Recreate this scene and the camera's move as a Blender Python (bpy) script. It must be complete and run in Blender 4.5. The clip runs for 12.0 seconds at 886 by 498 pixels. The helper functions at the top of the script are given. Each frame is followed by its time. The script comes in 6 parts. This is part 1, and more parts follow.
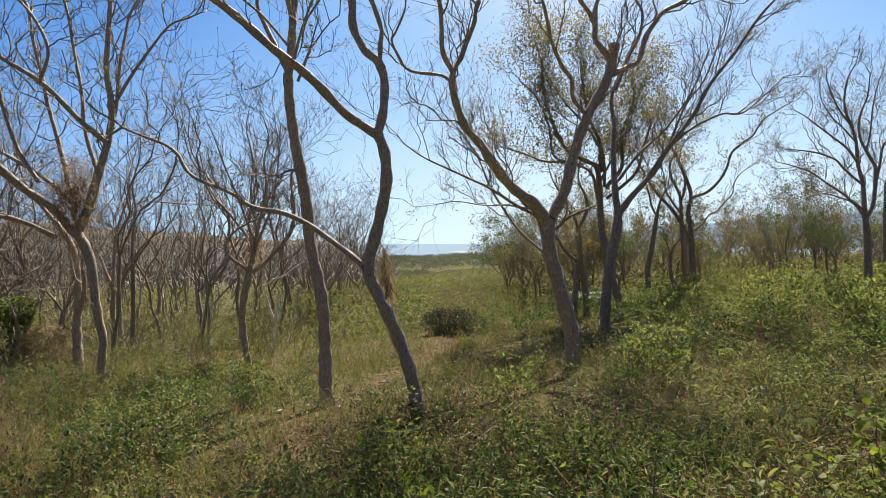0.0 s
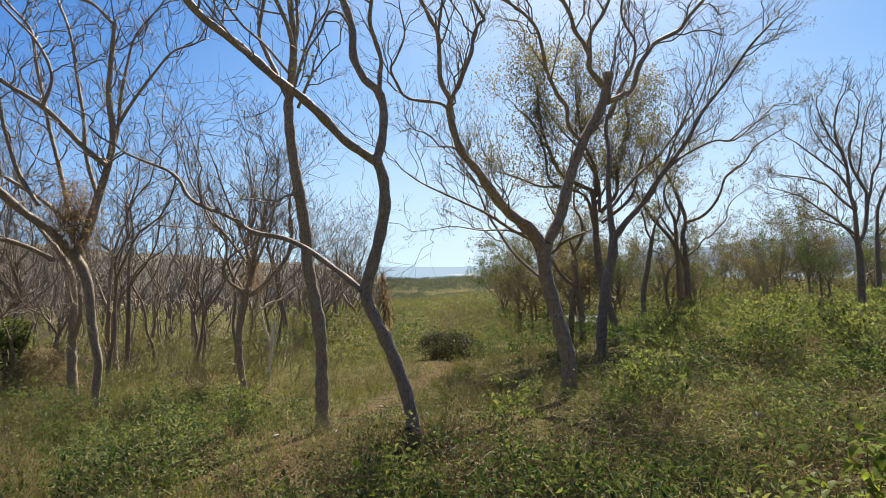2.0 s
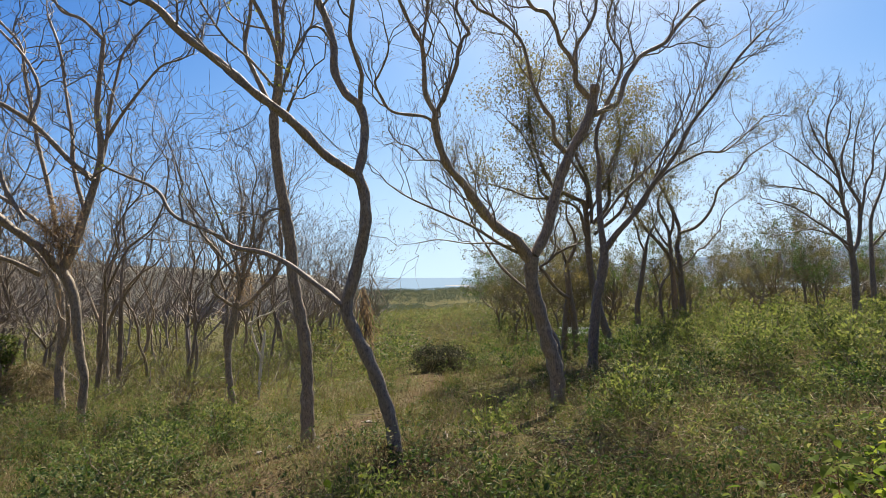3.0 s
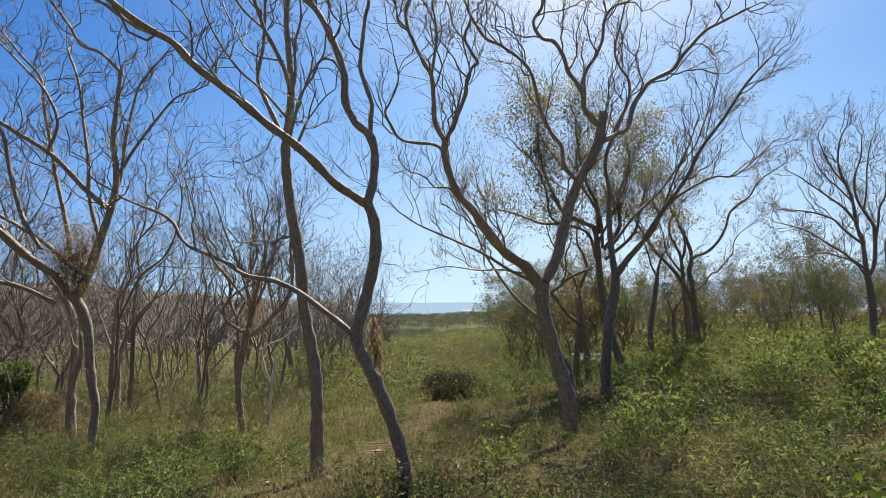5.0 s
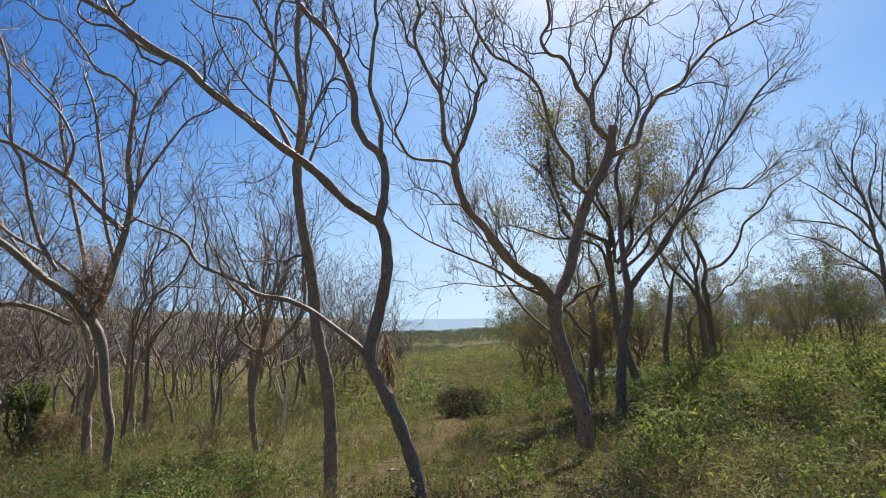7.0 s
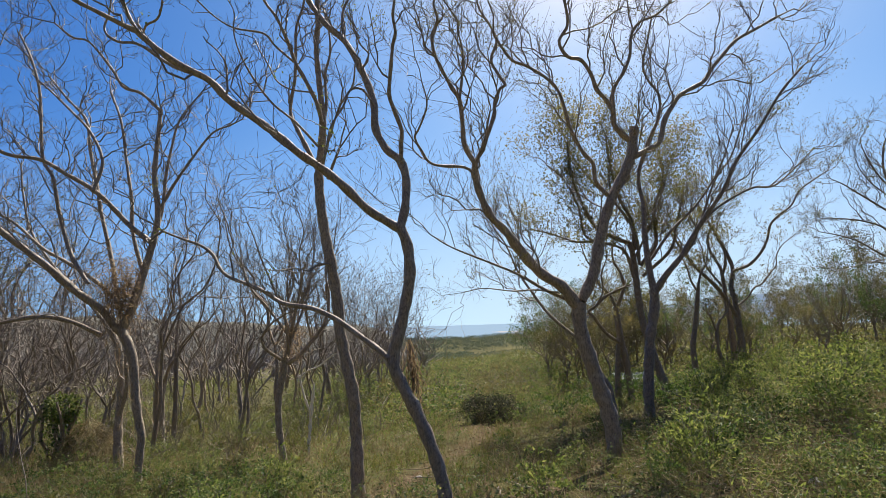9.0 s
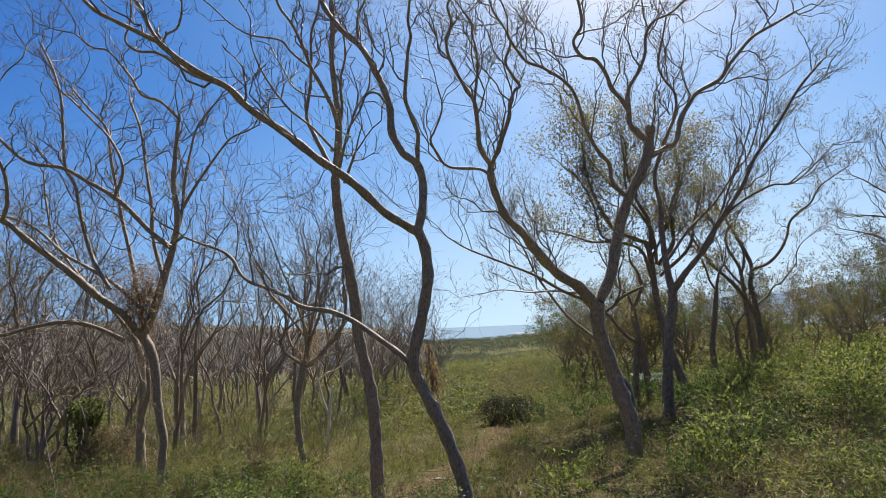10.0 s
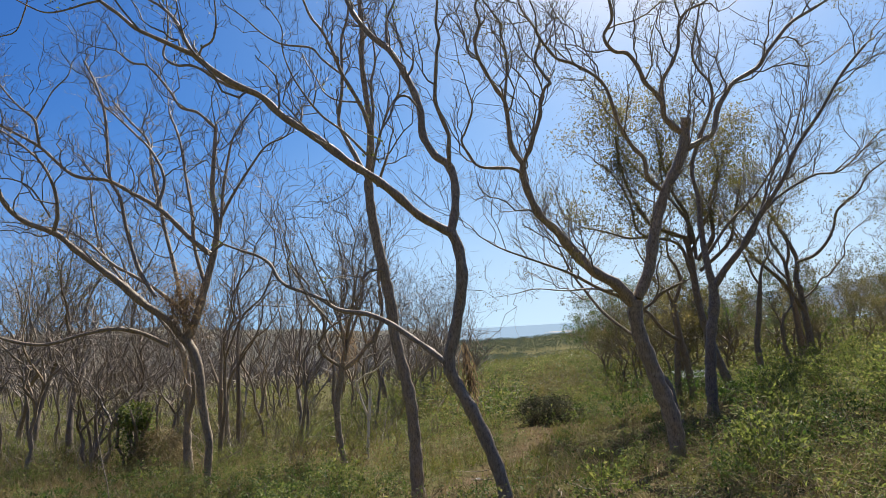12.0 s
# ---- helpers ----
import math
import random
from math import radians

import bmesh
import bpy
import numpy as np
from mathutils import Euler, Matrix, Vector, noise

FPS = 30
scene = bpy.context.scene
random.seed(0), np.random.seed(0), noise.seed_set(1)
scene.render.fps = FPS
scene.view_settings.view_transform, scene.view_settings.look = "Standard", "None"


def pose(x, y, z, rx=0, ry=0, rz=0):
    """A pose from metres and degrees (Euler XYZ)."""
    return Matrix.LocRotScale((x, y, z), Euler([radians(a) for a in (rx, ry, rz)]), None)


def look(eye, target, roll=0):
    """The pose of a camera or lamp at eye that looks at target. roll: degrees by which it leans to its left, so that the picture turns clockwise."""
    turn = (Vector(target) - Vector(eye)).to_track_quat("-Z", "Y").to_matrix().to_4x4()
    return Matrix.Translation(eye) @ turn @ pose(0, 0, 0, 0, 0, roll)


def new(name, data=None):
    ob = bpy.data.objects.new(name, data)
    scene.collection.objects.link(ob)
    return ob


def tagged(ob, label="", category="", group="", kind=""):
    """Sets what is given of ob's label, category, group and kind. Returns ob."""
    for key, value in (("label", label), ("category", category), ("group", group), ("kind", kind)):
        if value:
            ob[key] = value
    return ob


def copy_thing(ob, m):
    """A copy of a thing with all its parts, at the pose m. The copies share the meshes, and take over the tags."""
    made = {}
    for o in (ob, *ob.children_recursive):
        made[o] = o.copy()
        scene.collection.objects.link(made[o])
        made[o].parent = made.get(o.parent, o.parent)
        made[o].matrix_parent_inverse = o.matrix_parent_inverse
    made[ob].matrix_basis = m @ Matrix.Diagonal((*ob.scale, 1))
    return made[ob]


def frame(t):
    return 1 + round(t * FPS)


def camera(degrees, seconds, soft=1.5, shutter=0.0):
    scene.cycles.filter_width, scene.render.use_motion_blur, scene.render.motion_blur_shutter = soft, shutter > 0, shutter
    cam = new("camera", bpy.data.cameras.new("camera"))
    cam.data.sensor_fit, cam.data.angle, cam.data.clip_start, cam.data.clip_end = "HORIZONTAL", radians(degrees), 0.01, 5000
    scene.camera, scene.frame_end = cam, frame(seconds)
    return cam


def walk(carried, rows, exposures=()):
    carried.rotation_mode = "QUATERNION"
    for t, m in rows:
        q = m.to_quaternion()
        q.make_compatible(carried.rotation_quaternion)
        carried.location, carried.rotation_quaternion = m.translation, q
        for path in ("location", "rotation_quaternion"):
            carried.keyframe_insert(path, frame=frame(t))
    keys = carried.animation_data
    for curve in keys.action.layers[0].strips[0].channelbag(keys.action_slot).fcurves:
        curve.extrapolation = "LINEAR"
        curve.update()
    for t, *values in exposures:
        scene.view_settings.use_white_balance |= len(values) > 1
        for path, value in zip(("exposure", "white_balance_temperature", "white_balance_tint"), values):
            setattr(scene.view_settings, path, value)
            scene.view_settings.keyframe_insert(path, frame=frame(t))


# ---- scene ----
cam = camera(74.00, 12.0, soft=0.7)
PATH = [
    (0.0, pose(0.000, -0.000, 1.600, 89.28, 0.00, 0.00)),
    (0.5, pose(-0.035, -0.037, 1.603, 89.51, -0.26, -0.27)),
    (1.0, pose(-0.047, -0.064, 1.609, 90.14, -0.30, -0.33)),
    (1.5, pose(-0.041, -0.076, 1.610, 90.97, -0.23, -0.37)),
    (2.0, pose(-0.016, -0.078, 1.625, 91.50, -0.18, -0.38)),
    (2.5, pose(0.098, -0.055, 1.634, 92.23, 0.05, -0.46)),
    (3.0, pose(0.187, -0.036, 1.664, 92.57, 0.10, -0.43)),
    (5.0, pose(0.197, -0.045, 1.699, 94.96, 0.29, 0.62)),
    (5.5, pose(0.201, -0.054, 1.695, 95.63, 0.49, 0.94)),
    (6.0, pose(0.199, -0.037, 1.693, 95.96, 0.60, 1.25)),
    (6.5, pose(0.210, -0.040, 1.699, 96.23, 0.78, 1.51)),
    (7.0, pose(0.201, -0.043, 1.705, 96.55, 1.00, 1.83)),
    (9.0, pose(0.194, -0.036, 1.700, 97.21, 1.89, 4.06)),
    (9.5, pose(0.173, -0.049, 1.703, 97.32, 2.18, 4.78)),
    (10.0, pose(0.159, -0.064, 1.707, 97.42, 2.40, 5.53)),
    (10.5, pose(0.157, -0.072, 1.709, 97.54, 2.69, 6.50)),
    (11.0, pose(0.155, -0.074, 1.707, 97.61, 3.01, 7.55)),
    (11.5, pose(0.166, -0.075, 1.706, 97.63, 3.29, 8.46)),
    (12.0, pose(0.168, -0.076, 1.708, 97.65, 3.41, 9.04)),
]
walk(cam, PATH, exposures=[(0.0, 1.22, 7250, 10), (2.5, 1.16, 6980, 10), (5.0, 1.07, 6690, 10), (12.0, 0.97, 6620, 10)])

# ---- sky and sun ----
SUN_AZ, SUN_EL = 14.0, 50.0            # degrees right of +y, degrees up
world = bpy.data.worlds.new("sky")
scene.world = world
world.use_nodes = True
wn = world.node_tree
sky = wn.nodes.new("ShaderNodeTexSky")
sky.sky_type = "NISHITA"
sky.sun_disc = False
sky.sun_elevation = radians(SUN_EL)
sky.sun_rotation = radians(SUN_AZ)
sky.altitude = 1500
sky.air_density, sky.dust_density, sky.ozone_density = 0.8, 2.6, 1.2
# clear dry air: the pale band at the horizon is taken from higher up in the sky
ways = wn.nodes.new("ShaderNodeTexCoord")
lift_up = wn.nodes.new("ShaderNodeVectorMath")
lift_up.operation = "MULTIPLY_ADD"
lift_up.inputs[1].default_value, lift_up.inputs[2].default_value = (1, 1, 0.86), (0, 0, 0.14)
wn.links.new(ways.outputs["Generated"], lift_up.inputs[0])
straight = wn.nodes.new("ShaderNodeVectorMath")
straight.operation = "NORMALIZE"
wn.links.new(lift_up.outputs[0], straight.inputs[0])
wn.links.new(straight.outputs[0], sky.inputs["Vector"])
# the blue of dry air: dark and saturated high up, neutral towards the horizon
split, joined = wn.nodes.new("ShaderNodeSeparateColor"), wn.nodes.new("ShaderNodeCombineColor")
wn.links.new(sky.outputs[0], split.inputs[0])
for channel, (power, gain) in enumerate(((2.0, 0.0134), (1.5, 0.0325), (0.95, 0.088))):
    deepen, scaled = wn.nodes.new("ShaderNodeMath"), wn.nodes.new("ShaderNodeMath")
    deepen.operation, deepen.inputs[1].default_value = "POWER", power
    scaled.operation, scaled.inputs[1].default_value = "MULTIPLY", gain * 10
    wn.links.new(split.outputs[channel], deepen.inputs[0])
    wn.links.new(deepen.outputs[0], scaled.inputs[0])
    wn.links.new(scaled.outputs[0], joined.inputs[channel])
# pale haze low over the horizon
height = wn.nodes.new("ShaderNodeSeparateXYZ")
wn.links.new(ways.outputs["Generated"], height.inputs[0])
low = wn.nodes.new("ShaderNodeMapRange")
low.interpolation_type = "SMOOTHSTEP"
low.inputs["From Min"].default_value, low.inputs["From Max"].default_value = 0.0, 0.36
low.inputs["To Min"].default_value, low.inputs["To Max"].default_value = 0.75, 0.0
wn.links.new(height.outputs["Z"], low.inputs["Value"])
# dust scatters most light around the sun's side
toward = wn.nodes.new("ShaderNodeVectorMath")
toward.operation = "DOT_PRODUCT"
toward.inputs[1].default_value = (math.sin(radians(SUN_AZ + 12)), math.cos(radians(SUN_AZ + 12)), 0)
wn.links.new(ways.outputs["Generated"], toward.inputs[0])
side_haze = wn.nodes.new("ShaderNodeMapRange")
side_haze.inputs["From Min"].default_value, side_haze.inputs["From Max"].default_value = 0.55, 0.95
side_haze.inputs["To Min"].default_value, side_haze.inputs["To Max"].default_value = 0.35, 1.0
wn.links.new(toward.outputs["Value"], side_haze.inputs["Value"])
dusty = wn.nodes.new("ShaderNodeMath")
dusty.operation = "MULTIPLY"
wn.links.new(low.outputs[0], dusty.inputs[0])
wn.links.new(side_haze.outputs[0], dusty.inputs[1])
hazy = wn.nodes.new("ShaderNodeMix")
hazy.data_type = "RGBA"
hazy.inputs[7].default_value = (3.3, 4.1, 4.9, 1)
wn.links.new(dusty.outputs[0], hazy.inputs[0])
wn.links.new(joined.outputs[0], hazy.inputs[6])
wn.links.new(hazy.outputs[2], wn.nodes["Background"].inputs[0])
wn.nodes["Background"].inputs[1].default_value = 0.1
sun_data = bpy.data.lights.new("sun", "SUN")
sun_data.energy, sun_data.angle, sun_data.color = 5.4, radians(0.55), (1.0, 0.95, 0.87)
sun = new("sun", sun_data)
sun_way = Vector((math.sin(radians(SUN_AZ)) * math.cos(radians(SUN_EL)), math.cos(radians(SUN_AZ)) * math.cos(radians(SUN_EL)), math.sin(radians(SUN_EL))))
sun.matrix_world = look(sun_way * 60, (0, 0, 0))


# ---- materials ----
def material(name):
    m = bpy.data.materials.new(name)
    m.use_nodes = True
    return m, m.node_tree.nodes, m.node_tree.links, m.node_tree.nodes["Principled BSDF"]


def ramp(nodes, links, value, stops):
    r = nodes.new("ShaderNodeValToRGB")
    while len(r.color_ramp.elements) < len(stops):
        r.color_ramp.elements.new(0.5)
    for e, (at, colour) in zip(r.color_ramp.elements, stops):
        e.position, e.color = at, (*colour, 1)
    links.new(value, r.inputs[0])
    return r.outputs[0]


def noise_value(nodes, links, scale, detail=4.0, rough=0.6, coords=None, squash=None):
    n = nodes.new("ShaderNodeTexNoise")
    n.inputs["Scale"].default_value, n.inputs["Detail"].default_value, n.inputs["Roughness"].default_value = scale, detail, rough
    if coords is not None:
        if squash:
            mp = nodes.new("ShaderNodeMapping")
            mp.inputs["Scale"].default_value = squash
            links.new(coords, mp.inputs[0])
            coords = mp.outputs[0]
        links.new(coords, n.inputs["Vector"])
    return n.outputs["Fac"]


def mixed(nodes, links, fac, a, b, how="MIX"):
    x = nodes.new("ShaderNodeMix")
    x.data_type, x.blend_type = "RGBA", how
    for socket, v in ((x.inputs[0], fac), (x.inputs[6], a), (x.inputs[7], b)):
        if isinstance(v, (int, float)):
            socket.default_value = v
        elif isinstance(v, tuple):
            socket.default_value = (*v, 1)
        else:
            links.new(v, socket)
    return x.outputs[2]


def bump(nodes, links, height, bsdf, strength, distance):
    b = nodes.new("ShaderNodeBump")
    b.inputs["Strength"].default_value, b.inputs["Distance"].default_value = strength, distance
    links.new(height, b.inputs["Height"])
    links.new(b.outputs[0], bsdf.inputs["Normal"])


def bark_material(name, dark, mid, light, lichen, shine=0.3):
    m, n, l, b = material(name)
    at = n.new("ShaderNodeTexCoord").outputs["Object"]
    big = noise_value(n, l, 2.2, 3, 0.6, at)
    grain = noise_value(n, l, 46, 6, 0.72, at, (1, 1, 0.4))
    patch = noise_value(n, l, 11, 5, 0.7, at)
    c = ramp(n, l, grain, [(0.32, dark), (0.52, mid), (0.72, light)])
    c = mixed(n, l, ramp(n, l, patch, [(0.50, (0, 0, 0)), (0.72, (0.5, 0.5, 0.5))]), c, lichen)
    c = mixed(n, l, ramp(n, l, big, [(0.35, (0.0, 0.0, 0.0)), (0.7, (0.2, 0.2, 0.2))]), c, dark)
    l.new(c, b.inputs["Base Color"])
    b.inputs["Roughness"].default_value = 0.62
    b.inputs["Specular IOR Level"].default_value = shine
    bump(n, l, grain, b, 0.7, 0.012)
    return m


def leaf_material(name, stops, glow=0.5, gloss=0.6, tint=(1.0, 1.0, 0.55), vary=1.0, shine=0.15):
    """Thin leaves: light passes through them; each leaf has a shade of its own."""
    m, n, l, b = material(name)
    island = n.new("ShaderNodeNewGeometry").outputs["Random Per Island"]
    at = n.new("ShaderNodeTexCoord").outputs["Object"]
    patch = noise_value(n, l, 0.9, 2, 0.5, at)
    s = n.new("ShaderNodeMath")
    s.operation = "MULTIPLY_ADD"
    l.new(patch, s.inputs[0])
    s.inputs[1].default_value = 1.1
    a = n.new("ShaderNodeMath")
    a.operation = "MULTIPLY_ADD"
    l.new(island, a.inputs[0])
    a.inputs[1].default_value, a.inputs[2].default_value = vary, -0.06 - 0.5 * vary
    l.new(a.outputs[0], s.inputs[2])
    c = ramp(n, l, s.outputs[0], stops)
    l.new(c, b.inputs["Base Color"])
    b.inputs["Roughness"].default_value = gloss
    b.inputs["Specular IOR Level"].default_value = shine
    t = n.new("ShaderNodeBsdfTranslucent")
    l.new(mixed(n, l, 1.0, c, tint, "MULTIPLY"), t.inputs[0])
    x = n.new("ShaderNodeMixShader")
    x.inputs[0].default_value = glow
    l.new(b.outputs[0], x.inputs[1])
    l.new(t.outputs[0], x.inputs[2])
    l.new(x.outputs[0], n["Material Output"].inputs[0])
    return m


BARK_GREY = bark_material("grey_bark", (0.117, 0.092, 0.066), (0.309, 0.251, 0.182), (0.487, 0.405, 0.299), (0.556, 0.470, 0.352), 0.22)
BARK_DARK = bark_material("dark_bark", (0.071, 0.055, 0.040), (0.207, 0.166, 0.121), (0.343, 0.283, 0.209), (0.386, 0.331, 0.250))
BARK_PALE = bark_material("pale_bark", (0.072, 0.058, 0.044), (0.220, 0.182, 0.141), (0.401, 0.340, 0.266), (0.465, 0.402, 0.319))
TWIG_BARK = bark_material("twig_bark", (0.110, 0.092, 0.072), (0.247, 0.209, 0.168), (0.362, 0.316, 0.257), (0.399, 0.351, 0.290), 0.12)
LEAF_GREEN = leaf_material("green_leaves", [(0.0, (0.062, 0.090, 0.026)), (0.35, (0.120, 0.157, 0.043)), (0.65, (0.178, 0.206, 0.062)), (0.95, (0.27, 0.255, 0.115))], 0.48, 0.55, (1.02, 1.0, 0.8))
LEAF_LIME = leaf_material("lime_leaves", [(0.0, (0.052, 0.074, 0.026)), (0.4, (0.134, 0.162, 0.050)), (0.75, (0.215, 0.236, 0.078)), (1.0, (0.30, 0.285, 0.115))], 0.5, 0.65, (0.96, 1.0, 0.68))
LEAF_BROAD = leaf_material("broad_lime_leaves", [(0.0, (0.08, 0.12, 0.026)), (0.5, (0.155, 0.205, 0.042)), (1.0, (0.26, 0.285, 0.07))], 0.6, 0.7, (1.0, 1.0, 0.55), 1.0, 0.05)
LEAF_DEEP = leaf_material("deep_green_leaves", [(0.0, (0.030, 0.054, 0.017)), (0.5, (0.062, 0.102, 0.027)), (1.0, (0.118, 0.160, 0.045))], 0.45, 0.5, (0.9, 1.0, 0.6))
LEAF_DULL = leaf_material("olive_leaves", [(0.0, (0.060, 0.070, 0.027)), (0.5, (0.112, 0.120, 0.047)), (0.8, (0.165, 0.150, 0.064)), (1.0, (0.215, 0.172, 0.085))], 0.5, 0.5, (1.0, 0.95, 0.58), 0.6)
LEAF_DARK = leaf_material("dead_dark_leaves", [(0.0, (0.030, 0.034, 0.022)), (0.5, (0.058, 0.062, 0.040)), (1.0, (0.105, 0.102, 0.068))], 0.15, 0.9)
# leaves of the distant woods: pale bluish aerial haze is mixed into the colours
LEAF_HAZED = leaf_material("hazed_far_leaves", [(0.0, (0.098, 0.124, 0.108)), (0.5, (0.120, 0.146, 0.122)), (1.0, (0.142, 0.166, 0.134))], 0.2, 1.0, (1.0, 1.0, 0.55), 0.6, 0.0)
LEAF_SCRUB = leaf_material("brown_olive_leaves", [(0.0, (0.060, 0.064, 0.030)), (0.5, (0.132, 0.126, 0.060)), (0.85, (0.215, 0.185, 0.095)), (1.0, (0.29, 0.225, 0.125))], 0.42, 0.55, (1.0, 0.93, 0.62), 0.6)
LEAF_OLIVE = leaf_material("olive_crown_leaves", [(0.0, (0.115, 0.115, 0.055)), (0.5, (0.19, 0.182, 0.088)), (1.0, (0.28, 0.245, 0.125))], 0.6, 0.6, (1.0, 0.93, 0.66), 0.8)
LEAF_AIRY = leaf_material("thin_olive_leaves", [(0.0, (0.09, 0.095, 0.03)), (0.5, (0.16, 0.155, 0.045)), (1.0, (0.26, 0.21, 0.08))], 0.55, 0.6)
LEAF_DRY = leaf_material("dry_leaves", [(0.0, (0.065, 0.038, 0.020)), (0.5, (0.15, 0.095, 0.052)), (1.0, (0.30, 0.21, 0.125))], 0.25, 0.7, (1.0, 0.92, 0.75))
STRAW = leaf_material("dry_grass", [(0.0, (0.12, 0.095, 0.045)), (0.4, (0.22, 0.175, 0.09)), (0.8, (0.33, 0.265, 0.15)), (1.0, (0.46, 0.38, 0.24))], 0.3, 0.6, (1.0, 0.95, 0.8))
GRASS = leaf_material("green_grass", [(0.0, (0.065, 0.09, 0.02)), (0.5, (0.14, 0.16, 0.04)), (1.0, (0.25, 0.23, 0.08))], 0.4, 0.55)
VINE = leaf_material("withered_vine", [(0.0, (0.17, 0.128, 0.085)), (0.5, (0.28, 0.215, 0.15)), (1.0, (0.41, 0.33, 0.24))], 0.5, 0.8, (1.0, 0.9, 0.72))


# ---- geometry helpers ----
class Heap:
    """Vertices and faces gathered for one mesh."""

    def __init__(self):
        self.v, self.f, self.n = [], [], 0

    def add(self, verts, faces):
        self.v.append(np.asarray(verts, float).reshape(-1, 3))
        self.f.append((np.asarray(faces, int) + self.n))
        self.n += len(self.v[-1])

    def mesh(self, name, smooth=False):
        me = bpy.data.meshes.new(name)
        v = np.concatenate(self.v) if self.v else np.zeros((0, 3))
        loops = np.concatenate([f.ravel() for f in self.f])
        sizes = np.concatenate([np.full(len(f), f.shape[1]) for f in self.f])
        me.vertices.add(len(v))
        me.vertices.foreach_set("co", v.ravel())
        me.loops.add(len(loops))
        me.loops.foreach_set("vertex_index", loops.astype(np.int32))
        me.polygons.add(len(sizes))
        me.polygons.foreach_set("loop_start", np.r_[0, np.cumsum(sizes)[:-1]].astype(np.int32))
        me.polygons.foreach_set("use_smooth", np.full(len(sizes), smooth))
        me.update(calc_edges=True)
        me.validate()
        return me


def part(name, heap, mat, parent=None, label="", smooth=False):
    me = heap.mesh(name, smooth) if isinstance(heap, Heap) else heap
    if not me.materials:
        me.materials.append(mat)
    ob = new(name, me)
    ob.parent = parent
    return tagged(ob, label) if label else ob


def spline(rows, step):
    """A smooth line through rows of numbers, with points about step apart."""
    p = np.asarray(rows, float)
    q = np.vstack([2 * p[0] - p[1], p, 2 * p[-1] - p[-2]])
    out = []
    for i in range(1, len(q) - 2):
        n = max(1, int(math.ceil(np.linalg.norm(q[i + 1, :3] - q[i, :3]) / step)))
        u = (np.arange(n) / n)[:, None]
        a, b, c, d = q[i - 1], q[i], q[i + 1], q[i + 2]
        out.append(0.5 * (2 * b + (c - a) * u + (2 * a - 5 * b + 4 * c - d) * u ** 2 + (3 * b - a - 3 * c + d) * u ** 3))
    return np.vstack(out + [p[-1:]])


def tube(heap, pts, radii, sides, rng=None, lumps=0.0):
    pts, radii = np.asarray(pts, float), np.asarray(radii, float)
    n = len(pts)
    way = np.gradient(pts, axis=0)
    way /= np.linalg.norm(way, axis=1)[:, None] + 1e-9
    ref = np.array([1.0, 0.0, 0.0]) if abs(way[0, 0]) < 0.8 else np.array([0.0, 1.0, 0.0])
    side = np.cross(way, ref)
    side /= np.linalg.norm(side, axis=1)[:, None] + 1e-9
    up = np.cross(side, way)
    a = np.arange(sides) / sides * 2 * math.pi
    r = radii[:, None] * np.ones(sides)
    if lumps:
        r = r * (1 + lumps * (rng.random((n, sides)) - 0.5) + lumps * 0.8 * np.sin(np.arange(n) * 1.3)[:, None] * np.cos(a * 2)[None])
    v = pts[:, None] + r[..., None] * (np.cos(a)[None, :, None] * side[:, None] + np.sin(a)[None, :, None] * up[:, None])
    i = np.arange(n - 1)[:, None] * sides
    j = np.arange(sides)[None]
    k = (j + 1) % sides
    heap.add(v.reshape(-1, 3), np.stack([i + j, i + k, i + sides + k, i + sides + j], -1).reshape(-1, 4))
    if sides > 5:
        heap.add(v[-1], np.arange(sides)[None])


def unit(v):
    return v / (np.linalg.norm(v, axis=-1, keepdims=True) + 1e-9)


def leaves(heap, at, way, size, rng, wide=0.5, fold=0.25, droop=0.0, full=False):
    """Folded, pointed leaves at the given places, growing along way."""
    n = len(at)
    if n == 0:
        return
    way = unit(way + np.array([0, 0, -droop]))
    side = unit(np.cross(way, unit(rng.normal(size=(n, 3)) * 0.5 + np.array([0, 0, 1.0]))))
    up = np.cross(side, way)
    s = size[:, None] if np.ndim(size) else size
    if full:
        out, rise, tip = side * s * wide * 0.5, up * s * fold * 0.5, at + way * s - up * s * 0.12
        low, high = at + way * s * 0.28, at + way * s * 0.64
        v = np.stack([at, low + out + rise, high + out * 0.86 + rise * 0.7, tip, high - out * 0.86 + rise * 0.7, low - out + rise], 1)
        k = np.arange(n)[:, None] * 6
        heap.add(v.reshape(-1, 3), np.concatenate([k + np.array([[0, 1, 2, 3]]), k + np.array([[0, 3, 4, 5]])]))
        return
    mid = at + way * s * 0.45
    v = np.stack([at, mid + side * s * wide * 0.5 + up * s * fold * 0.5, at + way * s, mid - side * s * wide * 0.5 + up * s * fold * 0.5], 1)
    heap.add(v.reshape(-1, 3), np.arange(n * 4).reshape(-1, 4))


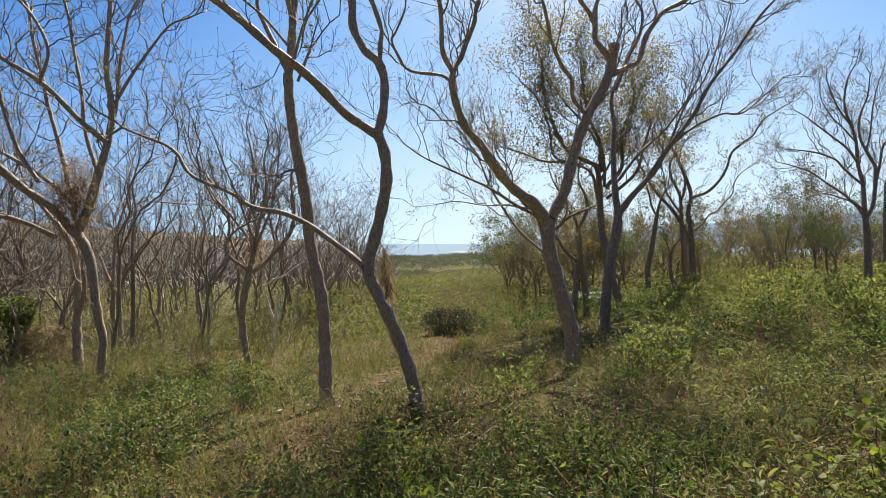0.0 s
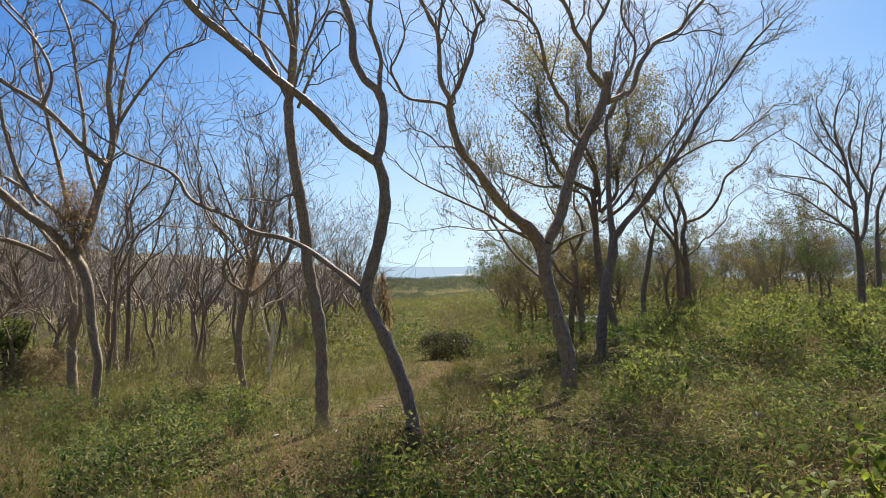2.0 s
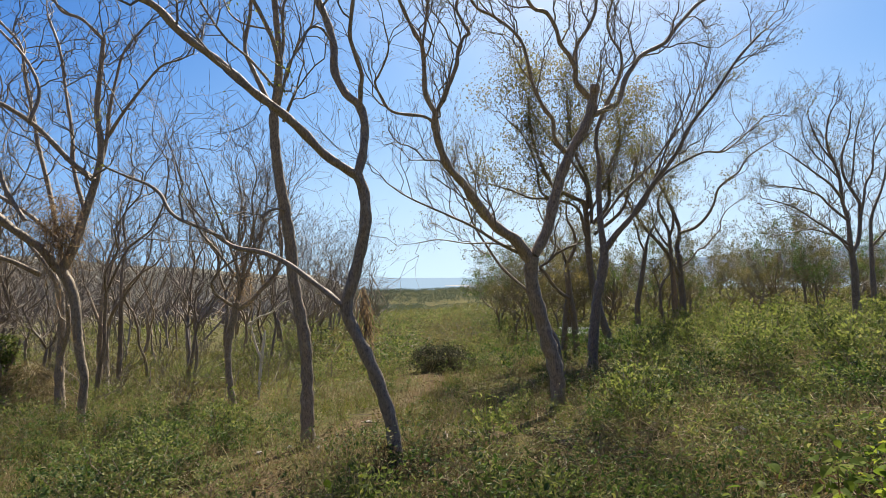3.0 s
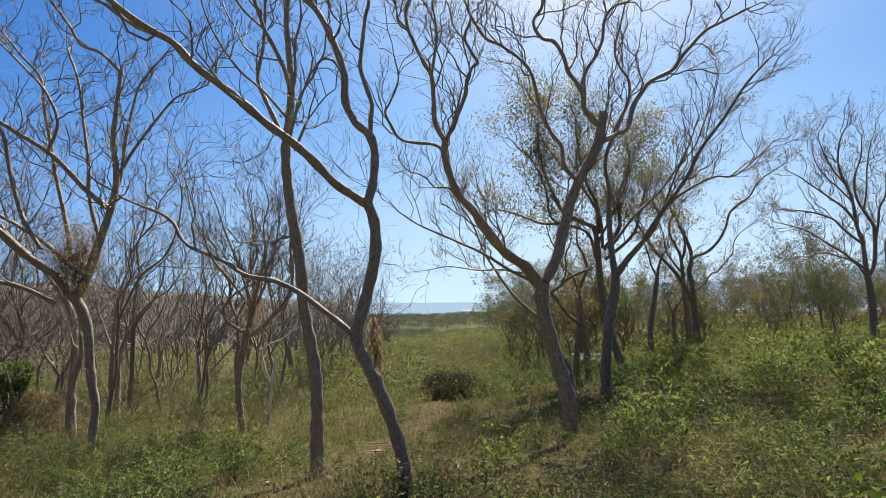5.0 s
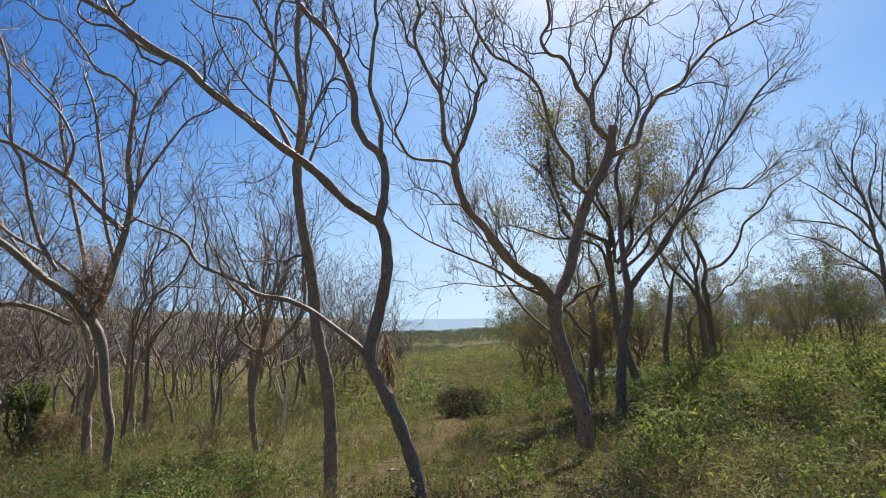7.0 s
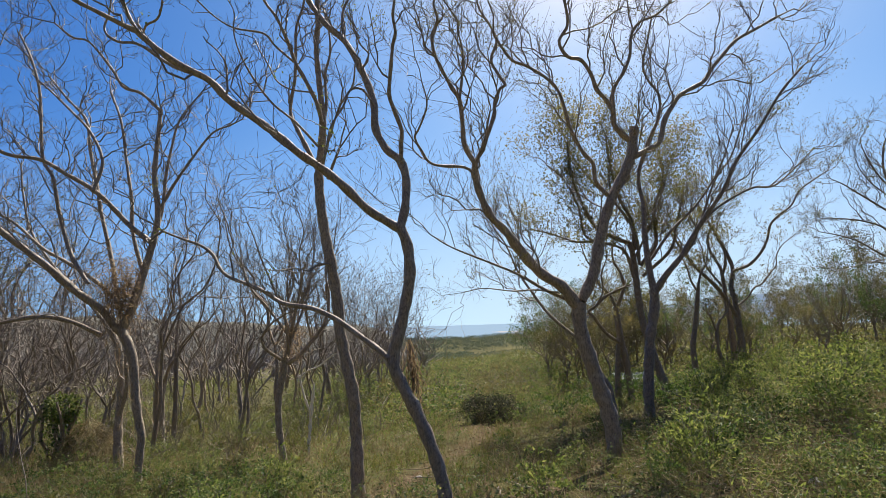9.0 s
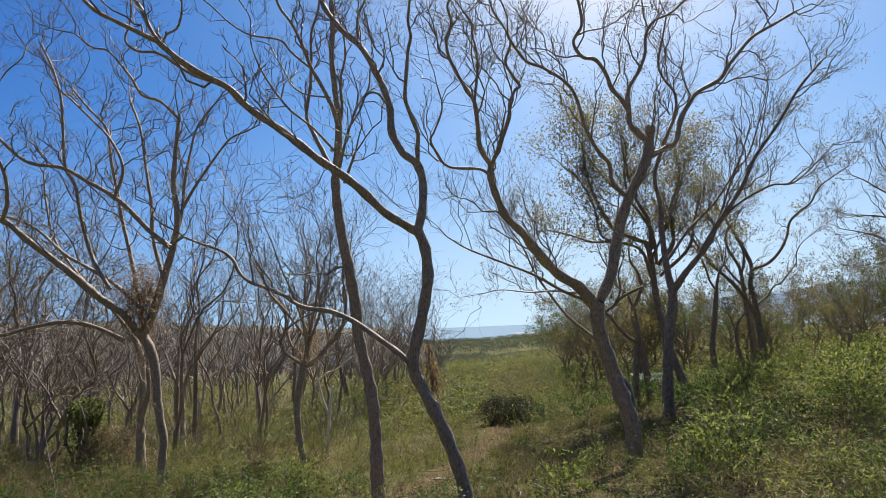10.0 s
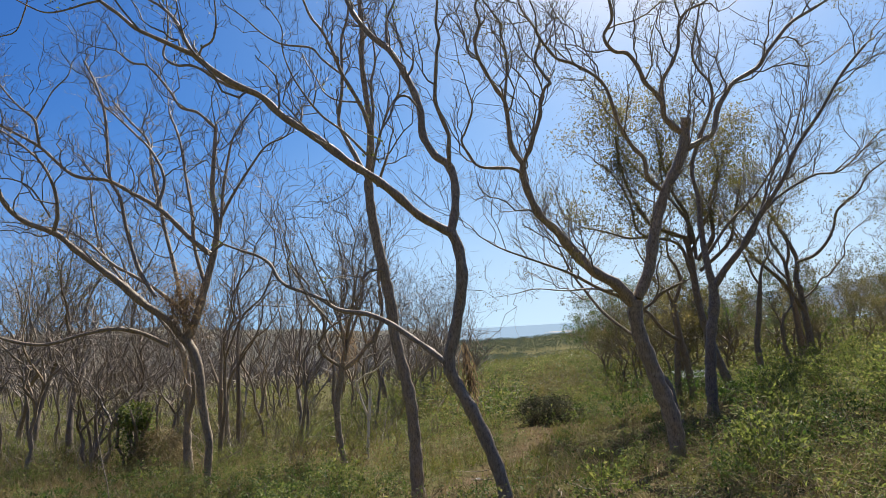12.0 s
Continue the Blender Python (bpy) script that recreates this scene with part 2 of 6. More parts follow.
def blades(heap, at, way, length, width, rng):
    """Bent grass blades: a quad and a tip."""
    n = len(at)
    way = unit(way)
    side = unit(np.cross(way, rng.normal(size=(n, 3))))
    bend = unit(rng.normal(size=(n, 3)) * np.array([1, 1, 0.1])) * 0.45 + np.array([0, 0, -0.12])
    ln, w = length[:, None], width[:, None] * 0.5
    mid = at + way * ln * 0.55
    tip = mid + unit(way + bend) * ln * 0.45
    v = np.stack([at - side * w, at + side * w, mid + side * w * 0.8, mid - side * w * 0.8, tip], 1).reshape(-1, 3)
    base = np.arange(n)[:, None] * 5
    heap.add(v, base + np.array([[0, 1, 2, 3]]))
    heap.f.append(base + heap.n - n * 5 + np.array([[3, 2, 4]]))


def sprig(heap, start, way, length, radius, level, rng, tips, lift=0.10, bent=0.38, kids=4, thin=0.0025):
    """A zigzag branching twig. Its ends are added to tips."""
    n = min(max(2, int(length / 0.12) + 1), (2, 4, 8)[min(level, 2)])
    pts, heading = [np.asarray(start, float)], unit(np.asarray(way, float))
    for i in range(n):
        heading = unit(heading + rng.normal(size=3) * 0.13 + np.array([0, 0, lift]))
        pts.append(pts[-1] + unit(heading + rng.normal(size=3) * bent) * length / n * rng.uniform(0.7, 1.3))
    pts = np.array(pts)
    radii = np.maximum(radius * np.linspace(1, 0.4, n + 1), thin * 0.8)
    tube(heap, pts, radii, 5 if radius > 0.010 else (4 if radius > 0.006 else 3))
    tips.append((pts[-1], heading))
    if level <= 0:
        return
    for k in range(kids):
        i = max(1, int((0.22 + 0.78 * (k + rng.random()) / kids) * n))
        ahead = unit(pts[min(i + 1, n)] - pts[max(i - 1, 0)])
        out = unit(np.cross(heading, rng.normal(size=3)))
        sprig(heap, pts[i], heading * 0.75 + ahead * 0.25 + out * rng.uniform(0.55, 1.1), length * rng.uniform(0.4, 0.7) * (1 - 0.3 * i / n), max(radii[i] * 0.66, thin), level - 1, rng, tips, lift, bent, kids, thin)


# ---- the lie of the land ----
def land(x, y):
    """Height of the ground: a slope falling ahead and to the left, an unseen hillside added behind for bounced light, a
    valley down to the sea.
    """
    x, y = np.asarray(x, float), np.asarray(y, float)
    near = np.where(x > 0, 1.6 * np.tanh(x / 16), 0.7 * np.tanh(x / 7)) - 0.06 * np.minimum(y, 30)
    drop = np.clip((y - 30) / 500, 0, 1)
    far = -16.5 * (1 - (1 - drop) ** 2)
    bumps = 0.07 * np.sin(x * 0.9 + 0.4 * y) * np.sin(0.7 * y - 0.5 * x + 1.0) + 0.04 * np.sin(2.1 * x + 1.0) * np.sin(1.7 * y)
    # unseen bank behind the origin, added to bounce warm light and hide low sky
    back = np.clip(-y - 1.5, 0, 60) * 0.42 + np.where(y < 0, 0.02 * y, 0) - np.clip((y - 840) / 40, 0, 1) * 6
    dips = 0.09 * np.exp(-((x + 0.2) ** 2 + (y - 6.4) ** 2) / 0.8) - 0.16 * np.exp(-((x + 1.75) ** 2 + (y - 8.7) ** 2) / 1.6)
    return near + far + bumps * np.clip(1 - y / 60, 0, 1) + back + dips


def track(x, y):
    """How near to the middle of the trodden earth track: 1 on it, 0 off it."""
    line = np.array([(-4.0, 3.2), (-3.1, 4.4), (-2.6, 5.3), (-2.4, 6.3), (-2.15, 7.3), (-1.8, 8.3), (-1.3, 9.3), (-0.7, 10.6), (0.0, 13.0), (0.4, 15.5)])
    best = np.full(np.shape(x), 99.0)
    for a, b in zip(line[:-1], line[1:]):
        u = np.clip(((x - a[0]) * (b - a)[0] + (y - a[1]) * (b - a)[1]) / ((b - a) @ (b - a)), 0, 1)
        best = np.minimum(best, np.hypot(x - a[0] - u * (b - a)[0], y - a[1] - u * (b - a)[1]))
    return np.clip(1.2 - best / 0.36, 0, 1)


def bare(x, y):
    """Where the earth lies open: the track and some trodden patches under the trees."""
    spots = [(1.7, 8.4, 0.45), (0.9, 7.4, 0.4), (0.3, 15.0, 0.9), (0.9, 9.9, 0.5), (-2.3, 4.3, 0.65), (-1.9, 5.9, 0.55), (-1.2, 7.8, 0.5)]
    much = track(x, y)
    for a, b, r in spots:
        much = np.maximum(much, 0.85 * np.clip(1.6 - np.hypot(x - a, y - b) / r * (1 + 0.3 * np.sin(5 * x + 3 * y)), 0, 1))
    return much


def on_land(x, y, lift=0.0):
    return np.stack([x, y, land(x, y) + lift], -1)


def ground_sheet():
    xs = np.unique(np.concatenate([np.linspace(-14, 14, 101), np.linspace(-70, 70, 71), np.linspace(-400, 400, 41), np.linspace(-4800, 4800, 25)]))
    ys = np.unique(np.concatenate([np.linspace(-6, 26, 113), np.linspace(-40, 110, 76), np.linspace(-400, 900, 53), np.array([-4000, -2000, -1000, 1000, 1100])]))
    gx, gy = np.meshgrid(xs, ys)
    z = land(gx, gy)
    rng = np.random.default_rng(3)
    z += (rng.random(z.shape) - 0.5) * 0.035 * (np.abs(gx) < 14) * (gy < 26)
    z -= 0.05 * track(gx, gy)
    h = Heap()
    nx = len(xs)
    i, j = np.meshgrid(np.arange(nx - 1), np.arange(len(ys) - 1))
    k = (j * nx + i).ravel()
    h.add(np.stack([gx, gy, z], -1).reshape(-1, 3), np.stack([k, k + 1, k + nx + 1, k + nx], -1))
    m, n, l, b = material("soil_and_turf")
    at = n.new("ShaderNodeTexCoord").outputs["Object"]
    fine, clod, wide = noise_value(n, l, 22, 6, 0.7, at), noise_value(n, l, 5, 4, 0.6, at), noise_value(n, l, 0.35, 4, 0.6, at)
    soil = ramp(n, l, fine, [(0.3, (0.034, 0.022, 0.013)), (0.5, (0.098, 0.066, 0.040)), (0.7, (0.19, 0.138, 0.090))])
    turf = ramp(n, l, clod, [(0.3, (0.035, 0.042, 0.014)), (0.5, (0.072, 0.070, 0.026)), (0.72, (0.13, 0.112, 0.052))])
    c = mixed(n, l, ramp(n, l, wide, [(0.25, (0.4, 0.4, 0.4)), (0.50, (0.95, 0.95, 0.95))]), soil, turf)
    worn = n.new("ShaderNodeAttribute")
    worn.attribute_name = "bare_earth"
    c = mixed(n, l, mixed(n, l, 1.0, worn.outputs["Color"], ramp(n, l, clod, [(0.3, (0.35, 0.35, 0.35)), (0.6, (1, 1, 1))]), "MULTIPLY"), c, soil)
    l.new(c, b.inputs["Base Color"])
    b.inputs["Roughness"].default_value = 1.0
    b.inputs["Specular IOR Level"].default_value = 0.03
    bump(n, l, fine, b, 0.8, 0.04)
    ob = part("ground", h, m, smooth=True)
    worn_at = ob.data.attributes.new("bare_earth", "FLOAT", "POINT")
    worn_at.data.foreach_set("value", bare(gx, gy).ravel())
    return tagged(ob, "brown earth with dry litter and green turf", "ground", kind="structure")


ground_sheet()


# ---- sea, shore and far hills ----
def sea():
    h = Heap()
    h.add([(-4900, 820, -19.0), (4900, 820, -19.0), (4900, 4900, -19.0), (-4900, 4900, -19.0)], [[0, 1, 2, 3]])
    m, n, l, b = material("sea_water")
    b.inputs["Base Color"].default_value = (0.155, 0.22, 0.28, 1)
    b.inputs["Roughness"].default_value = 1.0
    b.inputs["Specular IOR Level"].default_value = 0.0
    at = n.new("ShaderNodeTexCoord").outputs["Object"]
    bump(n, l, noise_value(n, l, 0.05, 4, 0.6, at), b, 0.6, 3.0)
    tagged(part("water", h, m), "hazy blue sea on the horizon", "sea", kind="structure")


sea()


def ridge(name, label, far, left, right, profile, seed, mat):
    """A long low hill whose crest follows profile(u)."""
    rng = np.random.default_rng(seed)
    n, rows = 90, 10
    u = np.linspace(0, 1, n)
    h = Heap()
    top = np.array([profile(a) for a in u]) + np.interp(np.arange(n), np.arange(0, n, 3), rng.normal(size=len(range(0, n, 3))) * 0.012 * far / 20)
    v = []
    for k in range(rows):
        f = k / (rows - 1)
        lump = rng.normal(size=n) * 0.006 * far / 20 * (0 < k)
        v.append(np.stack([left + (right - left) * u, far * (0.82 + 0.18 * f) + 0 * u, -25 + (top + 25) * f ** 0.8 + lump], -1))
    v.append(np.stack([left + (right - left) * u, far * 1.2 + 0 * u, -25 + 0 * u], -1))
    k = (np.arange(rows)[:, None] * n + np.arange(n - 1)[None]).ravel()
    h.add(np.concatenate(v), np.stack([k, k + 1, k + n + 1, k + n], -1))
    tagged(part(name, h, mat, smooth=True), label, "hill", kind="structure")


def hill_material(name, stops, scale):
    m, n, l, b = material(name)
    at = n.new("ShaderNodeTexCoord").outputs["Object"]
    v = noise_value(n, l, scale, 8, 0.75, at)
    l.new(ramp(n, l, v, stops), b.inputs["Base Color"])
    b.inputs["Roughness"].default_value = 1.0
    b.inputs["Specular IOR Level"].default_value = 0.1
    bump(n, l, v, b, 1.0, 2.0)
    return m


def wood_hill(u):
    x = -420 + 406 * u
    return 8.5 / (1 + math.exp((x + 120) / 25)) + 1.9 - 19 / (1 + math.exp(-(x + 32) / 5)) + 0.5 * math.sin(x / 9)


def blue_hill(u):
    x = 200 + 2400 * u
    return float(np.interp(x, [200, 400, 580, 900, 1413, 1900, 2600], [-24, 10, 38, 62, 108, 132, 145])) + 5 * math.sin(x / 70)


ridge("backdrop", "wooded brown-grey hillside behind the bare trees", 230, -420, -14, wood_hill, 5, hill_material("bare_wood_hill", [(0.3, (0.125, 0.125, 0.095)), (0.5, (0.19, 0.182, 0.145)), (0.7, (0.26, 0.24, 0.195))], 0.35))
# the headland's blue is aerial haze, painted into its base colour
ridge("backdrop", "far hazy blue headland", 2600, 200, 2600, blue_hill, 6, hill_material("hazed_far_hill", [(0.3, (0.075, 0.115, 0.17)), (0.7, (0.105, 0.15, 0.205))], 0.01))


def sand_spit():
    """A pale spit of sand lying across the bay."""
    h = Heap()
    x = np.linspace(14, 84, 40)
    wide = 70 * np.sin(np.linspace(0.2, 2.95, 40)) * (1 + 0.3 * np.sin(x / 4))
    v = np.concatenate([np.stack([x, 1190 - wide, -18.8 + 0 * x], 1), np.stack([x, 1190 + 0 * x, -18.3 + 0.3 * np.sin(x / 5)], 1), np.stack([x, 1190 + wide, -18.8 + 0 * x], 1)])
    k = np.concatenate([np.arange(39), np.arange(40, 79)])
    h.add(v, np.stack([k, k + 1, k + 41, k + 40], -1))
    tagged(part("sand_spit", h, hill_material("pale_sand", [(0.3, (0.17, 0.18, 0.18)), (0.55, (0.30, 0.29, 0.27)), (0.7, (0.42, 0.40, 0.37))], 0.12)), "pale sand spit lying across the bay", "shore", kind="structure")


sand_spit()


# ---- trees with limbs of their own shape ----
def tree(label, spot, seed, bark, group="trees of the grove"):
    ob = tagged(new("tree"), label, "tree", group)
    ob.location = (spot[0], spot[1], float(land(spot[0], spot[1])))
    ob.empty_display_size = 0.2
    return {"ob": ob, "at": np.array(ob.location), "limbs": [], "rng": np.random.default_rng(seed), "bark": bark, "tips": [], "step": 0.07, "sides": 12}


def limb(t, name, rows):
    rng = t["rng"]
    rows = np.array(rows)
    rows[:, :3] -= t["at"]
    if name == "trunk":
        z = min(rows[0, 2], -0.12)
        first = rows[0].copy()
        first[2], first[3] = z - 0.05, first[3] * 1.25
        rows = np.vstack([first, rows[1:] if rows[0, 2] < 0.1 else rows])
    p = spline(rows, t["step"])
    n = len(p)
    r = p[:, 3] * (1 + 0.06 * np.interp(np.arange(n), np.arange(0, n + 3, 3), rng.normal(size=len(range(0, n + 3, 3)))))
    h = Heap()
    tube(h, p[:, :3], np.maximum(r, 0.003), t["sides"] if rows[0, 3] > 0.045 else t["sides"] * 2 // 3, rng, 0.10)
    part(name, h, t["bark"], t["ob"], smooth=True)
    t["limbs"].append((name, p))


def twigs(t, every, length, level=2, kids=4, first=0.25, lift=0.08, ends=2, bent=0.36, thin=0.0021):
    """Side branches along the limbs and at their ends, with their twigs."""
    rng, h = t["rng"], Heap()
    for name, p in t["limbs"]:
        if name == "trunk":
            continue
        n = len(p)
        run = np.r_[0, np.cumsum(np.linalg.norm(np.diff(p[:, :3], axis=0), axis=1))]
        count = int(run[-1] / every) + 1
        for c in range(count):
            i = int((first + (1 - first) * (c + rng.random()) / count) * (n - 1))
            ahead = unit(p[min(i + 1, n - 1), :3] - p[max(i - 1, 0), :3])
            out = unit(np.cross(ahead, rng.normal(size=3)))
            sprig(h, p[i, :3], ahead * 0.8 + out + np.array([0, 0, 0.45]), length * rng.uniform(0.45, 1.2), min(p[i, 3] * 0.55, 0.015), level, rng, t["tips"], lift, bent, kids, thin)
        if p[-1, 3] < 0.05:
            for _ in range(ends):
                ahead = unit(p[-1, :3] - p[-3, :3])
                sprig(h, p[-1, :3], ahead + rng.normal(size=3) * 0.3, length * rng.uniform(0.7, 1.3), min(p[-1, 3] * 0.8, 0.014), level, rng, t["tips"], lift, bent, kids, thin)
    tagged(part("twig", h, TWIG_BARK, t["ob"]), "fine bare twigs", kind="stuff")


def crown(t, mat, share, each, size, spread, label="", droop=0.3, low=-99.0):
    """Leaves in loose clusters at a share of the twig ends."""
    rng, h = t["rng"], Heap()
    for at, way in t["tips"]:
        if 0.55 * rng.random() + 0.9 * noise.noise(Vector(at) * 1.1) + 0.22 > share or at[2] < low:
            continue
        n = int(each * rng.uniform(0.5, 1.5))
        p = at + rng.normal(size=(n, 3)) * spread
        leaves(h, p, way + rng.normal(size=(n, 3)) * 0.9, size * rng.uniform(0.6, 1.3, n), rng, 0.42, 0.2, droop)
    if h.v:
        tagged(part("crown", h, mat, t["ob"], label), kind="stuff")


def ribbon(heap, q, wide, rng):
    """A flat twisting strand of dry bark or grass."""
    q = np.array(q)
    n = len(q)
    across = unit(np.cross(np.gradient(q, axis=0), rng.normal(size=3) + rng.normal(size=(n, 3)) * 0.4)) * wide
    k = np.arange(n - 1)[:, None] * 2
    heap.add(np.stack([q - across, q + across], 1).reshape(-1, 3), k + np.array([[0, 1, 3, 2]]))


def dry_vine(t, places, count, size, spread, drop=0.25):
    rng, h = t["rng"], Heap()
    for x, y, z in places:
        for _ in range(count):
            s = np.array([x, y, z]) - t["at"] + rng.normal(size=3) * spread * np.array([1, 1, 1.6])
            q = [s]
            d = unit(rng.normal(size=3) + np.array([0, 0, -0.5]))
            for k in range(6):
                d = unit(d + rng.normal(size=3) * 0.5 + np.array([0, 0, -drop]))
                q.append(q[-1] + d * size)
            ribbon(h, q, rng.uniform(0.004, 0.007), rng)
    part("vine_tangle", h, VINE, t["ob"], "withered brown climbing vine")


tree_a = tree("slender forked grey tree leaning over a low side branch", (-0.2, 6.5), 11, BARK_GREY)
limb(tree_a, "trunk", [(-0.23, 6.50, -0.58, 0.078), (-0.28, 6.50, -0.30, 0.077), (-0.32, 6.51, -0.04, 0.076), (-0.40, 6.51, 0.27, 0.074), (-0.56, 6.52, 0.68, 0.072), (-0.70, 6.52, 0.96, 0.070), (-0.82, 6.53, 1.21, 0.068), (-0.83, 6.53, 1.39, 0.067), (-0.77, 6.53, 1.59, 0.066), (-0.68, 6.54, 1.96, 0.064), (-0.63, 6.54, 2.28, 0.063), (-0.65, 6.55, 2.59, 0.061), (-0.72, 6.55, 2.79, 0.060)])
limb(tree_a, "limb", [(-0.74, 6.55, 2.79, 0.053), (-0.87, 6.51, 2.87, 0.052), (-1.08, 6.44, 3.01, 0.050), (-1.31, 6.35, 3.25, 0.048), (-1.54, 6.26, 3.45, 0.045), (-1.78, 6.18, 3.62, 0.044), (-1.98, 6.10, 3.80, 0.042), (-2.21, 6.02, 3.98, 0.040), (-2.47, 5.93, 4.17, 0.038), (-2.66, 5.85, 4.38, 0.036), (-2.86, 5.78, 4.49, 0.034), (-3.03, 5.72, 4.59, 0.033), (-3.25, 5.64, 4.77, 0.031), (-3.34, 5.60, 4.86, 0.031)])
limb(tree_a, "limb", [(-3.34, 5.60, 4.86, 0.027), (-3.47, 5.54, 4.92, 0.025), (-3.66, 5.44, 5.01, 0.023), (-3.86, 5.34, 5.11, 0.020), (-3.99, 5.25, 5.24, 0.018), (-4.15, 5.15, 5.37, 0.016), (-4.30, 5.04, 5.53, 0.014), (-4.45, 4.90, 5.75, 0.011)])
limb(tree_a, "limb", [(-3.33, 5.60, 4.84, 0.022), (-3.47, 5.65, 5.07, 0.021), (-3.59, 5.70, 5.30, 0.019), (-3.72, 5.73, 5.47, 0.017), (-3.89, 5.77, 5.63, 0.016), (-4.11, 5.82, 5.81, 0.014), (-4.40, 5.90, 6.21, 0.011)])
limb(tree_a, "limb", [(-2.78, 5.95, 4.47, 0.022), (-3.18, 6.00, 4.66, 0.019), (-3.60, 6.05, 4.96, 0.016), (-3.86, 6.07, 5.02, 0.015), (-4.05, 6.10, 5.19, 0.013), (-4.01, 6.13, 5.47, 0.011), (-4.05, 6.17, 5.87, 0.009), (-4.11, 6.20, 6.20, 0.007)])
limb(tree_a, "limb", [(-3.31, 5.65, 4.84, 0.014), (-3.24, 5.59, 4.92, 0.013), (-3.08, 5.52, 4.94, 0.012), (-2.98, 5.43, 5.04, 0.010), (-2.92, 5.32, 5.19, 0.008), (-2.88, 5.20, 5.34, 0.006)])
limb(tree_a, "limb", [(-0.73, 6.55, 2.78, 0.055), (-0.67, 6.60, 3.06, 0.053), (-0.66, 6.66, 3.39, 0.051), (-0.73, 6.70, 3.63, 0.050), (-0.89, 6.73, 3.78, 0.048), (-1.03, 6.78, 4.06, 0.046), (-1.05, 6.83, 4.37, 0.044), (-1.11, 6.87, 4.61, 0.043), (-1.25, 6.92, 4.95, 0.041), (-1.44, 6.98, 5.31, 0.038), (-1.67, 7.03, 5.55, 0.037), (-1.82, 7.06, 5.76, 0.035), (-1.96, 7.10, 6.00, 0.033), (-2.08, 7.14, 6.33, 0.031), (-2.23, 7.20, 6.77, 0.029)])
limb(tree_a, "limb", [(-0.71, 6.65, 3.59, 0.029), (-0.70, 6.59, 3.81, 0.027), (-0.68, 6.55, 3.94, 0.026), (-0.74, 6.49, 4.13, 0.025), (-0.80, 6.43, 4.33, 0.023), (-0.78, 6.37, 4.51, 0.022), (-0.72, 6.26, 4.87, 0.019), (-0.68, 6.22, 4.98, 0.018), (-0.70, 6.17, 5.16, 0.017), (-0.66, 6.09, 5.39, 0.015), (-0.66, 6.00, 5.68, 0.013)])
limb(tree_a, "limb", [(-1.44, 7.00, 5.30, 0.023), (-1.50, 7.10, 5.62, 0.021), (-1.50, 7.18, 5.86, 0.019), (-1.42, 7.29, 6.15, 0.016), (-1.36, 7.40, 6.50, 0.014)])
limb(tree_a, "limb", [(-1.04, 6.80, 4.36, 0.015), (-1.17, 6.67, 4.53, 0.014), (-1.30, 6.60, 4.49, 0.013), (-1.36, 6.49, 4.25, 0.012), (-1.47, 6.35, 3.97, 0.010), (-1.49, 6.20, 3.64, 0.009)])
limb(tree_a, "limb", [(-0.88, 6.50, 1.33, 0.036), (-1.03, 6.57, 1.45, 0.035), (-1.34, 6.70, 1.66, 0.033), (-1.56, 6.79, 1.80, 0.031), (-1.86, 6.89, 1.93, 0.030), (-2.26, 7.02, 2.01, 0.028), (-2.59, 7.13, 2.20, 0.026), (-3.03, 7.26, 2.37, 0.023), (-3.21, 7.32, 2.52, 0.022), (-3.31, 7.37, 2.68, 0.021), (-3.50, 7.43, 2.82, 0.020), (-3.84, 7.52, 2.95, 0.018), (-4.13, 7.60, 3.07, 0.017)])
limb(tree_a, "limb", [(-3.94, 4.90, 5.19, 0.011), (-4.13, 4.93, 5.20, 0.010), (-4.42, 4.98, 5.20, 0.009), (-4.68, 5.02, 5.24, 0.008), (-4.95, 5.06, 5.39, 0.007), (-5.21, 5.10, 5.56, 0.006)])
limb(tree_a, "limb", [(-3.94, 4.90, 5.19, 0.009), (-4.37, 4.97, 5.47, 0.008), (-4.85, 5.05, 5.62, 0.007), (-4.99, 5.10, 5.38, 0.007), (-5.16, 5.16, 5.17, 0.006), (-5.43, 5.20, 5.16, 0.006)])
twigs(tree_a, 0.85, 1.1, 2, 4, 0.4)
tree_b = tree("straight grey tree with a tall narrow crown", (-1.75, 8.8), 12, BARK_GREY)
limb(tree_b, "trunk", [(-1.72, 8.80, -0.93, 0.100), (-1.76, 8.81, -0.58, 0.098), (-1.77, 8.82, -0.09, 0.095), (-1.80, 8.83, 0.56, 0.092), (-1.89, 8.84, 1.07, 0.089), (-2.00, 8.85, 1.59, 0.087), (-2.05, 8.86, 2.11, 0.084), (-2.14, 8.87, 2.65, 0.082), (-2.23, 8.88, 3.11, 0.079), (-2.31, 8.89, 3.66, 0.077), (-2.34, 8.90, 4.13, 0.075)])
limb(tree_b, "limb", [(-2.34, 8.90, 4.11, 0.062), (-2.30, 8.93, 4.51, 0.059), (-2.28, 8.96, 4.90, 0.056), (-2.31, 9.00, 5.31, 0.053), (-2.37, 9.04, 5.82, 0.049), (-2.41, 9.07, 6.35, 0.046), (-2.39, 9.11, 6.77, 0.043), (-2.43, 9.15, 7.42, 0.038), (-2.47, 9.20, 8.09, 0.034)])
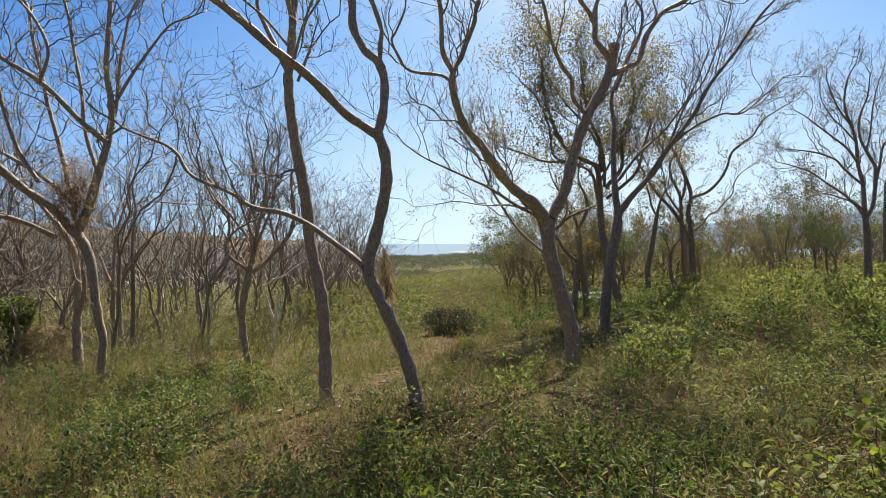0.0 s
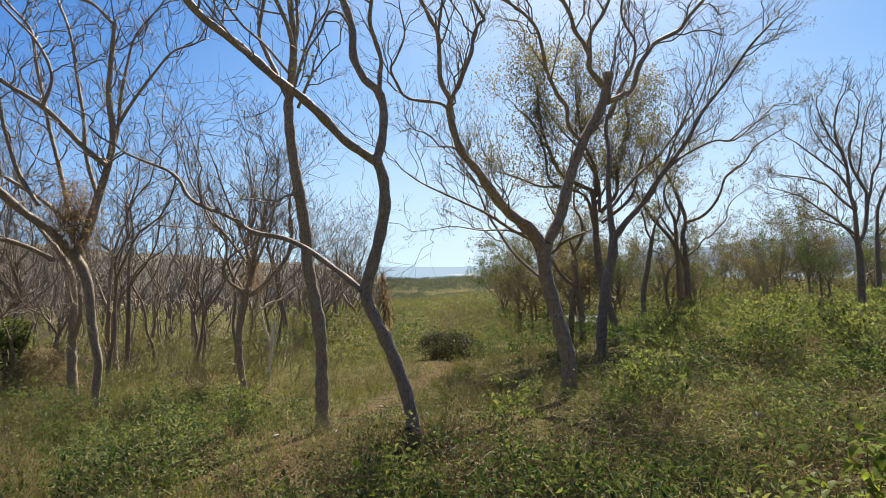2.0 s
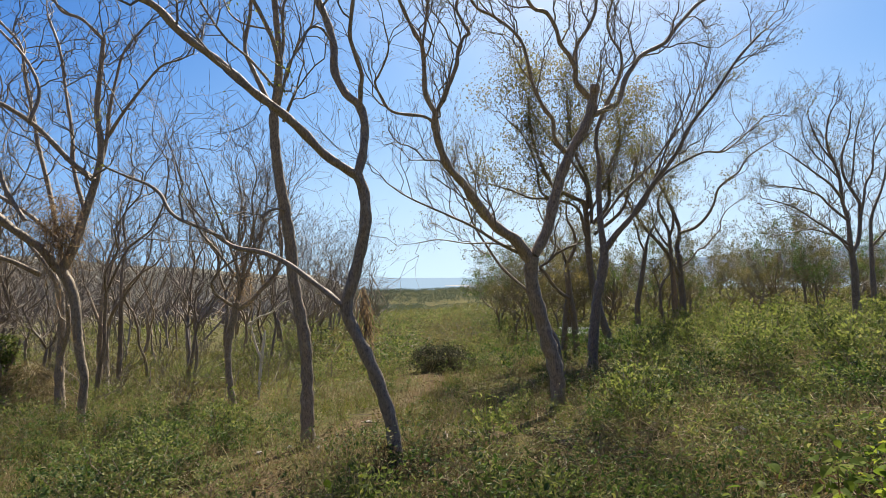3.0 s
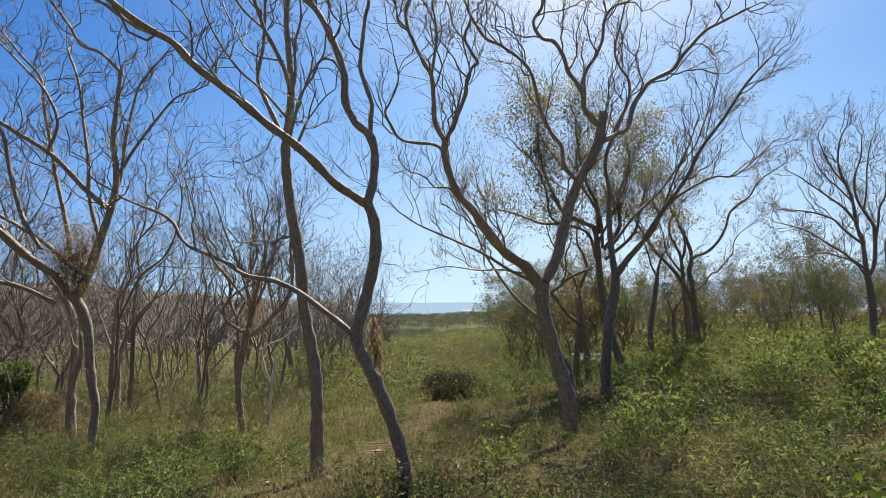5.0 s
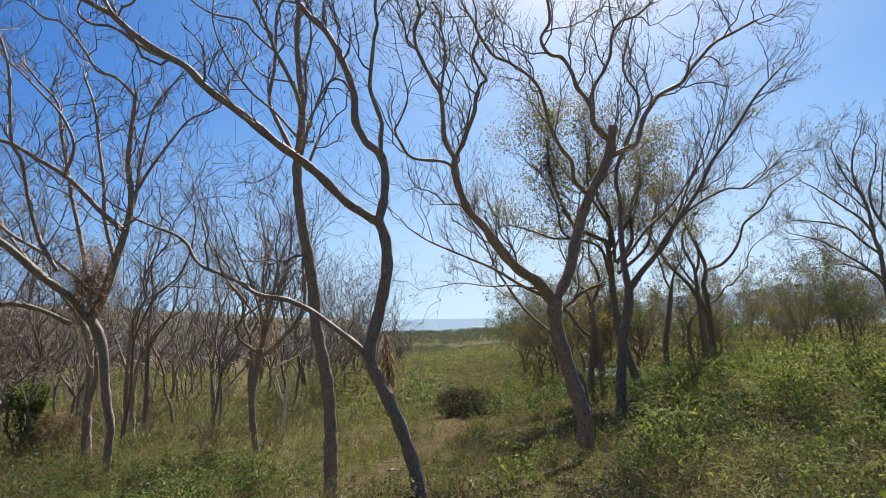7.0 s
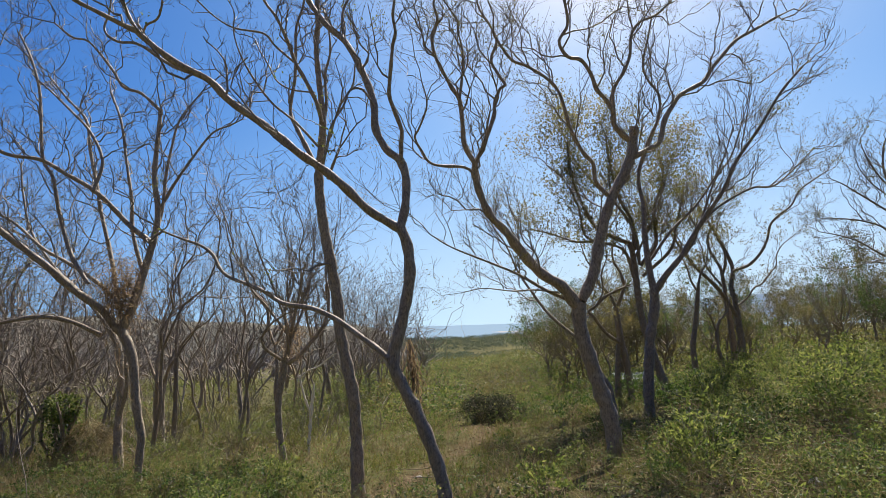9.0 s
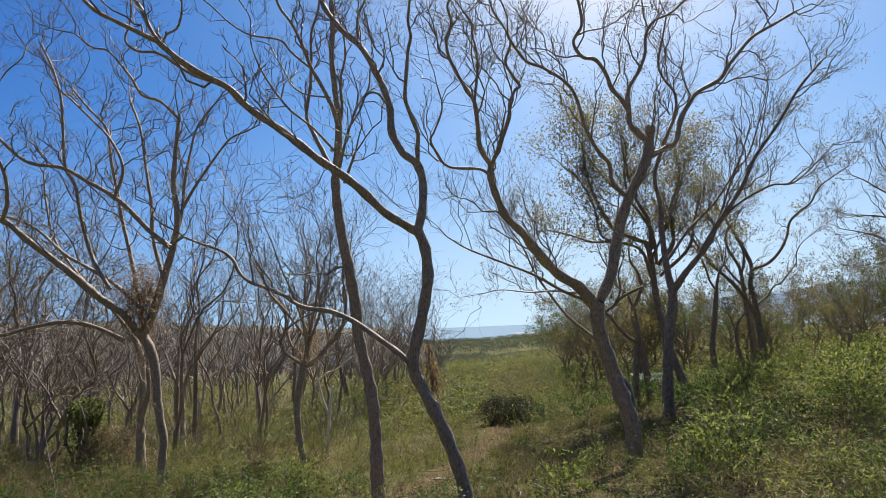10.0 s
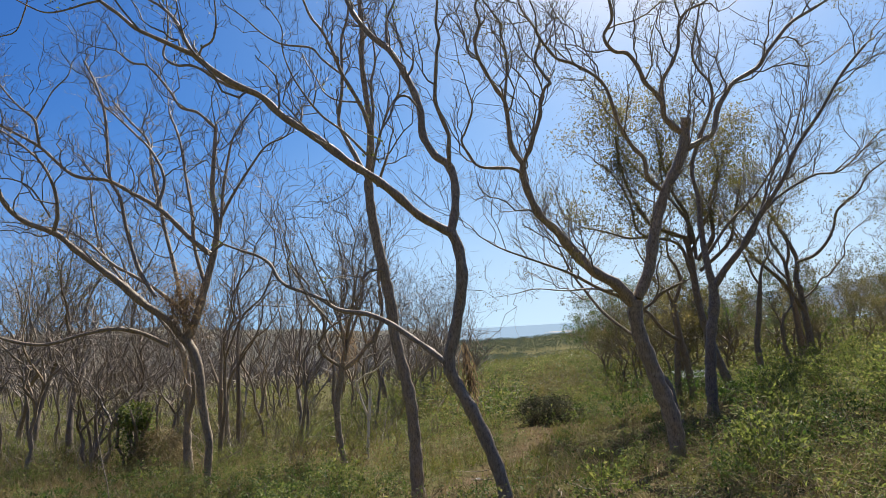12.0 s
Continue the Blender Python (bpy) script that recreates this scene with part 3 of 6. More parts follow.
limb(tree_b, "limb", [(-2.28, 8.90, 4.96, 0.036), (-2.33, 8.81, 5.24, 0.034), (-2.47, 8.71, 5.56, 0.031), (-2.62, 8.61, 5.87, 0.029), (-2.71, 8.51, 6.17, 0.027), (-2.85, 8.39, 6.51, 0.024), (-3.00, 8.31, 6.73, 0.022), (-3.08, 8.22, 6.98, 0.020), (-3.17, 8.10, 7.36, 0.018)])
limb(tree_b, "limb", [(-2.34, 8.90, 4.13, 0.039), (-2.51, 8.98, 4.49, 0.037), (-2.71, 9.06, 4.88, 0.035), (-2.87, 9.13, 5.27, 0.032), (-2.83, 9.24, 5.86, 0.029), (-2.84, 9.32, 6.31, 0.027), (-2.86, 9.42, 6.89, 0.023), (-2.76, 9.50, 7.34, 0.021), (-2.73, 9.60, 7.95, 0.018)])
limb(tree_b, "limb", [(-2.28, 8.90, 4.67, 0.029), (-2.25, 9.07, 5.33, 0.026), (-2.30, 9.20, 5.88, 0.024), (-2.24, 9.31, 6.33, 0.021), (-2.29, 9.42, 6.80, 0.019), (-2.38, 9.50, 7.18, 0.017)])
limb(tree_b, "limb", [(-2.31, 8.90, 4.04, 0.026), (-2.20, 8.78, 4.37, 0.023), (-2.08, 8.67, 4.69, 0.020), (-1.88, 8.52, 5.08, 0.017), (-1.66, 8.40, 5.33, 0.014), (-1.60, 8.30, 5.60, 0.012)])
limb(tree_b, "limb", [(-2.34, 8.90, 4.56, 0.023), (-2.65, 8.74, 4.92, 0.020), (-2.97, 8.60, 5.19, 0.018), (-3.19, 8.47, 5.50, 0.016), (-3.36, 8.33, 5.84, 0.014), (-3.44, 8.21, 6.18, 0.012), (-3.40, 8.10, 6.49, 0.010), (-3.52, 8.00, 6.73, 0.009)])
limb(tree_b, "limb", [(-2.65, 8.70, 5.89, 0.019), (-2.92, 8.56, 6.12, 0.017), (-3.07, 8.46, 6.29, 0.016), (-3.48, 8.30, 6.33, 0.014), (-3.75, 8.17, 6.48, 0.012), (-4.00, 8.02, 6.72, 0.010), (-4.22, 7.90, 6.88, 0.009)])
limb(tree_b, "limb", [(-2.39, 8.90, 5.46, 0.016), (-2.84, 9.09, 5.62, 0.015), (-3.13, 9.22, 5.84, 0.014), (-3.32, 9.36, 6.18, 0.013), (-3.53, 9.49, 6.53, 0.011), (-3.67, 9.60, 6.82, 0.011)])
limb(tree_b, "limb", [(-2.19, 8.90, 4.02, 0.023), (-2.06, 8.79, 4.26, 0.021), (-1.95, 8.70, 4.45, 0.019)])
limb(tree_b, "limb", [(-2.05, 8.90, 2.60, 0.023), (-2.19, 8.74, 2.66, 0.019), (-2.31, 8.60, 2.62, 0.016)])
twigs(tree_b, 0.75, 1.2, 2, 4, 0.3)
tree_d = tree("wide-forked grey tree with sparse young leaves", (2.0, 9.2), 13, BARK_GREY)
limb(tree_d, "trunk", [(2.08, 9.20, -0.52, 0.118), (2.05, 9.20, -0.20, 0.116), (2.01, 9.20, 0.20, 0.115), (1.90, 9.20, 0.61, 0.113), (1.78, 9.20, 1.03, 0.111), (1.67, 9.20, 1.45, 0.109), (1.64, 9.20, 1.75, 0.108), (1.67, 9.20, 1.95, 0.108)])
limb(tree_d, "limb", [(1.65, 9.20, 1.84, 0.091), (1.50, 9.14, 2.08, 0.086), (1.35, 9.09, 2.24, 0.083), (1.07, 9.02, 2.42, 0.077), (0.76, 8.92, 2.78, 0.070), (0.57, 8.85, 3.05, 0.065), (0.33, 8.77, 3.31, 0.059), (0.19, 8.69, 3.66, 0.054), (0.13, 8.64, 3.91, 0.050), (0.15, 8.60, 4.07, 0.047)])
limb(tree_d, "limb", [(0.15, 8.60, 4.06, 0.041), (-0.00, 8.55, 4.34, 0.038), (-0.02, 8.50, 4.68, 0.035), (-0.05, 8.45, 5.02, 0.032), (-0.15, 8.43, 5.20, 0.031), (-0.29, 8.38, 5.47, 0.028), (-0.40, 8.34, 5.73, 0.026), (-0.42, 8.30, 5.99, 0.024), (-0.33, 8.27, 6.23, 0.022), (-0.38, 8.23, 6.47, 0.020), (-0.27, 8.20, 6.63, 0.018)])
limb(tree_d, "limb", [(0.15, 8.60, 4.06, 0.035), (0.29, 8.64, 4.38, 0.032), (0.46, 8.68, 4.82, 0.030), (0.48, 8.70, 5.03, 0.028), (0.58, 8.73, 5.28, 0.027), (0.66, 8.74, 5.33, 0.026), (0.56, 8.76, 5.52, 0.025), (0.46, 8.79, 5.78, 0.023), (0.56, 8.82, 6.11, 0.021), (0.45, 8.85, 6.42, 0.020), (0.33, 8.87, 6.64, 0.018), (0.24, 8.90, 6.97, 0.016)])
limb(tree_d, "limb", [(-0.04, 8.30, 4.98, 0.021), (0.03, 8.42, 5.66, 0.018), (-0.03, 8.49, 6.12, 0.016), (-0.04, 8.52, 6.32, 0.015), (-0.15, 8.56, 6.54, 0.014), (-0.27, 8.60, 6.77, 0.013)])
limb(tree_d, "limb", [(0.12, 8.60, 3.92, 0.028), (-0.03, 8.55, 4.01, 0.026), (-0.48, 8.41, 4.04, 0.022), (-0.64, 8.33, 4.24, 0.019), (-0.72, 8.26, 4.42, 0.017), (-0.67, 8.23, 4.50, 0.016), (-0.56, 8.16, 4.71, 0.014), (-0.51, 8.09, 4.89, 0.012), (-0.57, 8.00, 5.16, 0.009)])
limb(tree_d, "limb", [(1.69, 9.20, 1.98, 0.087), (1.91, 9.26, 2.38, 0.086), (2.03, 9.32, 2.82, 0.084), (2.17, 9.39, 3.26, 0.083), (2.36, 9.45, 3.71, 0.081), (2.58, 9.50, 4.07, 0.080), (2.72, 9.55, 4.44, 0.078), (2.80, 9.60, 4.81, 0.077)])
limb(tree_d, "limb", [(2.75, 9.60, 4.55, 0.046), (2.57, 9.55, 4.72, 0.043), (2.45, 9.52, 4.87, 0.042), (2.44, 9.48, 5.06, 0.040), (2.34, 9.44, 5.25, 0.038), (2.18, 9.39, 5.44, 0.036), (2.10, 9.34, 5.67, 0.034), (1.94, 9.29, 5.91, 0.032), (1.72, 9.24, 5.96, 0.030), (1.59, 9.19, 6.20, 0.028), (1.73, 9.13, 6.44, 0.025), (1.71, 9.07, 6.74, 0.023), (1.62, 9.00, 7.10, 0.020)])
limb(tree_d, "limb", [(2.46, 9.50, 5.02, 0.035), (2.49, 9.57, 5.46, 0.032), (2.71, 9.64, 5.82, 0.029), (2.84, 9.69, 6.12, 0.027), (2.90, 9.74, 6.49, 0.025), (3.07, 9.79, 6.75, 0.023), (3.37, 9.84, 6.89, 0.021), (3.64, 9.90, 7.13, 0.018)])
limb(tree_d, "limb", [(2.73, 9.60, 4.32, 0.049), (3.00, 9.66, 4.44, 0.047), (3.22, 9.72, 4.58, 0.046), (3.36, 9.80, 4.98, 0.043), (3.55, 9.87, 5.27, 0.041), (3.72, 9.92, 5.47, 0.039), (4.13, 10.01, 5.70, 0.036), (4.32, 10.07, 5.95, 0.034), (4.55, 10.13, 6.21, 0.032), (4.84, 10.21, 6.51, 0.029), (5.27, 10.31, 6.76, 0.026), (5.71, 10.40, 7.01, 0.023)])
limb(tree_d, "limb", [(2.84, 9.70, 4.10, 0.032), (3.06, 9.80, 4.62, 0.029), (3.29, 9.88, 5.06, 0.026), (3.35, 9.95, 5.48, 0.024), (3.20, 10.01, 5.80, 0.022), (3.15, 10.05, 6.11, 0.020), (3.29, 10.13, 6.59, 0.017), (3.41, 10.20, 7.03, 0.015)])
limb(tree_d, "limb", [(2.25, 9.40, 3.66, 0.038), (2.06, 9.33, 3.87, 0.036), (2.02, 9.26, 4.15, 0.034), (1.86, 9.20, 4.33, 0.033), (1.67, 9.09, 4.69, 0.030), (1.60, 9.03, 4.95, 0.029), (1.49, 8.94, 5.27, 0.026), (1.29, 8.86, 5.47, 0.025), (1.00, 8.78, 5.64, 0.023), (0.79, 8.72, 5.71, 0.022), (0.63, 8.66, 5.91, 0.020), (0.51, 8.60, 6.10, 0.019)])
limb(tree_d, "limb", [(1.56, 9.20, 1.44, 0.027), (1.21, 9.37, 1.78, 0.023), (0.96, 9.52, 2.16, 0.020), (0.77, 9.64, 2.50, 0.017), (0.59, 9.79, 2.98, 0.014), (0.39, 9.90, 3.32, 0.011)])
limb(tree_d, "limb", [(1.50, 9.20, 1.99, 0.027), (1.13, 9.06, 2.16, 0.024), (0.72, 8.90, 2.40, 0.020), (0.32, 8.75, 2.57, 0.016), (-0.24, 8.53, 2.80, 0.012), (-0.55, 8.40, 2.99, 0.009)])
limb(tree_d, "limb", [(1.34, 9.10, 2.11, 0.017), (0.96, 8.99, 2.16, 0.014), (0.62, 8.90, 2.15, 0.011), (0.20, 8.78, 2.20, 0.008), (-0.09, 8.70, 2.15, 0.006)])
twigs(tree_d, 0.44, 1.45, 2, 5, 0.25, bent=0.28)
tree_d_leaning = tree("thin dark stem leaning beside the forked tree", (2.62, 11.6), 14, BARK_DARK)
limb(tree_d_leaning, "trunk", [(2.62, 11.60, -0.30, 0.095), (2.50, 11.64, 0.30, 0.085), (2.32, 11.67, 0.67, 0.075), (2.16, 11.72, 1.11, 0.064), (2.07, 11.75, 1.50, 0.054), (1.99, 11.78, 1.84, 0.045), (1.91, 11.80, 2.06, 0.040)])
limb(tree_d_leaning, "limb", [(1.91, 11.80, 2.06, 0.038), (1.67, 11.87, 2.33, 0.031), (1.42, 11.95, 2.65, 0.026), (1.14, 12.04, 3.00, 0.021), (0.92, 12.12, 3.38, 0.017), (0.74, 12.20, 3.79, 0.012)])
twigs(tree_d_leaning, 0.5, 1.2, 2, 4, 0.3)
tree_j = tree("twin-stemmed dark tree with knotted low branches", (4.0, 17.0), 22, BARK_DARK)
limb(tree_j, "trunk", [(4.18, 17.00, -0.60, 0.105), (4.16, 17.00, -0.24, 0.100), (4.09, 17.00, 0.44, 0.092), (4.00, 17.00, 1.00, 0.086), (3.94, 17.00, 1.48, 0.081), (3.91, 17.00, 2.00, 0.075)])
limb(tree_j, "trunk", [(3.80, 17.00, -0.60, 0.090), (3.81, 17.00, -0.19, 0.085), (3.85, 17.00, 0.37, 0.075), (3.90, 17.00, 0.84, 0.067), (3.96, 17.00, 1.24, 0.060)])
limb(tree_j, "limb", [(3.93, 16.90, 1.01, 0.055), (3.64, 16.85, 1.20, 0.052), (3.41, 16.80, 1.46, 0.048), (3.24, 16.75, 1.73, 0.045), (3.09, 16.71, 1.89, 0.043), (3.31, 16.67, 2.05, 0.041), (3.54, 16.62, 2.28, 0.038), (3.91, 16.56, 2.46, 0.034), (4.25, 16.50, 2.60, 0.030)])
limb(tree_j, "limb", [(3.29, 16.70, 2.00, 0.030), (3.50, 16.60, 2.44, 0.025), (3.47, 16.50, 2.91, 0.021), (3.62, 16.39, 3.38, 0.016), (3.55, 16.30, 3.81, 0.012)])
limb(tree_j, "limb", [(3.91, 17.00, 1.97, 0.060), (4.12, 17.07, 2.36, 0.052), (4.20, 17.13, 2.65, 0.046), (4.13, 17.19, 3.02, 0.039), (3.99, 17.24, 3.29, 0.033), (3.99, 17.31, 3.72, 0.025), (4.16, 17.40, 4.24, 0.015)])
limb(tree_j, "limb", [(3.91, 17.00, 1.97, 0.045), (3.77, 17.06, 2.38, 0.039), (3.51, 17.11, 2.63, 0.033), (3.40, 17.16, 3.04, 0.027), (3.18, 17.22, 3.47, 0.020), (3.05, 17.30, 4.07, 0.012)])
limb(tree_j, "limb", [(3.14, 16.80, 1.81, 0.022), (2.97, 16.74, 1.73, 0.019), (3.01, 16.66, 1.50, 0.015), (3.16, 16.60, 1.62, 0.012)])
twigs(tree_j, 0.45, 1.0, 2, 4, 0.2)
tree_c = tree("bare many-limbed tree hung with withered vine", (-6.4, 11.0), 15, BARK_GREY)
limb(tree_c, "trunk", [(-6.34, 11.00, -1.46, 0.068), (-6.41, 11.00, -1.04, 0.070), (-6.40, 11.00, -0.58, 0.072), (-6.37, 11.00, -0.25, 0.072), (-6.44, 11.00, 0.08, 0.074), (-6.51, 11.00, 0.48, 0.077), (-6.55, 11.00, 0.91, 0.080), (-6.61, 11.00, 1.27, 0.083), (-6.73, 11.00, 1.58, 0.086), (-6.88, 11.00, 1.80, 0.088)])
limb(tree_c, "limb", [(-6.92, 11.00, 1.77, 0.080), (-7.13, 10.84, 2.16, 0.076), (-7.59, 10.61, 2.58, 0.070), (-7.93, 10.40, 2.98, 0.065), (-8.28, 10.21, 3.33, 0.060), (-8.62, 10.02, 3.67, 0.055), (-8.87, 9.87, 3.95, 0.052), (-9.30, 9.66, 4.17, 0.047), (-9.54, 9.52, 4.39, 0.044), (-9.66, 9.38, 4.70, 0.041), (-9.67, 9.20, 5.15, 0.037)])
limb(tree_c, "limb", [(-6.88, 11.00, 1.74, 0.088), (-6.71, 11.06, 2.11, 0.084), (-6.55, 11.16, 2.82, 0.076), (-6.40, 11.25, 3.52, 0.068), (-6.36, 11.33, 4.14, 0.062), (-6.51, 11.42, 4.91, 0.054), (-6.52, 11.53, 5.82, 0.044), (-6.52, 11.60, 6.43, 0.038)])
limb(tree_c, "limb", [(-6.52, 11.60, 6.39, 0.039), (-6.89, 11.49, 6.76, 0.034), (-7.25, 11.41, 6.90, 0.031), (-7.46, 11.31, 7.28, 0.028), (-7.88, 11.17, 7.83, 0.022), (-8.20, 11.10, 7.92, 0.020), (-8.54, 11.00, 8.21, 0.016)])
limb(tree_c, "limb", [(-6.28, 11.00, 3.46, 0.052), (-6.64, 10.85, 3.79, 0.049), (-7.16, 10.60, 4.41, 0.044), (-7.70, 10.39, 4.79, 0.040), (-8.09, 10.24, 5.03, 0.037), (-8.68, 10.04, 5.15, 0.034), (-9.22, 9.78, 5.71, 0.029), (-9.68, 9.59, 6.02, 0.026), (-10.13, 9.40, 6.32, 0.023)])
limb(tree_c, "limb", [(-7.14, 10.40, 2.65, 0.044), (-7.56, 10.48, 3.24, 0.042), (-7.89, 10.57, 4.03, 0.038), (-8.13, 10.66, 4.77, 0.035), (-8.40, 10.71, 5.19, 0.033), (-8.54, 10.79, 5.94, 0.030), (-8.69, 10.87, 6.74, 0.027), (-8.97, 10.94, 7.45, 0.024), (-9.31, 11.00, 8.05, 0.022)])
limb(tree_c, "limb", [(-6.79, 10.90, 2.25, 0.041), (-7.42, 11.08, 2.73, 0.038), (-8.22, 11.28, 3.18, 0.034), (-8.88, 11.43, 3.52, 0.031), (-9.77, 11.65, 4.16, 0.026), (-10.66, 11.83, 4.52, 0.022), (-11.57, 12.00, 4.69, 0.018)])
limb(tree_c, "limb", [(-7.23, 11.00, 1.68, 0.047), (-7.75, 10.83, 1.97, 0.043), (-8.26, 10.68, 2.08, 0.040), (-8.77, 10.53, 2.01, 0.036), (-9.45, 10.31, 1.85, 0.031), (-10.04, 10.13, 1.96, 0.027), (-10.42, 10.00, 2.14, 0.025)])
limb(tree_c, "limb", [(-6.58, 11.20, 2.94, 0.043), (-6.91, 11.40, 3.70, 0.039), (-7.10, 11.60, 4.50, 0.036), (-7.36, 11.80, 5.33, 0.032), (-7.67, 12.03, 6.36, 0.028), (-8.05, 12.20, 7.15, 0.024)])
limb(tree_c, "limb", [(-6.45, 11.20, 3.34, 0.043), (-6.32, 11.39, 4.14, 0.037), (-6.34, 11.55, 4.92, 0.032), (-6.31, 11.69, 5.59, 0.028), (-6.21, 11.83, 6.27, 0.023), (-5.81, 12.00, 6.95, 0.018)])
limb(tree_c, "limb", [(-6.46, 11.50, 4.17, 0.038), (-6.07, 11.41, 4.74, 0.032), (-5.62, 11.33, 5.29, 0.026), (-5.20, 11.25, 5.72, 0.020), (-4.79, 11.20, 5.85, 0.017)])
limb(tree_c, "limb", [(-7.05, 11.30, 2.03, 0.048), (-7.46, 11.54, 3.27, 0.043), (-7.86, 11.73, 4.33, 0.039), (-7.98, 11.80, 4.74, 0.037), (-8.32, 11.97, 5.74, 0.033), (-8.52, 12.08, 6.47, 0.030), (-9.08, 12.19, 7.06, 0.027), (-9.62, 12.30, 7.66, 0.024)])
limb(tree_c, "limb", [(-8.78, 9.70, 3.97, 0.035), (-8.63, 9.61, 4.21, 0.033), (-8.56, 9.50, 4.57, 0.029), (-8.58, 9.38, 4.89, 0.026), (-8.70, 9.27, 5.20, 0.023), (-8.91, 9.14, 5.46, 0.019), (-9.15, 9.02, 5.69, 0.016), (-9.39, 8.90, 5.87, 0.013)])
limb(tree_c, "limb", [(-8.95, 9.50, 5.60, 0.028), (-8.94, 9.42, 5.85, 0.025), (-8.95, 9.35, 6.09, 0.023), (-9.17, 9.25, 6.32, 0.020), (-9.34, 9.17, 6.54, 0.017), (-9.46, 9.10, 6.74, 0.014), (-9.61, 9.00, 7.00, 0.012)])
limb(tree_c, "limb", [(-9.07, 9.50, 6.13, 0.017), (-9.00, 9.62, 6.46, 0.015), (-8.92, 9.75, 6.83, 0.013), (-8.74, 9.89, 7.16, 0.011), (-8.74, 10.00, 7.51, 0.009)])
limb(tree_c, "limb", [(-7.04, 10.30, 4.39, 0.034), (-6.98, 10.44, 4.99, 0.030), (-7.34, 10.57, 5.63, 0.026), (-7.81, 10.69, 6.10, 0.022), (-8.38, 10.82, 6.62, 0.019), (-8.79, 10.90, 6.96, 0.016)])
limb(tree_c, "limb", [(-8.76, 9.60, 4.22, 0.021), (-8.92, 9.48, 4.58, 0.018), (-9.07, 9.40, 4.81, 0.015), (-9.34, 9.30, 4.95, 0.013), (-9.66, 9.20, 4.97, 0.010)])
twigs(tree_c, 0.42, 1.4, 2, 4, 0.2)
tree_c_pole = tree("bare pole-like grey tree with a broken side stem", (-7.5, 12.6), 16, BARK_GREY)
limb(tree_c_pole, "trunk", [(-7.82, 12.60, -1.09, 0.098), (-7.86, 12.62, -0.74, 0.094), (-7.89, 12.66, -0.16, 0.086), (-7.88, 12.70, 0.43, 0.079), (-7.94, 12.73, 1.04, 0.072), (-8.04, 12.76, 1.46, 0.068), (-8.23, 12.78, 1.77, 0.064), (-8.46, 12.80, 2.05, 0.060)])
limb(tree_c_pole, "limb", [(-7.84, 12.60, -0.04, 0.055), (-7.63, 12.49, 0.53, 0.047), (-7.60, 12.40, 1.04, 0.041)])
limb(tree_c_pole, "limb", [(-8.36, 12.80, 1.94, 0.042), (-9.11, 12.95, 2.69, 0.037), (-9.85, 13.08, 3.30, 0.033), (-10.63, 13.25, 4.23, 0.028), (-11.00, 13.39, 5.17, 0.024), (-11.20, 13.50, 5.97, 0.020)])
twigs(tree_c_pole, 0.5, 1.4, 2, 4, 0.2)
tree_e = tree("forked brown tree with spreading thin branches", (3.5, 13.0), 17, BARK_PALE)
limb(tree_e, "trunk", [(3.59, 13.00, -0.78, 0.128), (3.59, 13.01, -0.39, 0.125), (3.61, 13.03, 0.23, 0.120), (3.72, 13.06, 1.15, 0.110), (3.87, 13.09, 1.85, 0.104), (3.90, 13.10, 2.26, 0.098)])
limb(tree_e, "limb", [(3.90, 13.10, 2.20, 0.088), (3.85, 13.18, 2.82, 0.070), (3.84, 13.27, 3.57, 0.058), (3.88, 13.35, 4.21, 0.046), (3.84, 13.43, 4.88, 0.041), (4.10, 13.52, 5.53, 0.035), (4.40, 13.60, 6.19, 0.030)])
limb(tree_e, "limb", [(3.90, 13.10, 2.20, 0.082), (4.18, 13.04, 2.60, 0.070), (4.51, 12.98, 2.99, 0.060), (4.93, 12.89, 3.66, 0.047), (5.41, 12.79, 4.31, 0.042), (5.74, 12.70, 4.97, 0.037), (6.21, 12.60, 5.61, 0.032), (6.69, 12.49, 6.35, 0.027), (7.14, 12.40, 6.86, 0.023)])
limb(tree_e, "limb", [(4.77, 13.00, 3.39, 0.033), (5.44, 13.24, 4.04, 0.029), (6.34, 13.50, 4.51, 0.025), (7.00, 13.67, 4.62, 0.022), (8.09, 14.00, 5.50, 0.015)])
limb(tree_e, "limb", [(4.26, 13.00, 2.71, 0.033), (4.82, 13.22, 3.23, 0.030), (5.23, 13.46, 3.98, 0.027), (5.64, 13.70, 4.77, 0.023), (6.17, 13.92, 5.43, 0.020), (6.65, 14.20, 6.42, 0.016)])
limb(tree_e, "limb", [(3.86, 13.20, 2.88, 0.034), (4.46, 13.39, 3.60, 0.030), (5.19, 13.59, 4.27, 0.025), (5.85, 13.81, 5.16, 0.020), (6.29, 14.00, 6.11, 0.015)])
twigs(tree_e, 0.4, 1.6, 2, 5, 0.2, bent=0.28)
tree_h = tree("dark-stemmed tree with a loose olive crown", (4.6, 16.0), 18, BARK_DARK)
limb(tree_h, "trunk", [(4.84, 16.00, -0.26, 0.107), (4.74, 16.02, 0.16, 0.103), (4.54, 16.06, 0.87, 0.096), (4.40, 16.09, 1.52, 0.091), (4.33, 16.12, 2.19, 0.087), (4.31, 16.15, 2.78, 0.083), (4.28, 16.18, 3.39, 0.078), (4.22, 16.20, 3.71, 0.076)])
limb(tree_h, "limb", [(4.26, 16.20, 3.68, 0.065), (3.82, 16.10, 3.85, 0.059), (3.32, 15.98, 4.14, 0.052), (2.93, 15.82, 4.83, 0.042), (2.69, 15.66, 5.58, 0.032), (2.60, 15.50, 6.32, 0.023)])
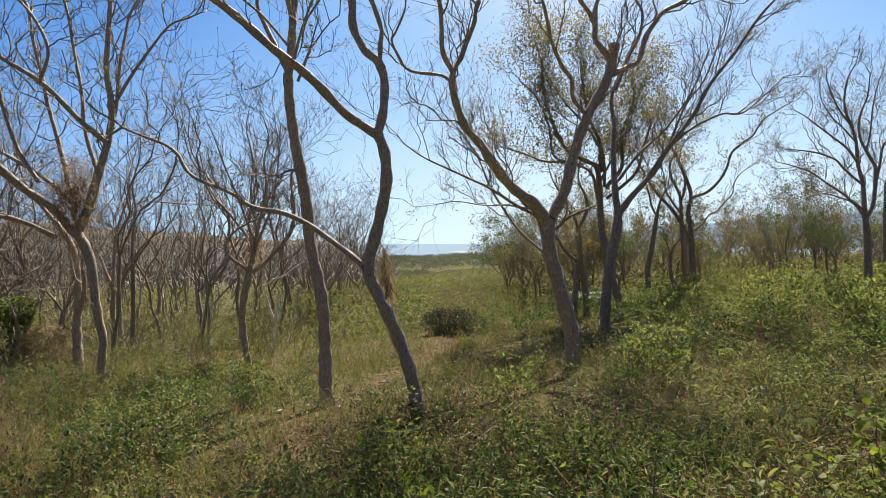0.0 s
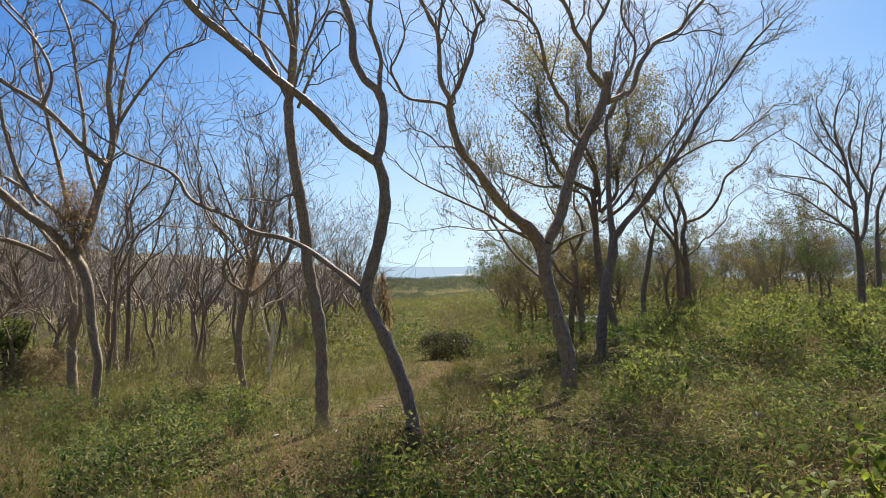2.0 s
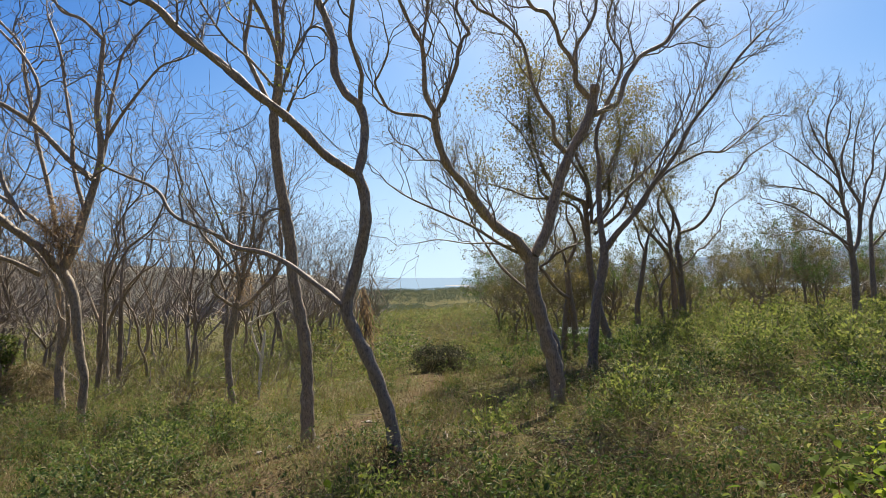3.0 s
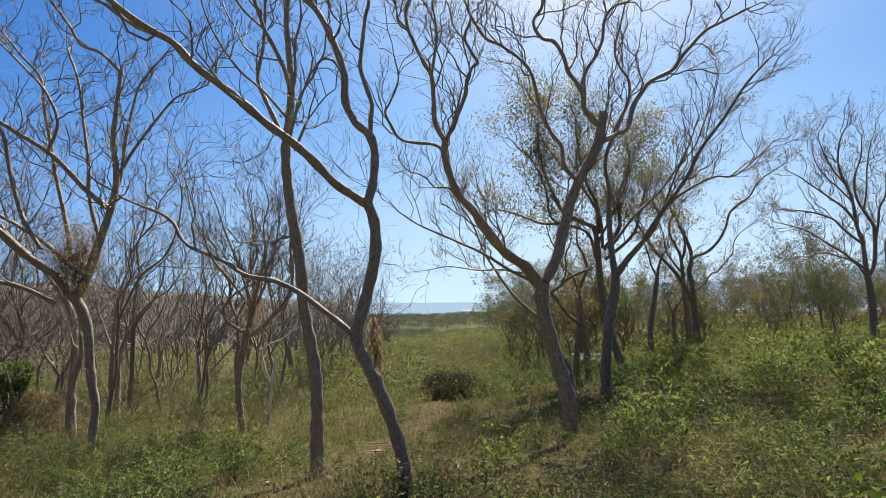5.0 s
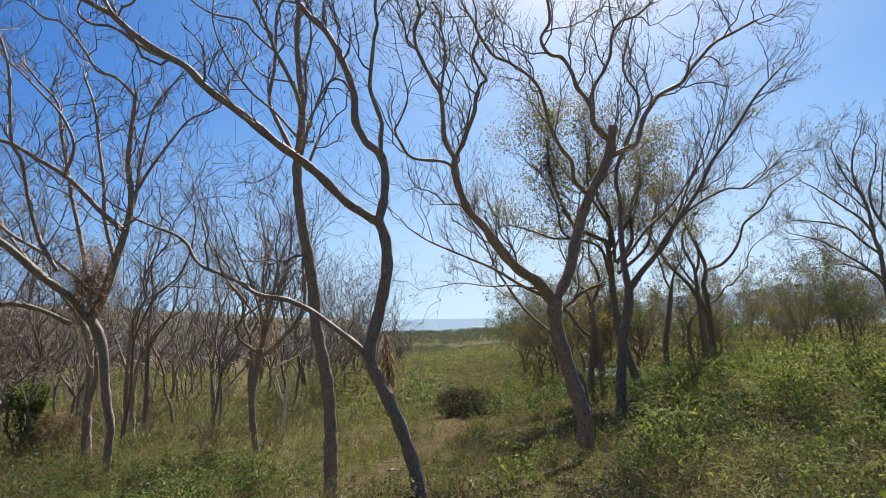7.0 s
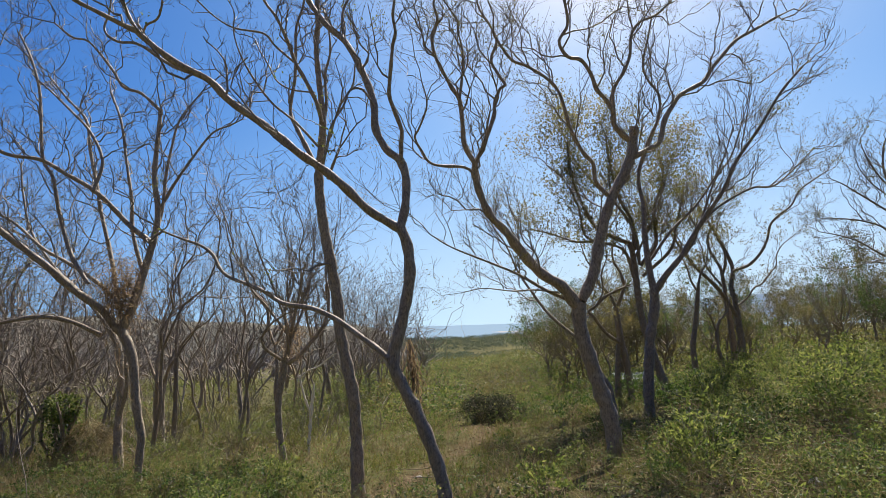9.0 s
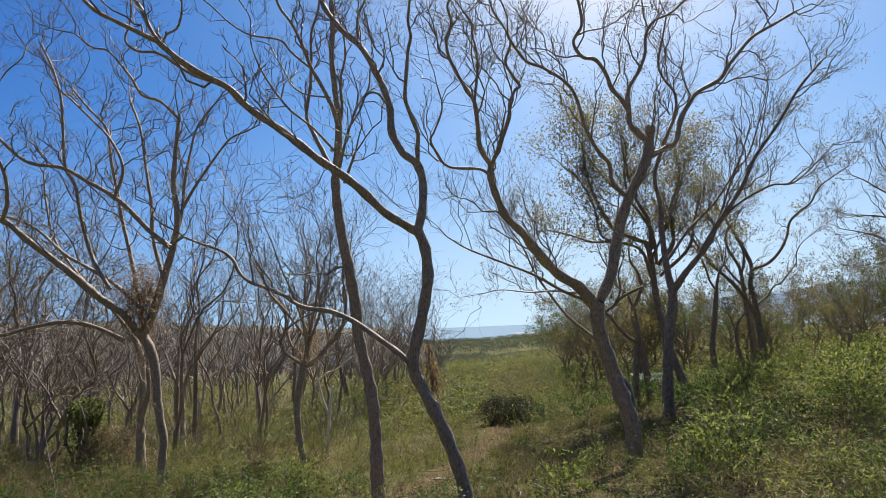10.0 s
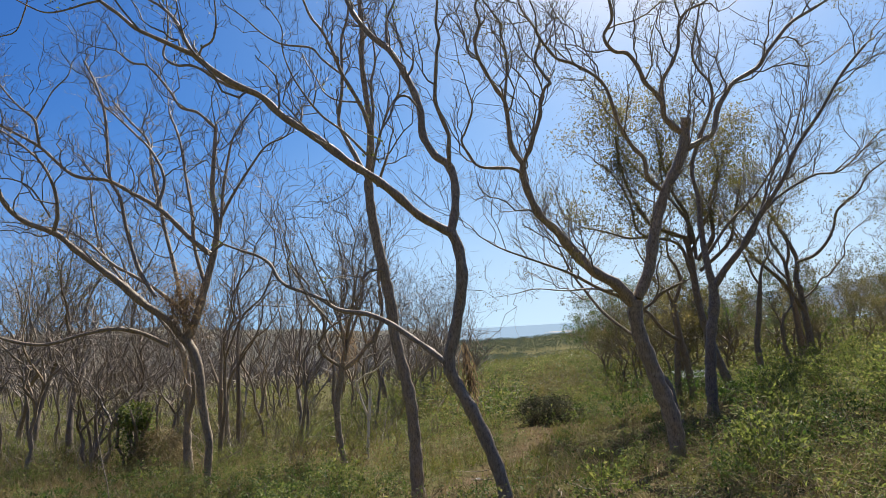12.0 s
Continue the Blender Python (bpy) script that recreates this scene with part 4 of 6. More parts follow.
limb(tree_h, "limb", [(4.34, 16.20, 3.52, 0.065), (4.36, 16.35, 4.34, 0.055), (4.10, 16.48, 5.02, 0.047), (3.95, 16.66, 6.04, 0.034), (3.91, 16.80, 6.91, 0.025)])
limb(tree_h, "limb", [(4.48, 16.20, 3.09, 0.059), (4.97, 16.37, 3.68, 0.052), (5.04, 16.59, 4.64, 0.043), (5.44, 16.82, 5.61, 0.033), (5.44, 17.00, 6.47, 0.025)])
limb(tree_h, "limb", [(4.51, 16.20, 2.79, 0.053), (5.33, 16.32, 3.49, 0.041), (5.59, 16.41, 4.24, 0.033), (5.85, 16.50, 5.01, 0.024)])
limb(tree_h, "limb", [(4.22, 16.00, 2.74, 0.047), (3.98, 15.88, 3.47, 0.040), (3.32, 15.78, 3.71, 0.033), (2.70, 15.69, 3.74, 0.028), (2.09, 15.59, 3.95, 0.022), (1.53, 15.50, 4.10, 0.017)])
limb(tree_h, "limb", [(3.33, 15.80, 3.72, 0.035), (2.94, 15.72, 3.93, 0.032), (2.79, 15.57, 4.67, 0.026), (2.41, 15.41, 5.41, 0.021), (1.98, 15.30, 5.78, 0.017)])
limb(tree_h, "limb", [(4.39, 16.00, 3.09, 0.047), (4.36, 16.10, 3.96, 0.041), (3.94, 16.20, 4.78, 0.035), (3.37, 16.30, 5.45, 0.030), (2.81, 16.42, 6.39, 0.023), (2.63, 16.50, 7.09, 0.018)])
limb(tree_h, "limb", [(4.27, 16.00, 3.25, 0.035), (4.82, 16.16, 4.20, 0.028), (5.20, 16.29, 5.02, 0.023), (5.47, 16.40, 5.77, 0.018)])
limb(tree_h, "limb", [(3.94, 16.20, 4.78, 0.030), (3.81, 16.34, 5.62, 0.025), (3.95, 16.47, 6.47, 0.020), (3.76, 16.60, 7.27, 0.015)])
twigs(tree_h, 0.36, 1.3, 2, 4, 0.15)
tree_f = tree("slim grey tree forking low, thinly leaved", (9.0, 21.0), 19, BARK_DARK)
limb(tree_f, "trunk", [(8.95, 21.00, -1.16, 0.130), (8.97, 21.02, -0.40, 0.124), (8.95, 21.06, 0.64, 0.110), (8.90, 21.10, 1.67, 0.098), (8.88, 21.15, 2.40, 0.086)])
limb(tree_f, "limb", [(8.90, 21.08, 1.58, 0.077), (8.24, 20.78, 2.53, 0.065), (7.52, 20.48, 3.21, 0.054), (7.08, 20.28, 3.69, 0.046), (6.56, 20.00, 4.44, 0.037)])
limb(tree_f, "limb", [(8.89, 21.12, 2.20, 0.090), (8.87, 21.30, 2.62, 0.082), (9.07, 21.52, 3.29, 0.073), (8.93, 21.64, 3.91, 0.064), (8.64, 21.81, 4.76, 0.053), (8.26, 22.00, 5.64, 0.040)])
limb(tree_f, "limb", [(8.88, 21.12, 3.05, 0.058), (8.96, 21.10, 3.19, 0.055), (9.41, 21.00, 3.36, 0.051), (9.78, 20.90, 3.73, 0.046), (10.02, 20.80, 4.20, 0.042), (10.14, 20.70, 4.71, 0.038), (10.47, 20.61, 5.05, 0.034), (10.80, 20.52, 5.31, 0.030), (11.07, 20.41, 5.79, 0.025), (11.48, 20.31, 6.10, 0.021), (11.91, 20.20, 6.37, 0.016)])
limb(tree_f, "limb", [(8.88, 21.00, 2.00, 0.038), (8.99, 21.00, 2.03, 0.035), (9.28, 20.95, 2.28, 0.032), (9.47, 20.90, 2.57, 0.030), (9.70, 20.87, 2.67, 0.028), (10.01, 20.81, 3.04, 0.024), (10.22, 20.77, 3.31, 0.022), (10.24, 20.73, 3.63, 0.019), (10.44, 20.67, 3.98, 0.016), (10.87, 20.60, 4.32, 0.012)])
twigs(tree_f, 0.5, 1.2, 2, 4, 0.2)
tree_f_twin = tree("slender dark tree beside the low-forking one", (8.86, 21.5), 23, BARK_DARK)
limb(tree_f_twin, "trunk", [(8.86, 21.50, -0.52, 0.115), (8.85, 21.54, 0.58, 0.103), (8.83, 21.57, 1.49, 0.094), (8.77, 21.60, 2.31, 0.085)])
limb(tree_f_twin, "limb", [(8.77, 21.60, 2.31, 0.075), (8.75, 21.63, 2.86, 0.066), (8.72, 21.66, 3.28, 0.059), (8.56, 21.68, 3.66, 0.053), (8.42, 21.70, 3.96, 0.047), (8.37, 21.73, 4.40, 0.040), (8.60, 21.76, 5.04, 0.030), (8.55, 21.80, 5.69, 0.020)])
limb(tree_f_twin, "limb", [(8.72, 21.60, 3.03, 0.050), (8.84, 21.52, 3.54, 0.043), (8.78, 21.44, 4.05, 0.036), (8.57, 21.37, 4.42, 0.030), (8.62, 21.29, 4.96, 0.023), (8.88, 21.20, 5.46, 0.015)])
limb(tree_f_twin, "limb", [(8.76, 21.60, 2.62, 0.045), (8.47, 21.70, 3.04, 0.038), (8.23, 21.81, 3.57, 0.030), (8.21, 21.90, 4.11, 0.023), (8.06, 22.00, 4.66, 0.015)])
twigs(tree_f_twin, 0.45, 1.3, 2, 4, 0.2)
tree_m = tree("thin grey-brown tree in the leafy scrub", (6.64, 19.0), 24, BARK_DARK)
limb(tree_m, "trunk", [(6.64, 19.00, -0.50, 0.098), (6.64, 19.00, 0.01, 0.095), (6.62, 19.00, 0.72, 0.086), (6.75, 19.00, 1.43, 0.078), (6.85, 19.00, 2.06, 0.070), (6.92, 19.00, 2.51, 0.065)])
limb(tree_m, "limb", [(6.92, 19.00, 2.51, 0.045), (7.07, 19.10, 2.97, 0.035), (7.31, 19.20, 3.35, 0.025), (7.44, 19.30, 3.82, 0.015)])
limb(tree_m, "limb", [(6.90, 19.00, 2.42, 0.040), (6.69, 18.90, 2.78, 0.032), (6.55, 18.79, 3.23, 0.023), (6.35, 18.70, 3.58, 0.015)])
twigs(tree_m, 0.4, 1.1, 2, 4, 0.2)
tree_n = tree("small dark crooked tree in the leafy scrub", (7.88, 20.0), 25, BARK_DARK)
limb(tree_n, "trunk", [(7.90, 20.00, -0.50, 0.063), (7.88, 20.00, -0.08, 0.060), (7.76, 20.00, 0.57, 0.054), (7.75, 20.00, 1.13, 0.049), (7.89, 20.00, 1.51, 0.045)])
limb(tree_n, "limb", [(7.89, 20.00, 1.51, 0.030), (8.18, 20.10, 1.79, 0.023), (8.34, 20.20, 2.17, 0.015)])
limb(tree_n, "limb", [(7.75, 20.00, 1.13, 0.030), (7.55, 19.88, 1.60, 0.021), (7.32, 19.80, 1.89, 0.015)])
twigs(tree_n, 0.35, 0.9, 2, 4, 0.2)
tree_g = tree("small crooked bare tree with curling limbs", (-4.2, 12.8), 20, BARK_GREY)
limb(tree_g, "trunk", [(-4.21, 12.80, -1.41, 0.070), (-4.24, 12.80, -1.14, 0.071), (-4.35, 12.80, -0.40, 0.074), (-4.36, 12.80, 0.22, 0.076), (-4.24, 12.80, 0.84, 0.079), (-4.21, 12.80, 1.08, 0.079)])
limb(tree_g, "limb", [(-4.23, 12.80, 0.98, 0.037), (-4.47, 12.60, 1.19, 0.032), (-4.57, 12.49, 1.33, 0.029), (-4.57, 12.37, 1.55, 0.026), (-4.31, 12.19, 1.81, 0.022), (-3.97, 12.00, 1.98, 0.018)])
limb(tree_g, "limb", [(-4.17, 12.80, 0.93, 0.056), (-3.90, 12.91, 1.14, 0.051), (-3.66, 13.04, 1.45, 0.046), (-3.44, 13.15, 1.76, 0.041), (-3.36, 13.25, 2.08, 0.036), (-3.46, 13.40, 2.60, 0.029)])
limb(tree_g, "limb", [(-4.21, 12.80, 1.06, 0.037), (-4.16, 12.97, 1.57, 0.033), (-4.34, 13.13, 2.08, 0.029), (-4.21, 13.34, 2.73, 0.024), (-4.33, 13.50, 3.26, 0.020)])
limb(tree_g, "limb", [(-3.73, 13.20, 1.38, 0.029), (-3.79, 12.98, 1.95, 0.024), (-3.84, 12.74, 2.55, 0.019), (-3.65, 12.50, 3.13, 0.014)])
limb(tree_g, "limb", [(-4.13, 12.80, 1.12, 0.036), (-4.18, 12.70, 1.85, 0.030), (-4.41, 12.60, 2.59, 0.023), (-4.64, 12.52, 3.20, 0.018), (-4.81, 12.44, 3.75, 0.013), (-4.93, 12.40, 4.05, 0.010)])
limb(tree_g, "limb", [(-4.13, 12.80, 1.14, 0.036), (-4.10, 12.91, 1.85, 0.030), (-4.25, 13.03, 2.61, 0.024), (-4.24, 13.15, 3.39, 0.018), (-4.42, 13.25, 4.13, 0.012), (-4.38, 13.30, 4.45, 0.010)])
limb(tree_g, "limb", [(-3.42, 13.10, 1.72, 0.036), (-3.34, 13.24, 2.36, 0.029), (-3.46, 13.38, 3.02, 0.021), (-3.30, 13.50, 3.56, 0.015), (-3.26, 13.60, 4.04, 0.010)])
limb(tree_g, "limb", [(-4.10, 12.80, 1.42, 0.036), (-3.81, 13.08, 2.36, 0.027), (-3.75, 13.26, 3.01, 0.021), (-3.74, 13.43, 3.69, 0.015), (-3.87, 13.60, 4.36, 0.010)])
limb(tree_g, "limb", [(-4.18, 12.80, 1.61, 0.036), (-4.74, 13.01, 2.24, 0.027), (-5.12, 13.14, 2.63, 0.021), (-5.39, 13.28, 3.16, 0.015), (-5.52, 13.40, 3.64, 0.010)])
limb(tree_g, "limb", [(-4.08, 12.80, 1.61, 0.036), (-3.78, 12.55, 2.70, 0.025), (-3.77, 12.41, 3.30, 0.019), (-3.64, 12.30, 3.77, 0.014), (-3.72, 12.20, 4.18, 0.010)])
twigs(tree_g, 0.34, 1.0, 2, 5, 0.2, bent=0.3, thin=0.003)
tree_k = tree("pale bare tree with fine fan-like branches", (13.74, 19.0), 21, BARK_PALE)
limb(tree_k, "trunk", [(13.76, 19.00, 0.30, 0.125), (13.74, 19.00, 0.83, 0.120), (13.71, 19.00, 1.85, 0.105), (13.61, 19.00, 2.57, 0.095)])
limb(tree_k, "limb", [(13.61, 19.00, 2.57, 0.075), (13.59, 19.05, 3.45, 0.065), (13.46, 19.09, 4.07, 0.058), (13.42, 19.14, 4.83, 0.049), (13.27, 19.17, 5.38, 0.042), (13.14, 19.20, 5.76, 0.038), (13.08, 19.22, 6.22, 0.033), (13.21, 19.26, 6.91, 0.025), (13.51, 19.30, 7.44, 0.018)])
limb(tree_k, "limb", [(13.67, 19.00, 2.38, 0.075), (13.94, 19.06, 2.88, 0.068), (14.08, 19.16, 3.92, 0.056), (13.98, 19.20, 4.25, 0.052), (13.82, 19.23, 4.55, 0.048), (13.63, 19.29, 5.09, 0.041), (13.69, 19.35, 5.74, 0.033), (13.98, 19.42, 6.40, 0.025), (14.12, 19.50, 7.16, 0.016)])
limb(tree_k, "limb", [(14.01, 19.10, 3.40, 0.050), (14.28, 19.25, 4.15, 0.043), (14.44, 19.36, 4.68, 0.038), (14.77, 19.47, 5.20, 0.032), (14.98, 19.63, 6.08, 0.024), (15.48, 19.80, 6.87, 0.016)])
limb(tree_k, "limb", [(13.54, 19.00, 2.66, 0.045), (13.14, 18.90, 2.90, 0.041), (12.78, 18.80, 3.13, 0.037), (12.24, 18.67, 3.41, 0.031), (11.59, 18.50, 3.76, 0.024), (10.99, 18.36, 3.94, 0.018), (10.32, 18.20, 4.06, 0.012)])
limb(tree_k, "limb", [(13.55, 19.00, 3.44, 0.045), (13.18, 18.91, 3.67, 0.041), (12.77, 18.80, 3.96, 0.036), (12.48, 18.72, 4.20, 0.032), (11.88, 18.59, 4.38, 0.026), (11.20, 18.45, 4.46, 0.019), (10.51, 18.30, 4.48, 0.012)])
limb(tree_k, "limb", [(13.40, 19.00, 4.11, 0.045), (12.96, 18.87, 4.57, 0.038), (12.33, 18.72, 4.96, 0.030), (11.89, 18.62, 5.22, 0.024), (11.36, 18.49, 5.53, 0.017), (10.95, 18.40, 5.71, 0.012)])
limb(tree_k, "limb", [(13.62, 19.00, 2.38, 0.035), (13.15, 18.86, 2.83, 0.031), (12.65, 18.75, 3.00, 0.027), (12.09, 18.62, 3.12, 0.023), (11.53, 18.50, 3.04, 0.019), (11.02, 18.39, 2.90, 0.016), (10.19, 18.20, 3.01, 0.010)])
limb(tree_k, "limb", [(13.29, 19.20, 5.39, 0.035), (12.90, 19.15, 5.84, 0.028), (12.56, 19.09, 6.43, 0.021), (12.36, 19.03, 7.01, 0.014), (12.48, 19.00, 7.29, 0.010)])
limb(tree_k, "limb", [(13.39, 19.10, 4.82, 0.030), (12.86, 19.00, 5.30, 0.024), (12.45, 18.93, 5.64, 0.019), (12.12, 18.85, 6.08, 0.014), (11.99, 18.80, 6.43, 0.010)])
limb(tree_k, "limb", [(13.87, 19.30, 4.56, 0.035), (14.10, 19.43, 5.29, 0.029), (14.26, 19.56, 6.06, 0.023), (14.51, 19.69, 6.84, 0.017), (14.81, 19.80, 7.44, 0.012)])
twigs(tree_k, 0.30, 1.2, 2, 4, 0.12, thin=0.0035)
tree_l = tree("pale bare tree standing beside the fan-branched one", (14.78, 19.6), 26, BARK_PALE)
limb(tree_l, "trunk", [(14.76, 19.60, 0.30, 0.095), (14.78, 19.60, 0.81, 0.090), (14.82, 19.70, 1.80, 0.078), (14.86, 19.77, 2.74, 0.066)])
limb(tree_l, "limb", [(14.86, 19.77, 2.74, 0.055), (14.97, 19.84, 3.66, 0.046), (15.41, 19.93, 4.62, 0.036), (15.65, 20.00, 5.40, 0.028), (15.80, 20.10, 6.60, 0.015)])
limb(tree_l, "limb", [(14.85, 19.75, 2.60, 0.045), (15.40, 19.60, 3.30, 0.036), (16.10, 19.40, 4.10, 0.026), (16.60, 19.20, 5.20, 0.014)])
twigs(tree_l, 0.35, 1.2, 2, 4, 0.15, thin=0.0035)
tree_p = tree("twin-stemmed grey tree at the edge of the wood", (-11.35, 20.30), 27, BARK_GREY)
limb(tree_p, "trunk", [(-11.35, 20.30, -1.94, 0.095), (-11.42, 20.30, -0.90, 0.087), (-11.38, 20.30, -0.04, 0.080)])
limb(tree_p, "trunk", [(-11.09, 20.20, -1.98, 0.095), (-11.13, 20.20, -1.08, 0.088), (-11.15, 20.20, -0.32, 0.082), (-11.11, 20.20, 0.01, 0.080)])
limb(tree_p, "limb", [(-11.10, 20.20, -0.03, 0.060), (-10.82, 20.09, 0.55, 0.052), (-10.56, 20.03, 0.83, 0.047), (-10.30, 19.94, 1.31, 0.041), (-9.82, 19.84, 1.75, 0.033), (-9.26, 19.73, 2.10, 0.025), (-8.77, 19.60, 2.72, 0.015)])
limb(tree_p, "limb", [(-11.38, 20.30, -0.04, 0.060), (-11.63, 20.35, 0.44, 0.052), (-11.87, 20.41, 0.98, 0.043), (-12.10, 20.47, 1.45, 0.035), (-12.26, 20.53, 2.11, 0.025), (-12.57, 20.60, 2.71, 0.015)])
limb(tree_p, "limb", [(-11.40, 20.30, 0.06, 0.060), (-11.41, 20.38, 0.82, 0.053), (-11.39, 20.48, 1.80, 0.044), (-11.21, 20.57, 2.60, 0.036), (-10.99, 20.64, 3.24, 0.030), (-11.03, 20.71, 4.02, 0.023), (-10.82, 20.80, 4.85, 0.015)])
twigs(tree_p, 0.5, 1.3, 2, 4, 0.2, thin=0.0045)
tree_q = tree("slim upright bare tree with one side limb", (-10.59, 20.00), 28, BARK_DARK)
limb(tree_q, "trunk", [(-10.59, 20.00, -1.76, 0.085), (-10.55, 20.00, -0.87, 0.078), (-10.55, 20.00, 0.07, 0.071), (-10.56, 20.00, 0.84, 0.065)])
limb(tree_q, "limb", [(-10.56, 20.00, 0.84, 0.055), (-10.58, 20.06, 1.79, 0.046), (-10.51, 20.12, 2.67, 0.038), (-10.64, 20.18, 3.56, 0.030), (-10.43, 20.24, 4.46, 0.022), (-10.40, 20.30, 5.38, 0.014)])
limb(tree_q, "limb", [(-10.56, 20.00, 0.74, 0.040), (-10.26, 19.95, 1.22, 0.036), (-9.95, 19.91, 1.60, 0.032), (-9.55, 19.84, 2.36, 0.025), (-9.43, 19.77, 3.12, 0.019), (-9.11, 19.70, 3.89, 0.012)])
twigs(tree_q, 0.5, 1.3, 2, 4, 0.2, thin=0.0045)
tree_r = tree("bare forked tree deep in the wood", (-12.01, 29.00), 29, BARK_GREY)
limb(tree_r, "trunk", [(-12.01, 29.00, -2.45, 0.120), (-12.11, 29.00, -0.95, 0.109), (-12.24, 29.00, 0.36, 0.100)])
limb(tree_r, "limb", [(-12.24, 29.00, 0.36, 0.070), (-12.56, 29.09, 1.11, 0.059), (-13.07, 29.17, 1.76, 0.049), (-13.55, 29.28, 2.67, 0.035), (-13.76, 29.40, 3.81, 0.020)])
limb(tree_r, "limb", [(-12.24, 29.00, 0.36, 0.070), (-11.92, 28.90, 1.30, 0.057), (-11.80, 28.82, 2.08, 0.048), (-11.33, 28.71, 3.04, 0.034), (-11.21, 28.60, 4.15, 0.020)])
twigs(tree_r, 0.5, 1.3, 2, 4, 0.2, thin=0.0045)
tree_s = tree("stout dark bare tree in the wood", (-6.97, 27.00), 30, BARK_DARK)
limb(tree_s, "trunk", [(-6.97, 27.00, -1.87, 0.130), (-7.11, 27.00, -0.81, 0.116), (-7.33, 27.00, 0.21, 0.103), (-7.46, 27.00, 1.24, 0.090)])
limb(tree_s, "limb", [(-7.46, 27.00, 1.24, 0.060), (-7.69, 27.11, 2.02, 0.049), (-7.55, 27.25, 2.94, 0.035), (-7.83, 27.40, 4.01, 0.020)])
limb(tree_s, "limb", [(-7.43, 27.00, 0.98, 0.050), (-7.17, 26.87, 1.75, 0.040), (-6.68, 26.75, 2.39, 0.031), (-6.44, 26.60, 3.28, 0.020)])
twigs(tree_s, 0.5, 1.3, 2, 4, 0.2, thin=0.0045)
crown(tree_a, LEAF_LIME, 0.10, 6, 0.045, 0.06)
crown(tree_d, LEAF_AIRY, 0.42, 6, 0.032, 0.05)
crown(tree_e, LEAF_AIRY, 0.3, 8, 0.045, 0.07)
crown(tree_h, LEAF_OLIVE, 0.66, 16, 0.078, 0.19)
crown(tree_j, LEAF_OLIVE, 0.35, 8, 0.08, 0.10)
crown(tree_m, LEAF_SCRUB, 0.6, 9, 0.09, 0.12)
crown(tree_n, LEAF_SCRUB, 0.6, 9, 0.09, 0.12)
crown(tree_f_twin, LEAF_OLIVE, 0.4, 11, 0.075, 0.12)
crown(tree_l, LEAF_AIRY, 0.12, 3, 0.06, 0.05)
crown(tree_f, LEAF_OLIVE, 0.32, 12, 0.075, 0.12)
crown(tree_k, LEAF_AIRY, 0.2, 3, 0.06, 0.05)
dry_vine(tree_c, [(-6.92, 11.0, 2.43), (-6.86, 11.0, 2.8), (-6.95, 10.95, 2.6)], 150, 0.10, 0.17)
dry_vine(tree_c, [(-6.45, 10.95, -0.3), (-6.52, 10.95, 0.3), (-6.6, 10.95, 0.9), (-6.7, 10.95, 1.5)], 9, 0.09, 0.10, 0.6)
dry_vine(tree_g, [(-4.05, 12.8, 1.64), (-4.2, 12.8, 1.45)], 50, 0.09, 0.11)
dry_vine(tree_a, [(-0.66, 6.66, 1.50), (-0.64, 6.66, 1.30), (-0.63, 6.66, 1.12)], 22, 0.06, 0.020, 1.2)


# ---- bare wood of slender trees ----
def bare_tree(seed, height, forks, bark, label, stems=1, every=0.5):
    """A crooked little tree: stem, upright limbs, fine twigs."""
    t = tree(label, (0, 0), seed, bark, "bare trees of the wood")
    rng = t["rng"]
    t["ob"].location = (0, 0, 0)
    t["at"], t["step"], t["sides"] = np.zeros(3), 0.28, 7
    for s in range(stems):
        lean = rng.normal(size=2) * 0.10
        fork_h = height * rng.uniform(0.22, 0.46)
        k = np.linspace(0, 1, 5)
        x = lean[0] * k * fork_h * 1.6 + np.r_[0, rng.normal(size=4) * 0.035] + s * 0.22
        y = lean[1] * k * fork_h * 1.6 + np.r_[0, rng.normal(size=4) * 0.035]
        r0 = height * rng.uniform(0.0075, 0.011)
        limb(t, "trunk", np.stack([x, y, k * fork_h, r0 * (1 - 0.3 * k)], 1))
        top = np.array([x[-1], y[-1], fork_h])
        for f in range(forks):
            a = rng.uniform(0, 6.28) if f > 1 else f * 3.1 + rng.uniform(-0.6, 0.6)
            d = unit(np.array([math.cos(a) * 0.5, math.sin(a) * 0.5, rng.uniform(0.8, 1.3)]))
            ln = height * rng.uniform(0.55, 0.85)
            q = [np.r_[top, r0 * 0.62]]
            for i in range(9):
                d = unit(d + rng.normal(size=3) * 0.10 + np.array([0, 0, 0.10]))
                q.append(np.r_[q[-1][:3] + unit(d + rng.normal(size=3) * 0.28) * ln / 9, r0 * (0.62 - 0.057 * (i + 1))])
            limb(t, "limb", np.array(q))
    twigs(t, every, height * 0.26, 1, 4 if every < 0.7 else 3, 0.12, 0.06, 2, 0.36, 0.0055)
    return t


def far_spread(rng, n, test, box, gap):
    """Places in a box that pass a test and keep a gap."""
    kept = []
    for _ in range(n * 60):
        p = np.array([rng.uniform(box[0], box[1]), rng.uniform(box[2], box[3])])
        if test(p) and all((p[0] - q[0]) ** 2 + (p[1] - q[1]) ** 2 > gap * gap for q in kept):
            kept.append(p)
            if len(kept) >= n:
                break
    return kept


